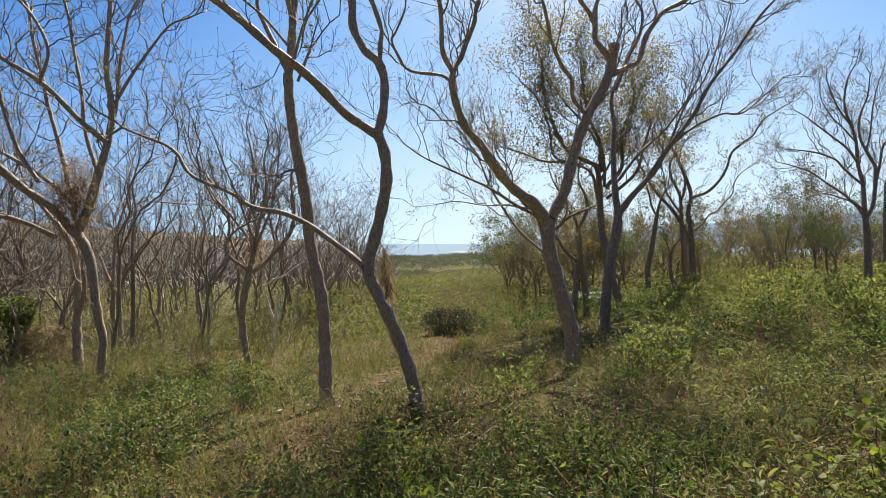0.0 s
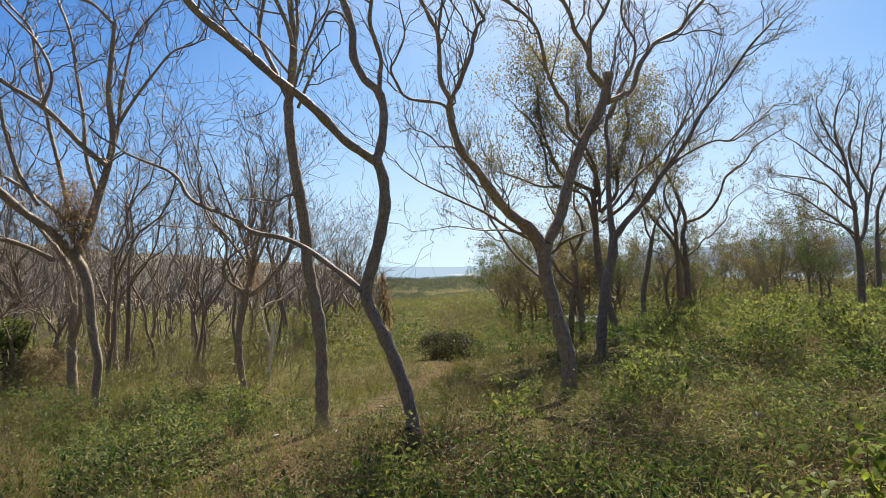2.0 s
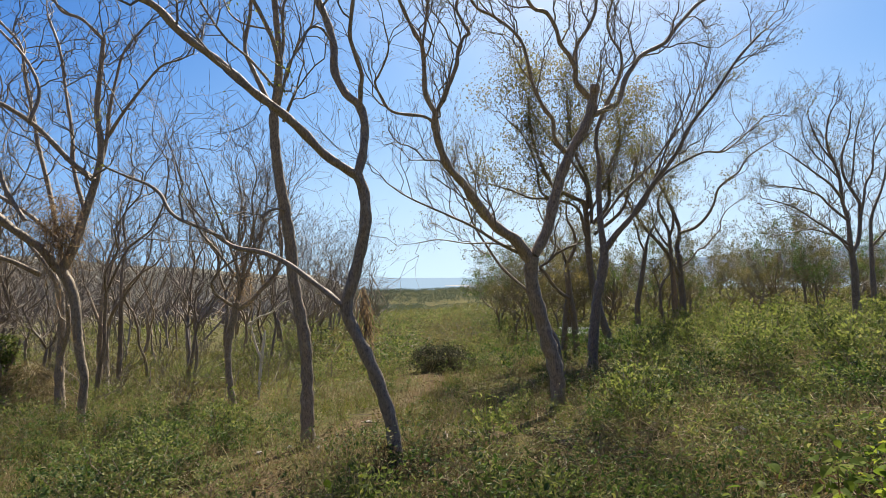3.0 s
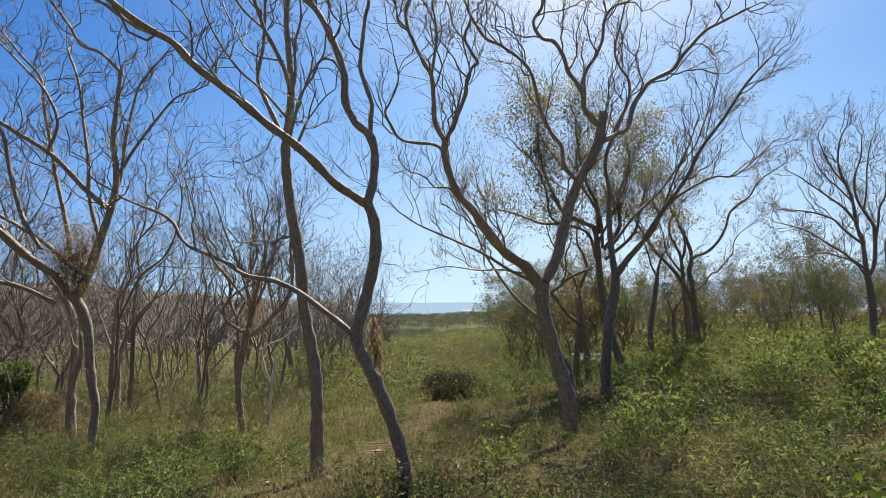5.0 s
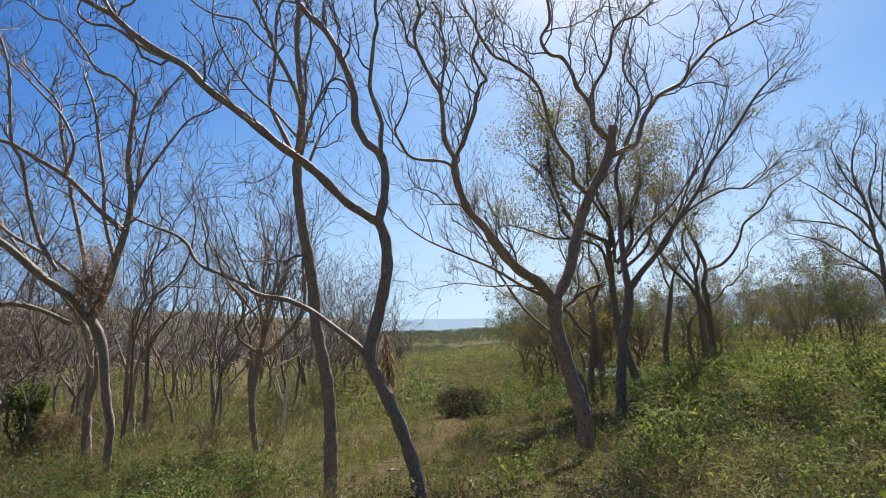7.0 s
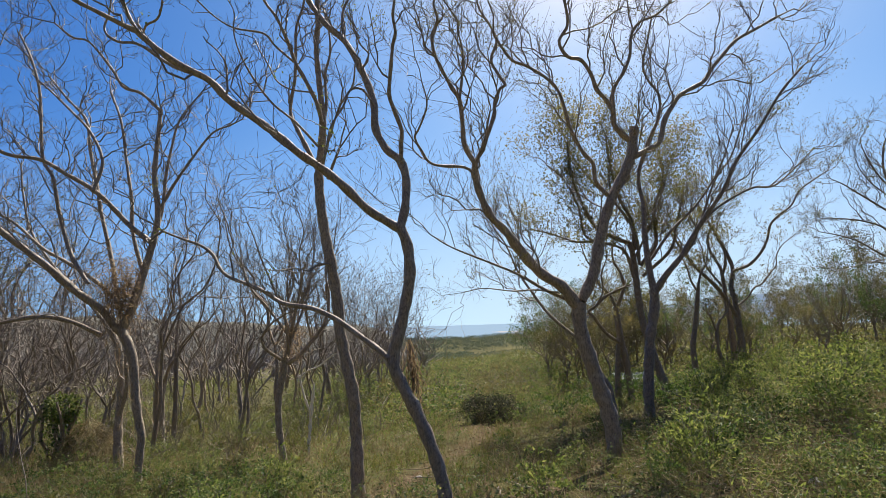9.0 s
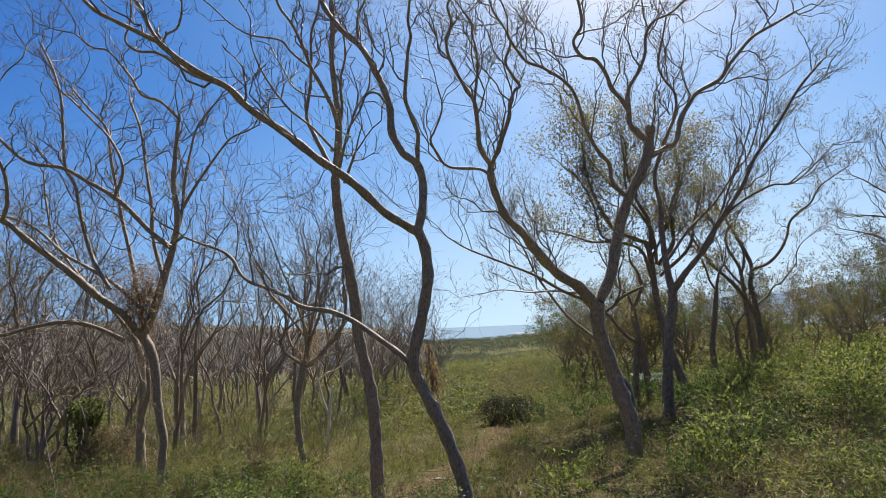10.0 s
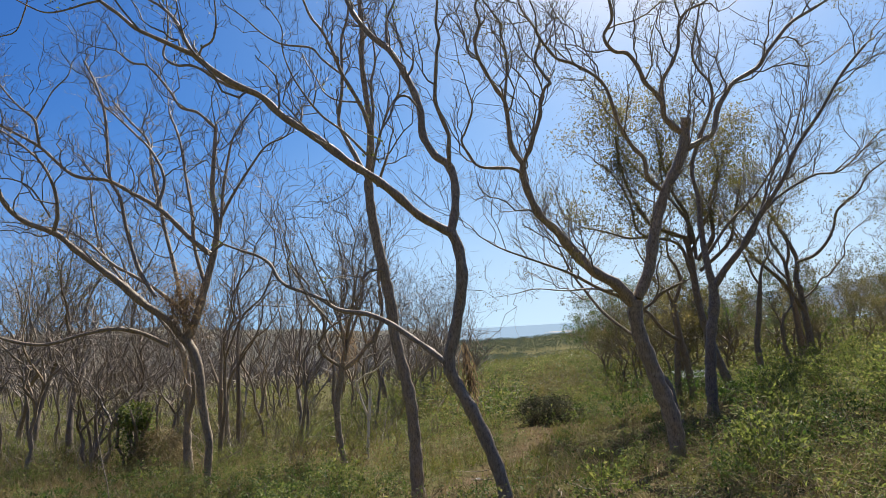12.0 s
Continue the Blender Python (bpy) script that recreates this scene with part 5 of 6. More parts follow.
def plant(things, places, rng, low=0.8, high=1.2, sink=0.03):
    """Sets copies of the given things at the places; the first ones are the things themselves."""
    for i, p in enumerate(places):
        m = pose(p[0], p[1], float(land(p[0], p[1])) - sink, rng.normal() * 3, rng.normal() * 3, rng.uniform(0, 360))
        s = rng.uniform(low, high)
        if i < len(things):
            ob = things[i]
            ob.matrix_basis = m
        else:
            ob = copy_thing(things[int(rng.integers(len(things)))], m)
        ob.scale = (s, s, s * rng.uniform(0.9, 1.12))


wood_rng = np.random.default_rng(40)
BARE_LABELS = ["slender bare tree with crooked grey limbs", "thin leafless tree forking near the ground", "pale leafless tree with upright limbs"]
bare_trees = [bare_tree(50 + i, 6.4, 3 + i % 3, (BARK_PALE, BARK_GREY, BARK_PALE)[i % 3], BARE_LABELS[i % 3], 1 + (i % 4 == 3), 0.46)["ob"] for i in range(6)]
plant(bare_trees, far_spread(wood_rng, 30, lambda p: p[0] < -0.10 * p[1] - 1.6 and p[0] > -1.15 * p[1] - 3 and not (p[1] < 15 and p[0] > -8.5), (-30, -3, 13.0, 25), 1.5), wood_rng, 0.65, 1.15)
bare_far = [bare_tree(60 + i, 6.6, 3 + i % 2, (BARK_PALE, BARK_GREY)[i % 2], BARE_LABELS[i % 3], 1, 1.15)["ob"] for i in range(4)]
plant(bare_far, far_spread(wood_rng, 46, lambda p: p[0] < -0.10 * p[1] - 1.2 and p[0] > -1.1 * p[1] - 3, (-44, -3, 25, 46), 1.6), wood_rng, 0.75, 1.25)
edge_rng = np.random.default_rng(47)
for p in far_spread(edge_rng, 9, lambda p: -0.2 * p[1] - 2 < p[0] < -0.085 * p[1] - 0.9, (-9, -2, 19, 36), 1.5):
    ob = copy_thing(bare_trees[int(edge_rng.integers(6))], pose(p[0], p[1], float(land(p[0], p[1])) - 0.03, 0, 0, edge_rng.uniform(0, 360)))
    ob.scale = (1.05, 1.05, edge_rng.uniform(0.85, 1.1))
for x, y, turn, k in ((-11.2, 14.2, 30, 0), (-12.3, 15.0, 140, 3), (-10.5, 15.8, 250, 2), (-13.2, 16.0, 60, 5), (-11.8, 16.8, 320, 1)):
    ob = copy_thing(bare_trees[k], pose(x, y, float(land(x, y)) - 0.03, 4, 0, turn))
    ob.scale = (1.0, 1.0, 0.6)


# ---- leafy scrub trees ----
def scrub_tree(seed, height, mat, label, leafy=14, size=0.10, low=0.36):
    """A crooked small tree: a short trunk, spreading limbs, leaves in separate clumps above a bare foot."""
    t = tree(label, (0, 0), seed, BARK_DARK, "scrub trees")
    rng = t["rng"]
    t["ob"].location = (0, 0, 0)
    t["at"], t["step"], t["sides"] = np.zeros(3), 0.3, 6
    d, q = np.array([rng.normal() * 0.12, rng.normal() * 0.12, 1.0]), [np.array([0, 0, 0, height * 0.015])]
    for i in range(4):
        d = unit(d + rng.normal(size=3) * 0.16)
        q.append(np.r_[q[-1][:3] + d * height * 0.095, height * (0.015 - 0.0013 * (i + 1))])
    limb(t, "trunk", np.array(q))
    for s in range(5):
        a = s * 1.257 + rng.uniform(-0.4, 0.4)
        d = unit(np.array([math.cos(a) * 0.75, math.sin(a) * 0.75, rng.uniform(0.6, 1.3)]))
        at = q[4 if s < 3 else 3]
        p = [np.r_[at[:3], height * 0.0075]]
        for i in range(7):
            d = unit(d + rng.normal(size=3) * 0.24 + np.array([0, 0, 0.10]))
            p.append(np.r_[p[-1][:3] + d * height * 0.62 / 7, height * 0.0075 * (1 - 0.11 * (i + 1))])
        limb(t, "limb", np.array(p))
    twigs(t, 0.42, height * 0.22, 1, 2, 0.2, 0.08, 3, 0.3, 0.006)
    crown(t, mat, 0.55, int(leafy * 0.8), size * 1.2, 0.12, low=height * low)
    return t


scrub_rng = np.random.default_rng(41)
scrub = [scrub_tree(70 + i, (4.8, 3.6, 5.2, 4.2, 5.6, 3.2)[i], (LEAF_SCRUB, LEAF_SCRUB, LEAF_DEEP)[i % 3], ("olive-leaved scrub tree with thin dark stems", "half-bare scrub tree with brownish leaves", "leafy green scrub tree")[i % 3], (34, 20, 32, 27, 36, 16)[i], 0.092)["ob"] for i in range(6)]
plant(scrub, far_spread(scrub_rng, 108, lambda p: p[0] > 0.065 * p[1] + 0.2 and p[0] > 0.30 * p[1] - 5.2 and not (p[1] < 26 and p[0] > 0.5 * p[1]), (2, 46, 20, 44), 1.15), scrub_rng, 0.54, 0.88)


olive_tree = scrub_tree(79, 7.4, LEAF_DULL, "tall thin tree with olive leaves high up", 13, 0.085, 0.58)["ob"]
plant([olive_tree], [np.array(p) for p in ((-15.0, 17.4), (-17.5, 18.6), (-20.5, 21.0))], scrub_rng, 0.95, 1.05)
for x, y, s, turn, k in ((3.3, 24.0, 0.66, 40, 0), (4.3, 25.5, 0.7, 150, 4), (4.0, 28.0, 0.8, 250, 2), (5.3, 23.0, 0.66, 10, 0), (6.2, 26.0, 0.72, 100, 4), (4.8, 30.0, 0.85, 200, 0), (7.4, 23.4, 0.72, 310, 2), (12.2, 22.2, 0.61, 30, 0), (13.7, 23.2, 0.67, 190, 4), (15.2, 22.4, 0.60, 280, 2), (10.6, 24.6, 0.52, 80, 0), (11.6, 26.4, 0.57, 220, 2), (9.6, 26.0, 0.52, 330, 4), (14.6, 27.0, 0.62, 120, 0), (17.0, 26.0, 0.67, 60, 4), (18.4, 24.4, 0.62, 10, 2), (13.0, 29.5, 0.64, 140, 4), (2.9, 26.5, 0.74, 20, 2), (3.6, 22.4, 0.6, 120, 4), (4.6, 21.6, 0.66, 200, 0), (5.6, 24.8, 0.74, 290, 4), (3.4, 31.0, 0.9, 70, 0), (6.6, 22.0, 0.66, 350, 0), (5.0, 27.4, 0.78, 160, 2), (6.9, 29.0, 0.84, 240, 4), (8.2, 26.8, 0.74, 45, 0)):
    ob = copy_thing(scrub[k], pose(x, y, float(land(x, y)) - 0.03, 0, 0, turn))
    ob.scale = (s, s, s)


# ---- shrubs ----
def shrub_form(seed, wide, tall, count, size, stems=9):
    """Stems and leaves of one shrub, at the origin."""
    rng = np.random.default_rng(seed)
    hs, hl = Heap(), Heap()
    for s in range(stems):
        a, out = rng.uniform(0, 6.28), math.sqrt(rng.random()) * wide * 0.5
        end = np.array([math.cos(a) * out, math.sin(a) * out, tall * rng.uniform(0.6, 1.05) * (1 - 0.45 * (out / (wide * 0.5)) ** 2)])
        k = np.linspace(0, 1, 6)[:, None]
        q = end * np.concatenate([k ** 0.8, k ** 0.8, k], 1) + rng.normal(size=(6, 3)) * 0.03 * (k > 0)
        tube(hs, q, np.linspace(0.008, 0.003, 6), 3)
        n = int(count / stems)
        spray = max(4, n // 16)
        heart = np.stack([np.interp(rng.uniform(0.15, 1.0, spray) ** 0.7, k[:, 0], q[:, c]) for c in range(3)], 1) + rng.normal(size=(spray, 3)) * np.array([0.105, 0.105, 0.075]) * wide
        at = heart[rng.integers(spray, size=n)] + rng.normal(size=(n, 3)) * np.array([0.045, 0.045, 0.022]) * wide
        at[:, 2] = np.abs(at[:, 2]) + 0.02
        out_way = np.stack([at[:, 0], at[:, 1], 0.35 * np.ones(n)], 1)
        leaves(hl, at, unit(out_way) + rng.normal(size=(n, 3)) * 0.7, size * rng.uniform(0.55, 1.35, n), rng, 0.55, 0.22, 0.25)
    return hs, hl


def shrub(seed, wide, tall, mat, label, count, size, stems=9, group="shrubs"):
    ob = tagged(new("shrub"), label, "shrub", group)
    hs, hl = shrub_form(seed, wide, tall, count, size, stems)
    part("stem", hs, BARK_DARK, ob)
    tagged(part("foliage", hl, mat, ob), kind="stuff")
    return ob


def scrubland(name, label, forms, mats, places, rng, low, high):
    """Countless far shrubs joined by leaf colour."""
    heaps = [Heap() for _ in mats]
    for p in places:
        k = int(rng.integers(len(forms)))
        a, s = rng.uniform(0, 6.28), rng.uniform(low, high)
        turn = np.array([[math.cos(a), -math.sin(a), 0], [math.sin(a), math.cos(a), 0], [0, 0, rng.uniform(0.8, 1.2)]])
        v, f = np.concatenate(forms[k].v), np.concatenate(forms[k].f)
        heaps[k % len(mats)].add(v @ turn.T * s + np.array([p[0], p[1], float(land(p[0], p[1])) - 0.03]), f)
    ob = tagged(new(name), label, "scrub", kind="stuff")
    for h, m in zip(heaps, mats):
        if h.v:
            part("foliage", h, m, ob)


shrub_rng = np.random.default_rng(42)
lime_shrubs = [shrub(90 + i, 1.15, 0.92, (LEAF_LIME, LEAF_GREEN, LEAF_LIME)[i % 3], ("low bright green thicket with broad leaves", "leafy green low shrub")[i % 2], 1000, 0.060) for i in range(5)]
plant(lime_shrubs, far_spread(shrub_rng, 92, lambda p: p[0] > 0.30 * p[1] + 0.4 and p[0] < 0.95 * p[1] + 1.0, (2.5, 22, 6.8, 21), 0.85), shrub_rng, 0.55, 1.25)
wood_shrubs_places = far_spread(shrub_rng, 300, lambda p: p[0] < -0.06 * p[1] - 1.0 and p[0] > -1.0 * p[1], (-80, -2, 18, 84), 1.5)
deep_shrubs = [shrub(100 + i, 1.3, 0.9, (LEAF_DEEP, LEAF_GREEN)[i % 2], "dense dark green bush", 800, 0.059) for i in range(3)]
plant(deep_shrubs, far_spread(shrub_rng, 16, lambda p: 0.05 * p[1] < p[0] < 0.36 * p[1] + 0.5, (1, 7, 13.5, 19), 1.0), shrub_rng, 0.75, 1.1)
plant([copy_thing(s, s.matrix_basis) for s in deep_shrubs], far_spread(shrub_rng, 34, lambda p: p[0] > 0.30 * p[1] + 0.4 and p[0] < 0.85 * p[1] + 0.6, (2.8, 17, 6.0, 19), 1.2), shrub_rng, 0.5, 0.9)
plant([copy_thing(s, s.matrix_basis) for s in deep_shrubs], far_spread(shrub_rng, 18, lambda p: p[0] < 0.30 * p[1] and p[0] > -0.9 * p[1] and track(p[0], p[1]) < 0.05, (-9, 3, 4.0, 13), 1.3), shrub_rng, 0.3, 0.65)
thicket_rng = np.random.default_rng(48)
for p in far_spread(thicket_rng, 26, lambda p: -0.95 * p[1] < p[0] < -0.34 * p[1] - 0.4 and track(p[0], p[1]) < 0.05, (-10, -2.4, 5.0, 11), 0.75):
    ob = copy_thing(deep_shrubs[int(thicket_rng.integers(3))], pose(p[0], p[1], float(land(p[0], p[1])) - 0.03, 0, 0, thicket_rng.uniform(0, 360)))
    wide = thicket_rng.uniform(0.45, 0.85)
    ob.scale = (wide, wide, wide * thicket_rng.uniform(0.8, 1.05))
left_shrubs = [shrub(110 + i, 1.1, 0.75, (LEAF_GREEN, LEAF_DULL)[i % 2], ("green leafy bush in dry grass", "olive bush in dry grass")[i % 2], 1000, 0.038) for i in range(4)]
plant(left_shrubs, far_spread(shrub_rng, 95, lambda p: p[0] < -0.17 * p[1] - 0.4 and p[0] > -1.1 * p[1] and track(p[0], p[1]) < 0.1, (-20, -2, 5.2, 25), 0.85), shrub_rng, 0.6, 1.15)
for x, y, s, turn in ((-3.7, 8.8, 0.78, 200), (-3.0, 8.1, 0.7, 330)):
    ob = copy_thing(deep_shrubs[0], pose(x, y, float(land(x, y)) - 0.03, 0, 0, turn))
    ob.scale = (s, s, s)
for x, y, s, turn in ((-3.3, 7.6, 1.25, 20), (-3.9, 8.3, 1.0, 130), (-2.9, 8.6, 0.8, 240), (-0.45, 4.6, 0.62, 75), (-0.1, 4.3, 0.5, 300), (0.75, 6.2, 0.72, 10), (1.0, 4.2, 0.6, 160)):
    ob = copy_thing(left_shrubs[0] if s > 0.9 else lime_shrubs[0], pose(x, y, float(land(x, y)) - 0.03, 0, 0, turn))
    ob.scale = (s, s, s * 1.05)


def dry_bush(x, y, wide, tall, seed):
    """A rounded tangle of dark dead twigs."""
    ob = tagged(new("dry_bush"), "rounded dark tangle of dead twigs", "bush")
    ob.location = (x, y, float(land(x, y)))
    ob.scale = (1.2, 1.0, 0.85)
    rng = np.random.default_rng(seed)
    h, tips = Heap(), []
    for _ in range(60):
        a = rng.uniform(0, 6.28)
        sprig(h, np.array([math.cos(a) * 0.1, math.sin(a) * 0.1, 0]), np.array([math.cos(a), math.sin(a), rng.uniform(0.3, 1.6)]), wide * 0.62, 0.010, 2, rng, tips, 0.0, 0.3, 4, 0.004)
    part("stem", h, BARK_DARK, ob)
    hl = Heap()
    for at, way in tips:
        n = 9
        leaves(hl, at + rng.normal(size=(n, 3)) * 0.09, rng.normal(size=(n, 3)), np.full(n, 0.055), rng, 0.5)
    tagged(part("foliage", hl, LEAF_DARK, ob), kind="stuff")


dry_bush(0.36, 16.4, 1.1, 0.9, 131)
far_forms, slope_forms, tall_forms = [], [], []
for i in range(4):
    far_forms.append(shrub_form(120 + i, 1.9, 1.15, 330, 0.10)[1])
    slope_forms.append(shrub_form(124 + i, 1.7, 1.2, 520, 0.068, 13)[1])
    tall_forms.append(shrub_form(128 + i, 3.0, 3.6, 560, 0.15, 15)[1])
on_slope = lambda p: -0.22 * p[1] - 2 < p[0] < 0.16 * p[1] + 2
scrubland("far_scrub", "olive and green scrub on the open slope", slope_forms, [LEAF_SCRUB, LEAF_DEEP, LEAF_GREEN, LEAF_SCRUB], far_spread(shrub_rng, 210, on_slope, (-13, 12, 17.5, 50), 0.85), shrub_rng, 0.4, 1.6)
scrubland("far_scrub", "olive and green scrub further down the slope", far_forms, [LEAF_DULL, LEAF_DEEP, LEAF_GREEN, LEAF_SCRUB], far_spread(shrub_rng, 330, on_slope, (-26, 20, 50, 115), 1.2), shrub_rng, 0.7, 1.5)
scrubland("far_scrub", "taller dark and green bushes on the open slope", tall_forms, [LEAF_DEEP, LEAF_GREEN, LEAF_DULL, LEAF_SCRUB], far_spread(shrub_rng, 46, lambda p: -0.16 * p[1] - 1 < p[0] < 0.13 * p[1] + 1, (-13, 12, 22, 75), 2.4), shrub_rng, 0.26, 0.55)
scrubland("far_scrub", "green understorey below the bare wood", far_forms, [LEAF_DULL, LEAF_GREEN], wood_shrubs_places, shrub_rng, 0.55, 1.3)
scrubland("far_scrub", "green thicket below the scrub trees", far_forms, [LEAF_GREEN, LEAF_DULL], far_spread(shrub_rng, 70, lambda p: p[0] > 0.28 * p[1] and p[0] < p[1], (4, 50, 19, 50), 1.6), shrub_rng, 0.6, 1.1)


scrubland("far_scrub", "dense brown-green scrub closing the view", tall_forms, [LEAF_SCRUB, LEAF_DULL], far_spread(shrub_rng, 95, lambda p: 0.10 * p[1] < p[0] < 1.0 * p[1], (4, 62, 42, 62), 1.9), shrub_rng, 0.8, 1.2)
scrubland("far_scrub", "brown-green brush between the scrub trees", far_forms, [LEAF_DULL, LEAF_SCRUB, LEAF_GREEN], far_spread(shrub_rng, 90, lambda p: p[0] > 0.075 * p[1] + 0.4 and p[0] > 0.30 * p[1] - 4.6 and p[0] < p[1], (3, 42, 26, 42), 1.4), shrub_rng, 1.0, 1.8)


# ---- undergrowth, grass, litter ----
def clump(x, y, scale, seed):
    """Smooth random patches, 0 to 1."""
    r = np.random.default_rng(seed).uniform(0, 6.28, 8)
    v = np.sin(x * scale + r[0] + 1.3 * np.sin(y * scale * 0.7 + r[1])) + np.sin(y * scale * 1.1 + r[2] + 1.2 * np.sin(x * scale * 0.8 + r[3])) + 0.6 * np.sin((x + y) * scale * 2.1 + r[4]) + 0.6 * np.sin((x - y) * scale * 1.9 + r[5])
    return np.clip(0.5 + v / 3.0, 0, 1)


def scatter(seed, n, box, keep):
    """n random places in a box, each kept with a chance keep(x, y); thinner with distance."""
    rng = np.random.default_rng(seed)
    y = box[2] + (box[3] - box[2]) * rng.random(n) ** 1.9
    x = rng.uniform(box[0], box[1], n) * (y + 2.5)
    ok = rng.random(n) < keep(x, y) * (1 - 0.93 * bare(x, y))
    return np.stack([x[ok], y[ok]], 1)


def weeds(name, label, seed, places, tall, count, size, mat, wide=0.5):
    """Low leafy plants, many together."""
    rng = np.random.default_rng(seed)
    h, hs = Heap(), Heap()
    n = len(places)
    base = on_land(places[:, 0], places[:, 1])
    s = rng.uniform(0.35, 1.0, n) * (0.55 + 0.9 * clump(places[:, 0], places[:, 1], 1.7, seed))
    stems = 4
    lean = rng.normal(size=(n, stems, 3)) * np.array([0.42, 0.42, 0]) + np.array([0, 0, 1.0])
    top = base[:, None] + lean * (tall * s)[:, None, None] * rng.uniform(0.6, 1.1, (n, stems, 1))
    per = max(1, count // stems)
    u = rng.uniform(0.2, 1.0, (n, stems, per, 1)) ** 0.7
    broad = np.interp(places[:, 1], (3.5, 9.0), (1.12, 0.95))
    at = base[:, None, None] * (1 - u) + top[:, :, None] * u + rng.normal(size=(n, stems, per, 3)) * 0.035 * broad[:, None, None, None]
    at = at.reshape(-1, 3)
    size = size * np.repeat(broad * rng.uniform(0.5, 1.15, n), stems * per)
    ways = rng.normal(size=(len(at), 3)) * np.array([1, 1, 0.8]) + np.array([0, 0, 0.2])
    size = size * rng.uniform(0.5, 1.4, len(at))
    kept = rng.random(len(at)) < np.interp(at[:, 1], (4.5, 12.0), (1.0, 0.40))
    at, ways, size = at[kept], ways[kept], (size * np.interp(at[:, 1], (4.5, 12.0), (1.0, 1.35)))[kept]
    close = at[:, 1] < 5.0
    slim = np.repeat(rng.random(n) < 0.5, stems * per)[kept]
    for chosen, whole, narrow in ((close & slim, True, 0.5), (close & ~slim, True, 1.0), (~close, False, 0.9)):
        leaves(h, at[chosen], ways[chosen], size[chosen], rng, wide * narrow, 0.22, 0.15, whole)
    a, b = base, top[:, 0]
    side = unit(np.cross(b - a, rng.normal(size=a.shape))) * 0.003
    third = np.cross(unit(b - a), side)
    ring = np.stack([a + side, a - side * 0.5 + third * 0.87, a - side * 0.5 - third * 0.87, b], 1)
    k = np.arange(len(a))[:, None] * 4
    hs.add(ring.reshape(-1, 3), np.concatenate([k + np.array([[0, 1, 3]]), k + np.array([[1, 2, 3]]), k + np.array([[2, 0, 3]])]))
    ob = tagged(new(name), label, "undergrowth", kind="stuff")
    part("foliage", h, mat, ob)
    part("stem", hs, STRAW, ob)


right_side = lambda x, y: np.clip((x - 0.02 * y) / (0.35 * y + 0.5), 0, 1)
WIDE = (-1.0, 1.0, 2.2, 25.0)
beyond = lambda y, a, c: np.clip((y - a) / (c - a), 0, 1)
weeds("undergrowth", "broad-leaved bright green weeds in sun", 201, scatter(301, 8000, WIDE, lambda x, y: (0.05 + 0.95 * right_side(x, y)) * (0.10 + 0.90 * beyond(y, 5.0, 8.0)) * clump(x, y, 1.3, 5) ** 1.3 * (0.1 + 1.1 * clump(x, y, 3.3, 15))), 0.62, 32, 0.048, LEAF_LIME, 0.6)
weeds("undergrowth", "mixed dull green weeds among dry grass", 202, scatter(302, 10500, WIDE, lambda x, y: clump(x, y, 1.0, 6) ** 1.2 * (0.05 + 1.1 * clump(x, y, 3.2, 16) ** 1.3)), 0.55, 36, 0.042, LEAF_GREEN, 0.55)
weeds("undergrowth", "low dark green plants in the foreground", 206, scatter(306, 3800, (-1.0, 1.0, 2.2, 10.0), lambda x, y: clump(x, y, 1.5, 12) ** 1.5), 0.46, 40, 0.040, LEAF_DEEP, 0.55)
weeds("undergrowth", "fine-leaved fresh green herbs in the foreground", 210, scatter(310, 4600, (-1.0, 1.0, 2.2, 9.0), lambda x, y: clump(x, y, 1.7, 14) ** 1.3), 0.40, 56, 0.030, LEAF_GREEN, 0.36)
weeds("undergrowth", "small olive herbs with browning leaves", 203, scatter(303, 7500, WIDE, lambda x, y: clump(x, y, 1.6, 7) ** 1.4 * (0.2 + 0.8 * clump(x, y, 4.1, 17))), 0.36, 24, 0.031, LEAF_DULL, 0.45)
weeds("undergrowth", "dry brown stalks with curled dead leaves", 204, scatter(304, 10000, WIDE, lambda x, y: clump(x, y, 1.2, 8) ** 1.3), 0.56, 16, 0.028, LEAF_DRY, 0.4)
weeds("undergrowth", "green plants on the floor of the bare wood", 205, scatter(305, 5000, (-1.0, 0.1, 12.0, 42.0), lambda x, y: 0.15 + 0.85 * clump(x, y, 0.6, 11) ** 1.2), 0.85, 36, 0.042, LEAF_GREEN, 0.55)

near_rng = np.random.default_rng(308)
round_feet = np.stack([near_rng.uniform(-8, 8, 900), near_rng.uniform(-7, 2.3, 900)], 1)
weeds("undergrowth", "low green weeds in the trodden clearing", 208, round_feet, 0.28, 24, 0.04, LEAF_GREEN, 0.5)


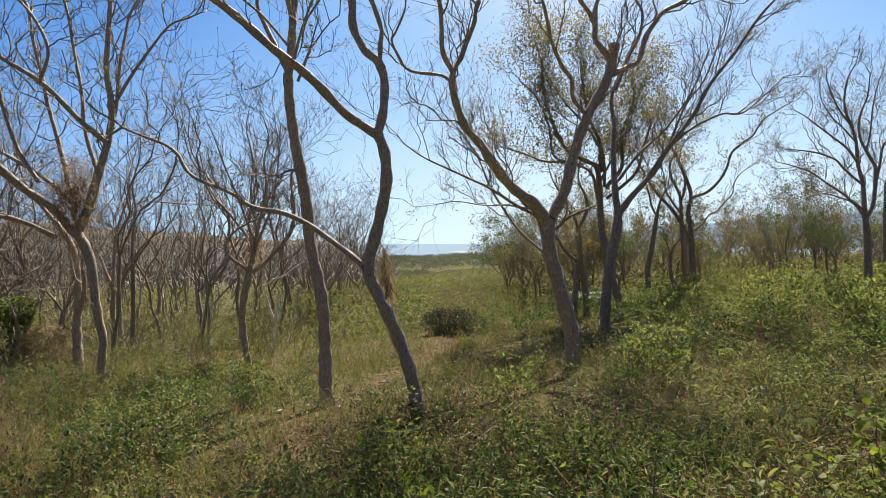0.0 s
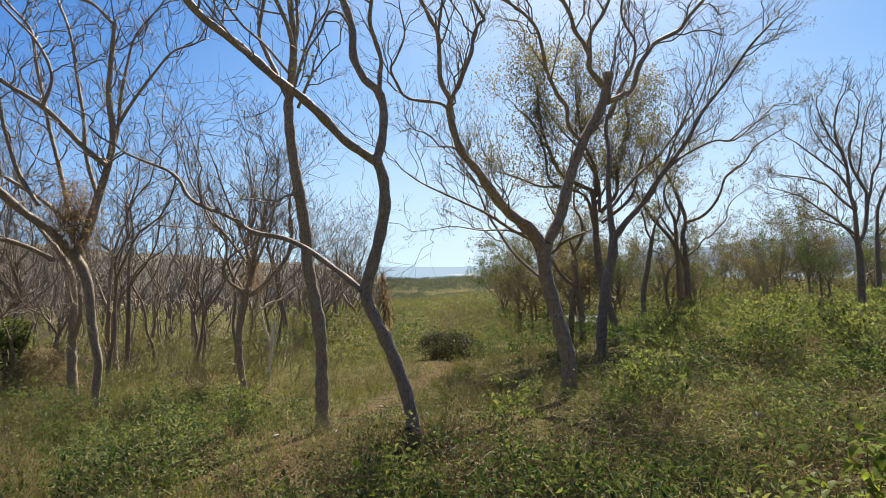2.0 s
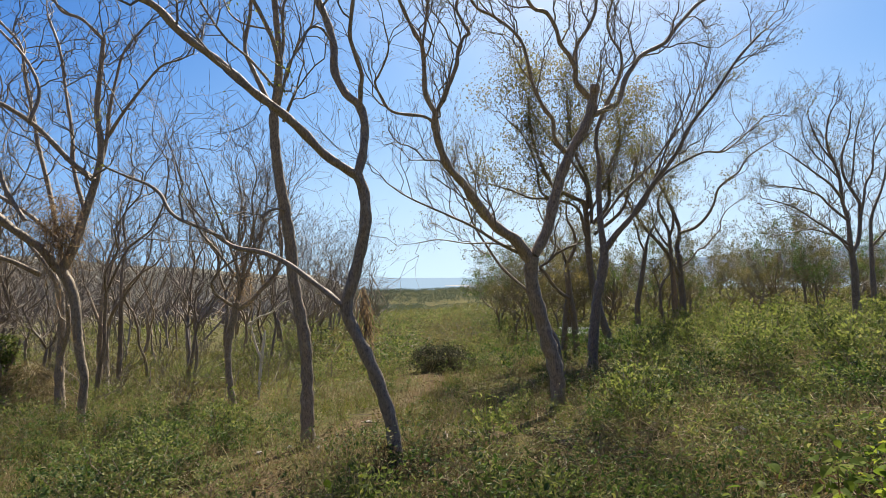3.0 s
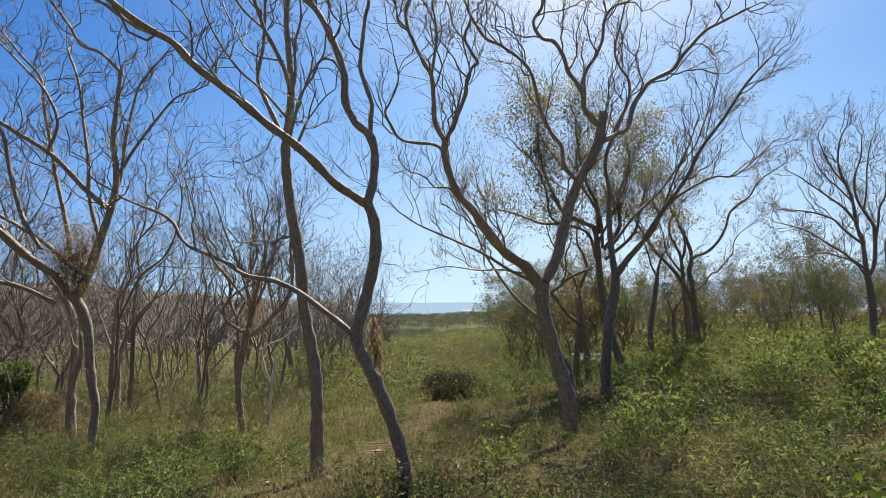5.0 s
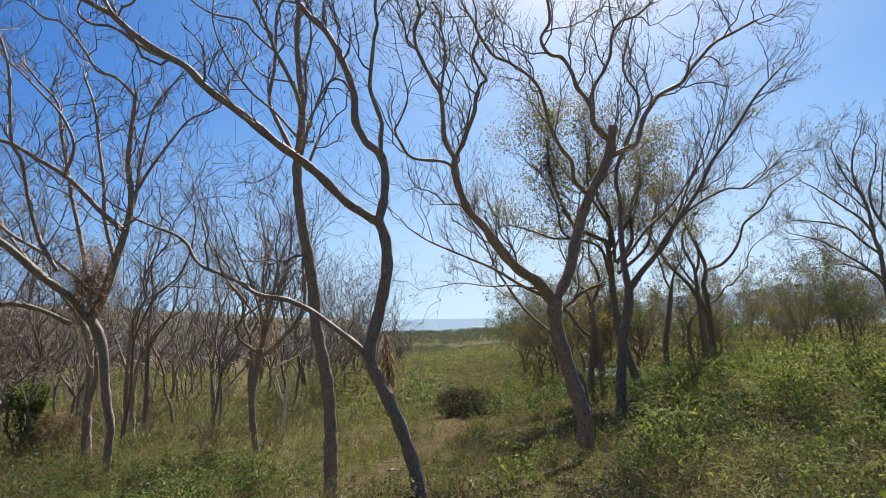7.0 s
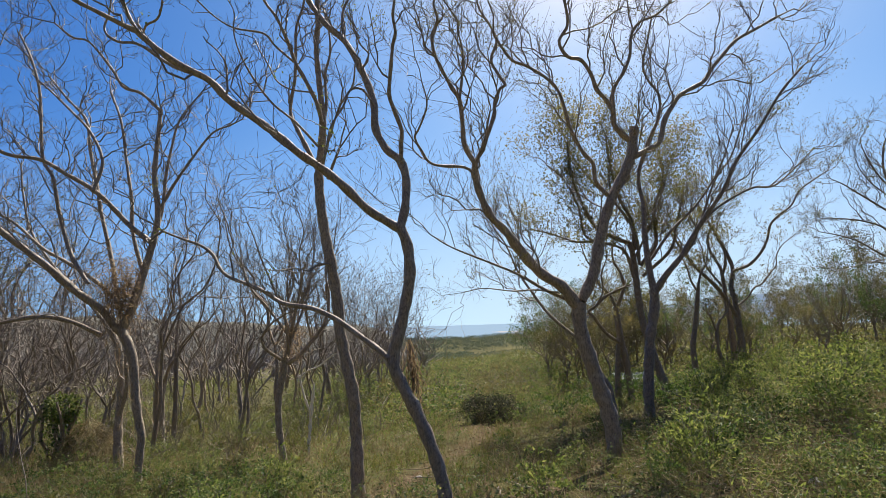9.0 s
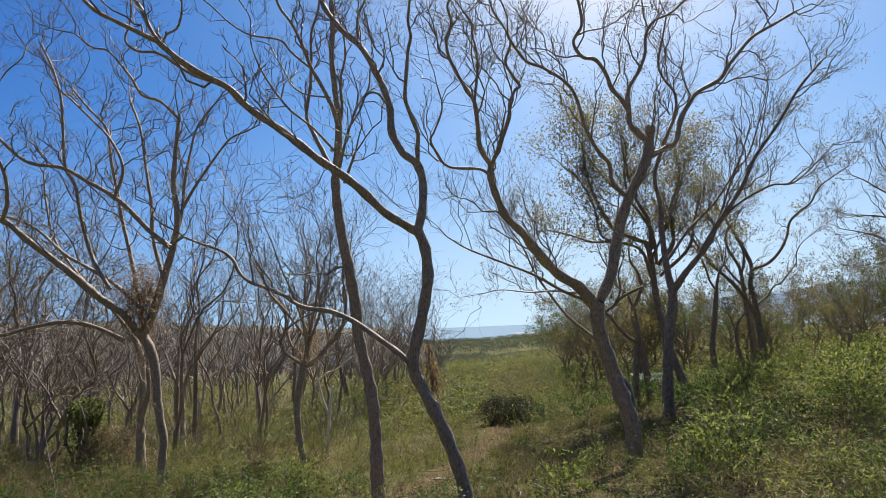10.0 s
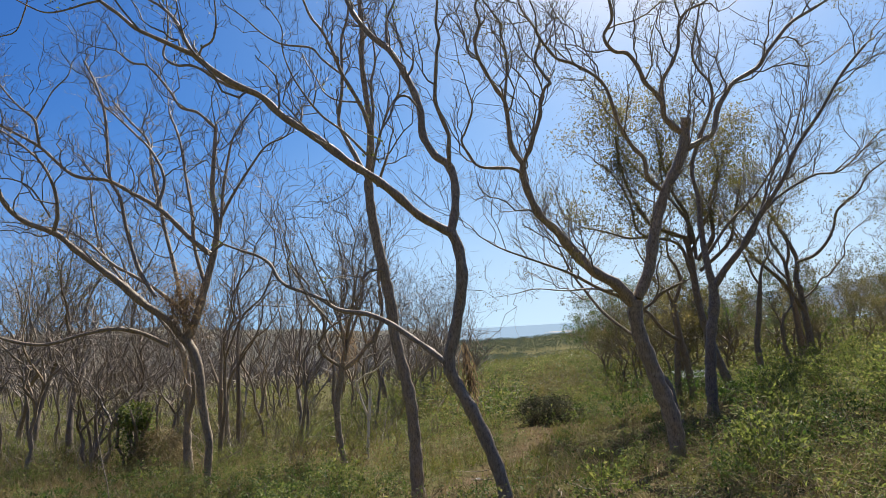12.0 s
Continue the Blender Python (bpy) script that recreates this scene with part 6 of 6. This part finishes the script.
def dead_stalks(seed, n, box, label, flat=0.35, up=0.45, thick=1.0):
    """Thin bleached stalks leaning every way among the weeds."""
    rng = np.random.default_rng(seed)
    c = scatter(seed, n, box, lambda x, y: 0.25 + 0.75 * clump(x, y, 1.4, 21))
    a = on_land(c[:, 0], c[:, 1], 0.0) + np.array([0, 0, 1.0]) * rng.uniform(0, 0.15, (len(c), 1))
    w = unit(rng.normal(size=(len(c), 3)) * np.array([1, 1, flat]) + np.array([0, 0, up]))
    e = a + w * rng.uniform(0.10, 0.46, (len(c), 1))
    mid = (a + e) / 2 + rng.normal(size=a.shape) * 0.05
    s = unit(np.cross(w, rng.normal(size=a.shape))) * thick * rng.uniform(0.0014, 0.0034, (len(c), 1))
    t = np.cross(w, s)
    ring = [p + d for p in (a, mid, e) for d in (s, -s * 0.5 + t * 0.87, -s * 0.5 - t * 0.87)]
    v = np.stack(ring, 1).reshape(-1, 3)
    k = np.arange(len(c))[:, None] * 9
    h = Heap()
    h.add(v, np.concatenate([k + np.array([[r * 3 + i, r * 3 + (i + 1) % 3, r * 3 + 3 + (i + 1) % 3, r * 3 + 3 + i]]) for r in range(2) for i in range(3)]))
    tagged(part("dead_stalk", h, STRAW), label, "dry stalks", kind="stuff")


dead_stalks(207, 12000, (-1.0, 1.0, 2.4, 16.0), "bleached dead stalks leaning among weeds")
dead_stalks(209, 9000, (0.0, 0.75, 2.8, 12.0), "tangle of fine fallen twigs and dry stems", 0.2, 0.16, 1.1)


def grass(name, label, seed, n, keep, tall, mat, wide=0.005, box=(-1.0, 1.0, 2.2, 34.0)):
    rng = np.random.default_rng(seed)
    c = scatter(seed + 7, n, box, keep)
    k = 12
    p = np.repeat(c, k, 0) + rng.normal(size=(len(c) * k, 2)) * 0.06
    h = Heap()
    blades(h, on_land(p[:, 0], p[:, 1], -0.01), rng.normal(size=(len(p), 3)) * 0.38 + np.array([0, 0, 1.0]), tall * rng.uniform(0.4, 1.3, len(p)), wide * (0.7 + p[:, 1] * 0.05), rng)
    ob = part(name, h, mat)
    tagged(ob, label, "grass", kind="stuff")


grass("grass", "tufts of pale dry grass", 211, 12500, lambda x, y: (0.08 + 0.92 * clump(x, y, 0.7, 9) ** 1.5) * (1.0 - 0.6 * right_side(x, y)), 0.30, STRAW)
grass("grass", "green grass tufts between the shrubs", 212, 14000, lambda x, y: (0.06 + 0.94 * clump(x, y, 0.8, 10) ** 1.3) * (1.1 - 0.8 * right_side(x, y)), 0.27, GRASS)


grass("grass", "pale collapsed dry grass at the edge of the wood", 214, 2600, lambda x, y: 0.15 + 0.85 * clump(x, y, 1.1, 19), 0.42, STRAW, 0.006, (-0.98, -0.52, 6.5, 17.0))


def litter(seed, n):
    rng = np.random.default_rng(seed)
    y = 2.0 + 16 * rng.random(n) ** 1.5
    x = rng.uniform(-1, 1, n) * (y + 2.5)
    h = Heap()
    leaves(h, on_land(x, y, 0.02), rng.normal(size=(n, 3)) * np.array([1, 1, 0.25]), rng.uniform(0.03, 0.075, n), rng, 0.5, 0.3)
    tagged(part("leaf_litter", h, LEAF_DRY), "scattered dead brown leaves on the earth", "leaf litter", kind="stuff")


grass("grass", "short dry grass in the trodden clearing", 213, 2500, lambda x, y: 0.6 + 0 * x, 0.22, STRAW, 0.005, (-1.0, 1.0, -1.8, 2.3))


litter(221, 26000)


def stick(seed, x, y, length, thick, turn, mat, label="fallen dry stick on the ground"):
    rng = np.random.default_rng(seed)
    h = Heap()
    k = np.linspace(-0.5, 0.5, 7)
    px, py = k * length * math.cos(turn), k * length * math.sin(turn)
    q = np.stack([px + rng.normal(size=7) * 0.02, py + rng.normal(size=7) * 0.02, land(x + px, y + py) - land(x, y) + 0.02 + np.abs(rng.normal(size=7)) * 0.015], 1)
    tube(h, q, np.linspace(thick, thick * 0.5, 7), 6)
    ob = part("stick", h, mat, smooth=True)
    ob.location = (x, y, float(land(x, y)))
    tagged(ob, label, "stick", "fallen sticks")


stick_rng = np.random.default_rng(231)
for i in range(70):
    y = 2.6 + 9 * stick_rng.random() ** 1.3
    stick(240 + i, stick_rng.uniform(-0.8, 0.8) * (y + 1), y, stick_rng.uniform(0.3, 1.1), stick_rng.uniform(0.005, 0.013), stick_rng.uniform(0, 6.28), (BARK_PALE, BARK_GREY)[i % 2])


# ---- far woods on the plain ----
def dry_brush(seed, n, label, near, far, left, right, low, high):
    """Leafless twiggy brush on the floor of the bare wood."""
    rng = np.random.default_rng(seed)
    h = Heap()
    for _ in range(n):
        y = rng.uniform(near, far)
        x = (left + rng.random() * (right - left)) * y - 0.8
        base = np.array([x, y, float(land(x, y)) - 0.03])
        tall = rng.uniform(low, high)
        for s in range(7):
            d = unit(np.array([rng.normal() * 0.5, rng.normal() * 0.5, 1.0]))
            q = [base + rng.normal(size=3) * np.array([0.1, 0.1, 0])]
            for k in range(4):
                q.append(q[-1] + unit(d + rng.normal(size=3) * 0.35) * tall / 4)
            tube(h, q, np.linspace(0.011, 0.005, 5), 3)
    tagged(part("dry_brush", h, TWIG_BARK), label, "brush", kind="stuff")


dry_brush(254, 300, "leafless twiggy brush below the bare trees", 13, 42, -1.07, -0.12, 0.5, 2.1)
dry_brush(256, 90, "leafless twiggy brush on the open slope", 22, 60, -0.12, 0.16, 0.5, 1.5)


def far_thicket(seed, n):
    """Distant leafless trees, a mesh of thin crooked stems."""
    rng = np.random.default_rng(seed)
    h = Heap()
    for _ in range(n):
        y = rng.uniform(40, 130)
        x = -rng.uniform(0.10, 1.05) * y
        tall = rng.uniform(4.0, 7.0)
        for s in range(11):
            d = unit(np.array([rng.normal() * 0.35, rng.normal() * 0.35, 1.0]))
            q = [np.array([x, y, float(land(x, y))]) + (0 if s == 0 else 1) * np.array([0, 0, tall * rng.uniform(0.1, 0.4)])]
            for k in range(4):
                d = unit(d + rng.normal(size=3) * 0.28)
                q.append(q[-1] + d * tall * (0.2 if s else 0.22))
            tube(h, q, np.linspace(0.085 if s == 0 else 0.045, 0.015, 5), 3)
    tagged(part("far_thicket", h, BARK_PALE), "distant leafless wood of grey-brown stems", "woodland", kind="stuff")


far_thicket(255, 230)


def far_woods(name, label, seed, n, near, far, low, high, mat, small=(0.10, 0.24), many=60):
    """Rounded far crowns, each a cloud of leaf clumps."""
    rng = np.random.default_rng(seed)
    h = Heap()
    y = near + (far - near) * rng.random(n) ** 0.75
    x = rng.uniform(-0.30, 0.26, n) * y
    for a, b in zip(x, y):
        s = rng.uniform(low, high)
        if 225 < b < 345 and -0.03 * b < a < 0.105 * b and rng.random() < 0.88:      # open ground before the field
            continue
        k = many
        d = unit(rng.normal(size=(k, 3)) * np.array([1, 1, 0.7]) + np.array([0, 0, 0.35]))
        at = np.array([a, b, float(land(a, b)) + s * 0.55]) + d * np.array([1.4, 1.4, 0.7]) * s * rng.uniform(0.5, 1.05, (k, 1))
        leaves(h, at, rng.normal(size=(k, 3)), s * rng.uniform(*small, k), rng, 0.8, 0.3)
    tagged(part(name, h, mat), label, "woodland", kind="stuff")


def far_field():
    """A dry field on the plain before the woods."""
    h = Heap()
    xs, ys = np.linspace(-12, 42, 37), np.linspace(340, 378, 9)
    gx, gy = np.meshgrid(xs, ys)
    k = (np.arange(8)[:, None] * 37 + np.arange(36)[None]).ravel()
    h.add(np.stack([gx, gy + 7 * np.sin(gx / 17), land(gx, gy) + 0.25], -1).reshape(-1, 3), np.stack([k, k + 1, k + 38, k + 37], -1))
    m, n, l, b = material("dry_field")
    at = n.new("ShaderNodeTexCoord").outputs["Object"]
    l.new(ramp(n, l, noise_value(n, l, 0.06, 5, 0.65, at), [(0.35, (0.07, 0.075, 0.035)), (0.55, (0.13, 0.115, 0.06)), (0.75, (0.18, 0.15, 0.085))]), b.inputs["Base Color"])
    b.inputs["Roughness"].default_value = 1.0
    b.inputs["Specular IOR Level"].default_value = 0.0
    tagged(part("field", h, m), "dry tan field on the coastal plain", "field", kind="structure")


far_field()
far_woods("far_wood", "distant green woodland on the coastal plain, paled by haze", 260, 3000, 385, 835, 1.3, 3.2, LEAF_HAZED, (0.20, 0.40), 26)
far_woods("far_wood", "green woodland round the field, greyed by haze", 263, 1100, 215, 345, 1.2, 2.6, LEAF_HAZED, (0.17, 0.36), 26)
far_woods("far_wood", "scattered olive trees on the valley floor", 261, 1700, 105, 338, 0.7, 2.0, LEAF_DULL, small=(0.13, 0.29), many=24)
far_woods("far_wood", "scattered green bushes on the valley floor", 262, 1700, 90, 338, 0.6, 1.7, LEAF_GREEN, small=(0.13, 0.29), many=24)


# ---- single things on the ground ----
def vine_stump(x, y, tall, seed):
    """A dead stem under a cap of green creeper, with dry creeper trailing beside it."""
    ob = tagged(new("vine_stump"), "dark dead stump capped with green creeper", "stump")
    ob.location = (x, y, float(land(x, y)))
    rng = np.random.default_rng(seed)
    h = Heap()
    for k in range(9):
        a = k * 0.7
        r = 0.18 * rng.random()
        q = [np.array([math.cos(a) * r, math.sin(a) * r, -0.05])]
        for i in range(6):
            q.append(q[-1] + np.array([rng.normal() * 0.05 + math.cos(a) * 0.03, rng.normal() * 0.05 + math.sin(a) * 0.03, tall / 6]))
        tube(h, q, np.linspace(0.055, 0.02, 7), 6)
    part("stump", h, BARK_DARK, ob)
    h = Heap()
    n = 1100
    d = unit(rng.normal(size=(n, 3)))
    at = np.array([0, 0, tall * 0.86]) + d * np.array([0.36, 0.36, 0.30]) * rng.uniform(0.6, 1.1, (n, 1))
    leaves(h, at, d + rng.normal(size=(n, 3)) * 0.6, rng.uniform(0.05, 0.10, n), rng, 0.6, 0.2, 0.3)
    tagged(part("creeper", h, LEAF_GREEN, ob, "green creeper leaves"), kind="stuff")
    h = Heap()
    n = 900
    at = np.stack([rng.normal(size=n) * 0.26, rng.normal(size=n) * 0.26, rng.uniform(0.2, 0.85, n) * tall], 1)
    leaves(h, at, rng.normal(size=(n, 3)), rng.uniform(0.05, 0.09, n), rng, 0.5, 0.2, 0.6)
    tagged(part("dead_creeper", h, LEAF_DEEP, ob, "dark withering creeper"), kind="stuff")


vine_stump(-9.45, 13.0, 1.7, 401)


def straw_mound(x, y, wide, tall, seed):
    """A heap of collapsed dry creeper and grass."""
    rng = np.random.default_rng(seed)
    n = 5200
    a, r = rng.uniform(0, 6.28, n), np.sqrt(rng.random(n))
    at = np.stack([np.cos(a) * r * wide, np.sin(a) * r * wide * 0.8, tall * (1 - r ** 1.5) * rng.uniform(0.75, 1.0, n)], 1)
    out = np.stack([np.cos(a), np.sin(a), -0.5 + 0 * a], 1)
    h = Heap()
    blades(h, at, out + rng.normal(size=(n, 3)) * 0.5, rng.uniform(0.12, 0.35, n), np.full(n, 0.008), rng)
    ob = part("straw_mound", h, STRAW)
    ob.location = (x, y, float(land(x, y)))
    tagged(ob, "mound of collapsed dry grass and creeper", "straw mound")


straw_mound(-8.85, 13.1, 0.95, 1.3, 402)


def dead_sapling():
    """A pale barkless stem with a broken top and a thin side branch."""
    ob = tagged(new("dead_sapling"), "pale barkless dead sapling with a broken top", "dead tree", "trees of the grove")
    x, y = -3.93, 13.5
    base = np.array([x, y, float(land(x, y))])
    ob.location = base
    rng = np.random.default_rng(403)
    for name, rows in (("trunk", [(-3.93, 13.5, -1.5, 0.040), (-3.92, 13.5, -1.12, 0.038), (-3.88, 13.5, -0.56, 0.034), (-3.85, 13.5, -0.19, 0.038), (-3.81, 13.5, 0.14, 0.034), (-3.78, 13.5, 0.42, 0.016)]), ("limb", [(-3.86, 13.5, -0.26, 0.032), (-3.97, 13.46, 0.07, 0.028), (-4.05, 13.43, 0.38, 0.024), (-4.08, 13.40, 0.63, 0.020)]), ("limb", [(-4.07, 13.40, 0.58, 0.022), (-3.88, 13.40, 0.73, 0.020), (-3.65, 13.40, 0.81, 0.018), (-3.49, 13.40, 0.93, 0.016), (-3.29, 13.40, 1.08, 0.014)])):
        p = spline(np.array(rows), 0.08)
        h = Heap()
        tube(h, p[:, :3] - base, p[:, 3], 8, rng, 0.15)
        part(name, h, PALE_WOOD, ob, smooth=True)


SHOOT = [(-4.56, 6.00, -0.06, 0.0055), (-4.65, 6.04, 0.10, 0.0050), (-4.78, 6.11, 0.40, 0.0045), (-4.89, 6.17, 0.66, 0.0040), (-4.97, 6.23, 0.90, 0.0030), (-5.00, 6.27, 1.11, 0.0030), (-4.99, 6.30, 1.23, 0.0025)]


def pale_shoot():
    """A thin pale shoot bending up out of the weeds."""
    rows = np.array(SHOOT)
    x, y = rows[0, :2]
    base = np.array([x, y, float(land(x, y))])
    rows[0, 2] = base[2] - 0.03
    p = spline(rows, 0.06)
    h = Heap()
    tube(h, p[:, :3] - base, p[:, 3], 8)
    ob = part("sapling", h, TWIG_BARK, smooth=True)
    ob.location = base
    tagged(ob, "thin pale leafless shoot rising from the weeds", "sapling")


PALE_WOOD = bark_material("bleached_wood", (0.45, 0.41, 0.34), (0.68, 0.63, 0.54), (0.80, 0.76, 0.67), (0.72, 0.68, 0.6))
dead_sapling()
pale_shoot()


def stone(x, y, size, seed, mat, label):
    rng = np.random.default_rng(seed)
    bm = bmesh.new()
    bmesh.ops.create_icosphere(bm, subdivisions=2, radius=size)
    squash = Vector((1.0, rng.uniform(0.6, 0.9), rng.uniform(0.4, 0.6)))
    for v in bm.verts:
        v.co = Vector((v.co.x * squash.x, v.co.y * squash.y, v.co.z * squash.z)) * (1 + 0.35 * noise.noise(v.co * 4 / size * 0.25 + Vector((seed, 0, 0))))
    me = bpy.data.meshes.new("stone")
    bm.to_mesh(me)
    bm.free()
    me.materials.append(mat)
    ob = new("stone", me)
    ob.location = (x, y, float(land(x, y)) + size * 0.25)
    ob.rotation_euler = (0, 0, rng.uniform(0, 6))
    tagged(ob, label, "stone", "pale stones")


def stone_material():
    m, n, l, b = material("pale_stone")
    at = n.new("ShaderNodeTexCoord").outputs["Object"]
    v = noise_value(n, l, 25, 6, 0.7, at)
    l.new(ramp(n, l, v, [(0.3, (0.24, 0.22, 0.18)), (0.7, (0.48, 0.45, 0.40))]), b.inputs["Base Color"])
    b.inputs["Roughness"].default_value = 0.9
    bump(n, l, v, b, 0.6, 0.01)
    return m


PALE_STONE = stone_material()
stone(3.49, 6.45, 0.10, 11, PALE_STONE, "pale stone among green weeds")
for i, (x, y, s) in enumerate(((-2.23, 8.0, 0.045), (-1.95, 8.5, 0.04), (0.68, 4.1, 0.06), (-1.5, 8.35, 0.05), (-0.95, 9.6, 0.045), (0.1, 7.4, 0.03), (3.9, 4.6, 0.04))):
    stone(x, y, s, 20 + i, PALE_STONE, "small pale stone on the earth")
for i, (x, y, ln, th, turn) in enumerate(((0.0, 6.35, 0.36, 0.018, 0.25), (1.4, 4.4, 0.75, 0.016, -0.2), (4.6, 7.6, 1.1, 0.022, 0.1), (-3.0, 5.7, 0.45, 0.016, 0.3), (2.6, 7.0, 0.8, 0.014, 2.4), (1.9, 7.9, 0.9, 0.012, 0.9), (2.2, 8.1, 0.8, 0.012, 0.6))):
    stick(420 + i, x, y, ln, th, turn, BARK_PALE, "bleached fallen branch among weeds")


def broad_plant(x, y, tall, count, size, mat, seed, lean=(0.0, 0.0)):
    """A plant with large, rounded, veined leaves on bending stems."""
    ob = tagged(new("broad_leaved_plant"), "climbing plant with large rounded green leaves", "plant", "large-leaved plants")
    ob.location = (x, y, float(land(x, y)))
    rng = np.random.default_rng(seed)
    hs, hl = Heap(), Heap()
    for s in range(7):
        d = unit(np.array([rng.normal() * 0.45 + lean[0], rng.normal() * 0.45 + lean[1], 1.0]))
        q = [np.zeros(3)]
        for i in range(6):
            d = unit(d + rng.normal(size=3) * 0.18 + np.array([0, 0, -0.05]))
            q.append(q[-1] + d * tall * rng.uniform(0.13, 0.2))
        tube(hs, q, np.linspace(0.006, 0.003, 7), 5)
        for i in range(count // 7):
            at = q[int(rng.integers(1, 7))] + rng.normal(size=3) * 0.07
            ln = size * rng.uniform(0.6, 1.25)
            w = unit(np.array([rng.normal(), rng.normal(), rng.normal() * 0.3 - 0.1]))
            sd = unit(np.cross(w, np.array([0, 0, 1.0]) + rng.normal(size=3) * 0.4))
            up = np.cross(sd, w)
            rows = []
            for u, wd in ((0.0, 0.06), (0.22, 0.36), (0.5, 0.42), (0.8, 0.22), (1.0, 0.01)):
                mid = at + w * ln * u - up * ln * 0.25 * u * u
                rows += [mid - sd * ln * wd + up * ln * wd * 0.3, mid, mid + sd * ln * wd + up * ln * wd * 0.3]
            f = [[r * 3 + c, r * 3 + c + 1, r * 3 + c + 4, r * 3 + c + 3] for r in range(4) for c in range(2)]
            hl.add(np.array(rows), np.array(f))
    part("stem", hs, STRAW, ob)
    tagged(part("foliage", hl, mat, ob), kind="stuff")


for i, (x, y, tall, n, s, mat) in enumerate(((2.55, 3.35, 0.72, 330, 0.070, LEAF_BROAD), (3.1, 3.6, 0.8, 230, 0.066, LEAF_BROAD), (2.85, 3.1, 0.62, 240, 0.066, LEAF_BROAD), (1.75, 3.2, 0.40, 90, 0.055, LEAF_GREEN), (1.45, 3.45, 0.38, 80, 0.05, LEAF_DEEP), (2.1, 2.9, 0.42, 90, 0.055, LEAF_GREEN), (-0.28, 3.95, 0.42, 46, 0.085, LEAF_BROAD), (-0.55, 4.25, 0.5, 56, 0.06, LEAF_BROAD), (-0.3, 4.75, 0.55, 130, 0.055, LEAF_BROAD), (-1.1, 3.9, 0.3, 30, 0.06, LEAF_GREEN), (-3.6, 4.3, 0.35, 36, 0.06, LEAF_LIME), (0.35, 3.8, 0.3, 30, 0.06, LEAF_DEEP))):
    broad_plant(x, y, tall, n, s, mat, 430 + i)


def shelter(x, y):
    """A low sheet-metal roof on four posts, half hidden by scrub."""
    ob = tagged(new("shelter"), "pale sheet-metal roof half hidden by scrub", "shelter")
    ob.location = (x, y, float(land(x, y)))
    m, n, l, b = material("pale_sheet_metal")
    at = n.new("ShaderNodeTexCoord").outputs["Object"]
    l.new(ramp(n, l, noise_value(n, l, 6, 4, 0.6, at), [(0.3, (0.13, 0.14, 0.14)), (0.7, (0.24, 0.25, 0.25))]), b.inputs["Base Color"])
    b.inputs["Roughness"].default_value, b.inputs["Specular IOR Level"].default_value = 0.9, 0.1
    h = Heap()
    k = 24
    u = np.linspace(-0.55, 0.55, k)
    wave = 0.025 * (np.arange(k) % 2)
    v = np.concatenate([np.stack([u, 0 * u - 0.5, 0.48 + wave], 1), np.stack([u, 0 * u + 0.5, 0.6 + wave], 1)])
    v = np.concatenate([v, v - np.array([0, 0, 0.012])])
    i = np.arange(k - 1)
    h.add(v, np.concatenate([np.stack([i, i + 1, i + 1 + k, i + k], 1), np.stack([i + 2 * k, i + 3 * k, i + 1 + 3 * k, i + 1 + 2 * k], 1), np.stack([i, i + 2 * k, i + 1 + 2 * k, i + 1], 1)]))
    part("roof", h, m, ob)
    for px, py, pz in ((-0.5, -0.45, 0.48), (0.5, -0.45, 0.48), (-0.5, 0.45, 0.58), (0.5, 0.45, 0.58)):
        h = Heap()
        tube(h, [(px, py, -0.1), (px, py, pz)], [0.04, 0.04], 8)
        part("post", h, BARK_GREY, ob)


shelter(4.85, 19.6)
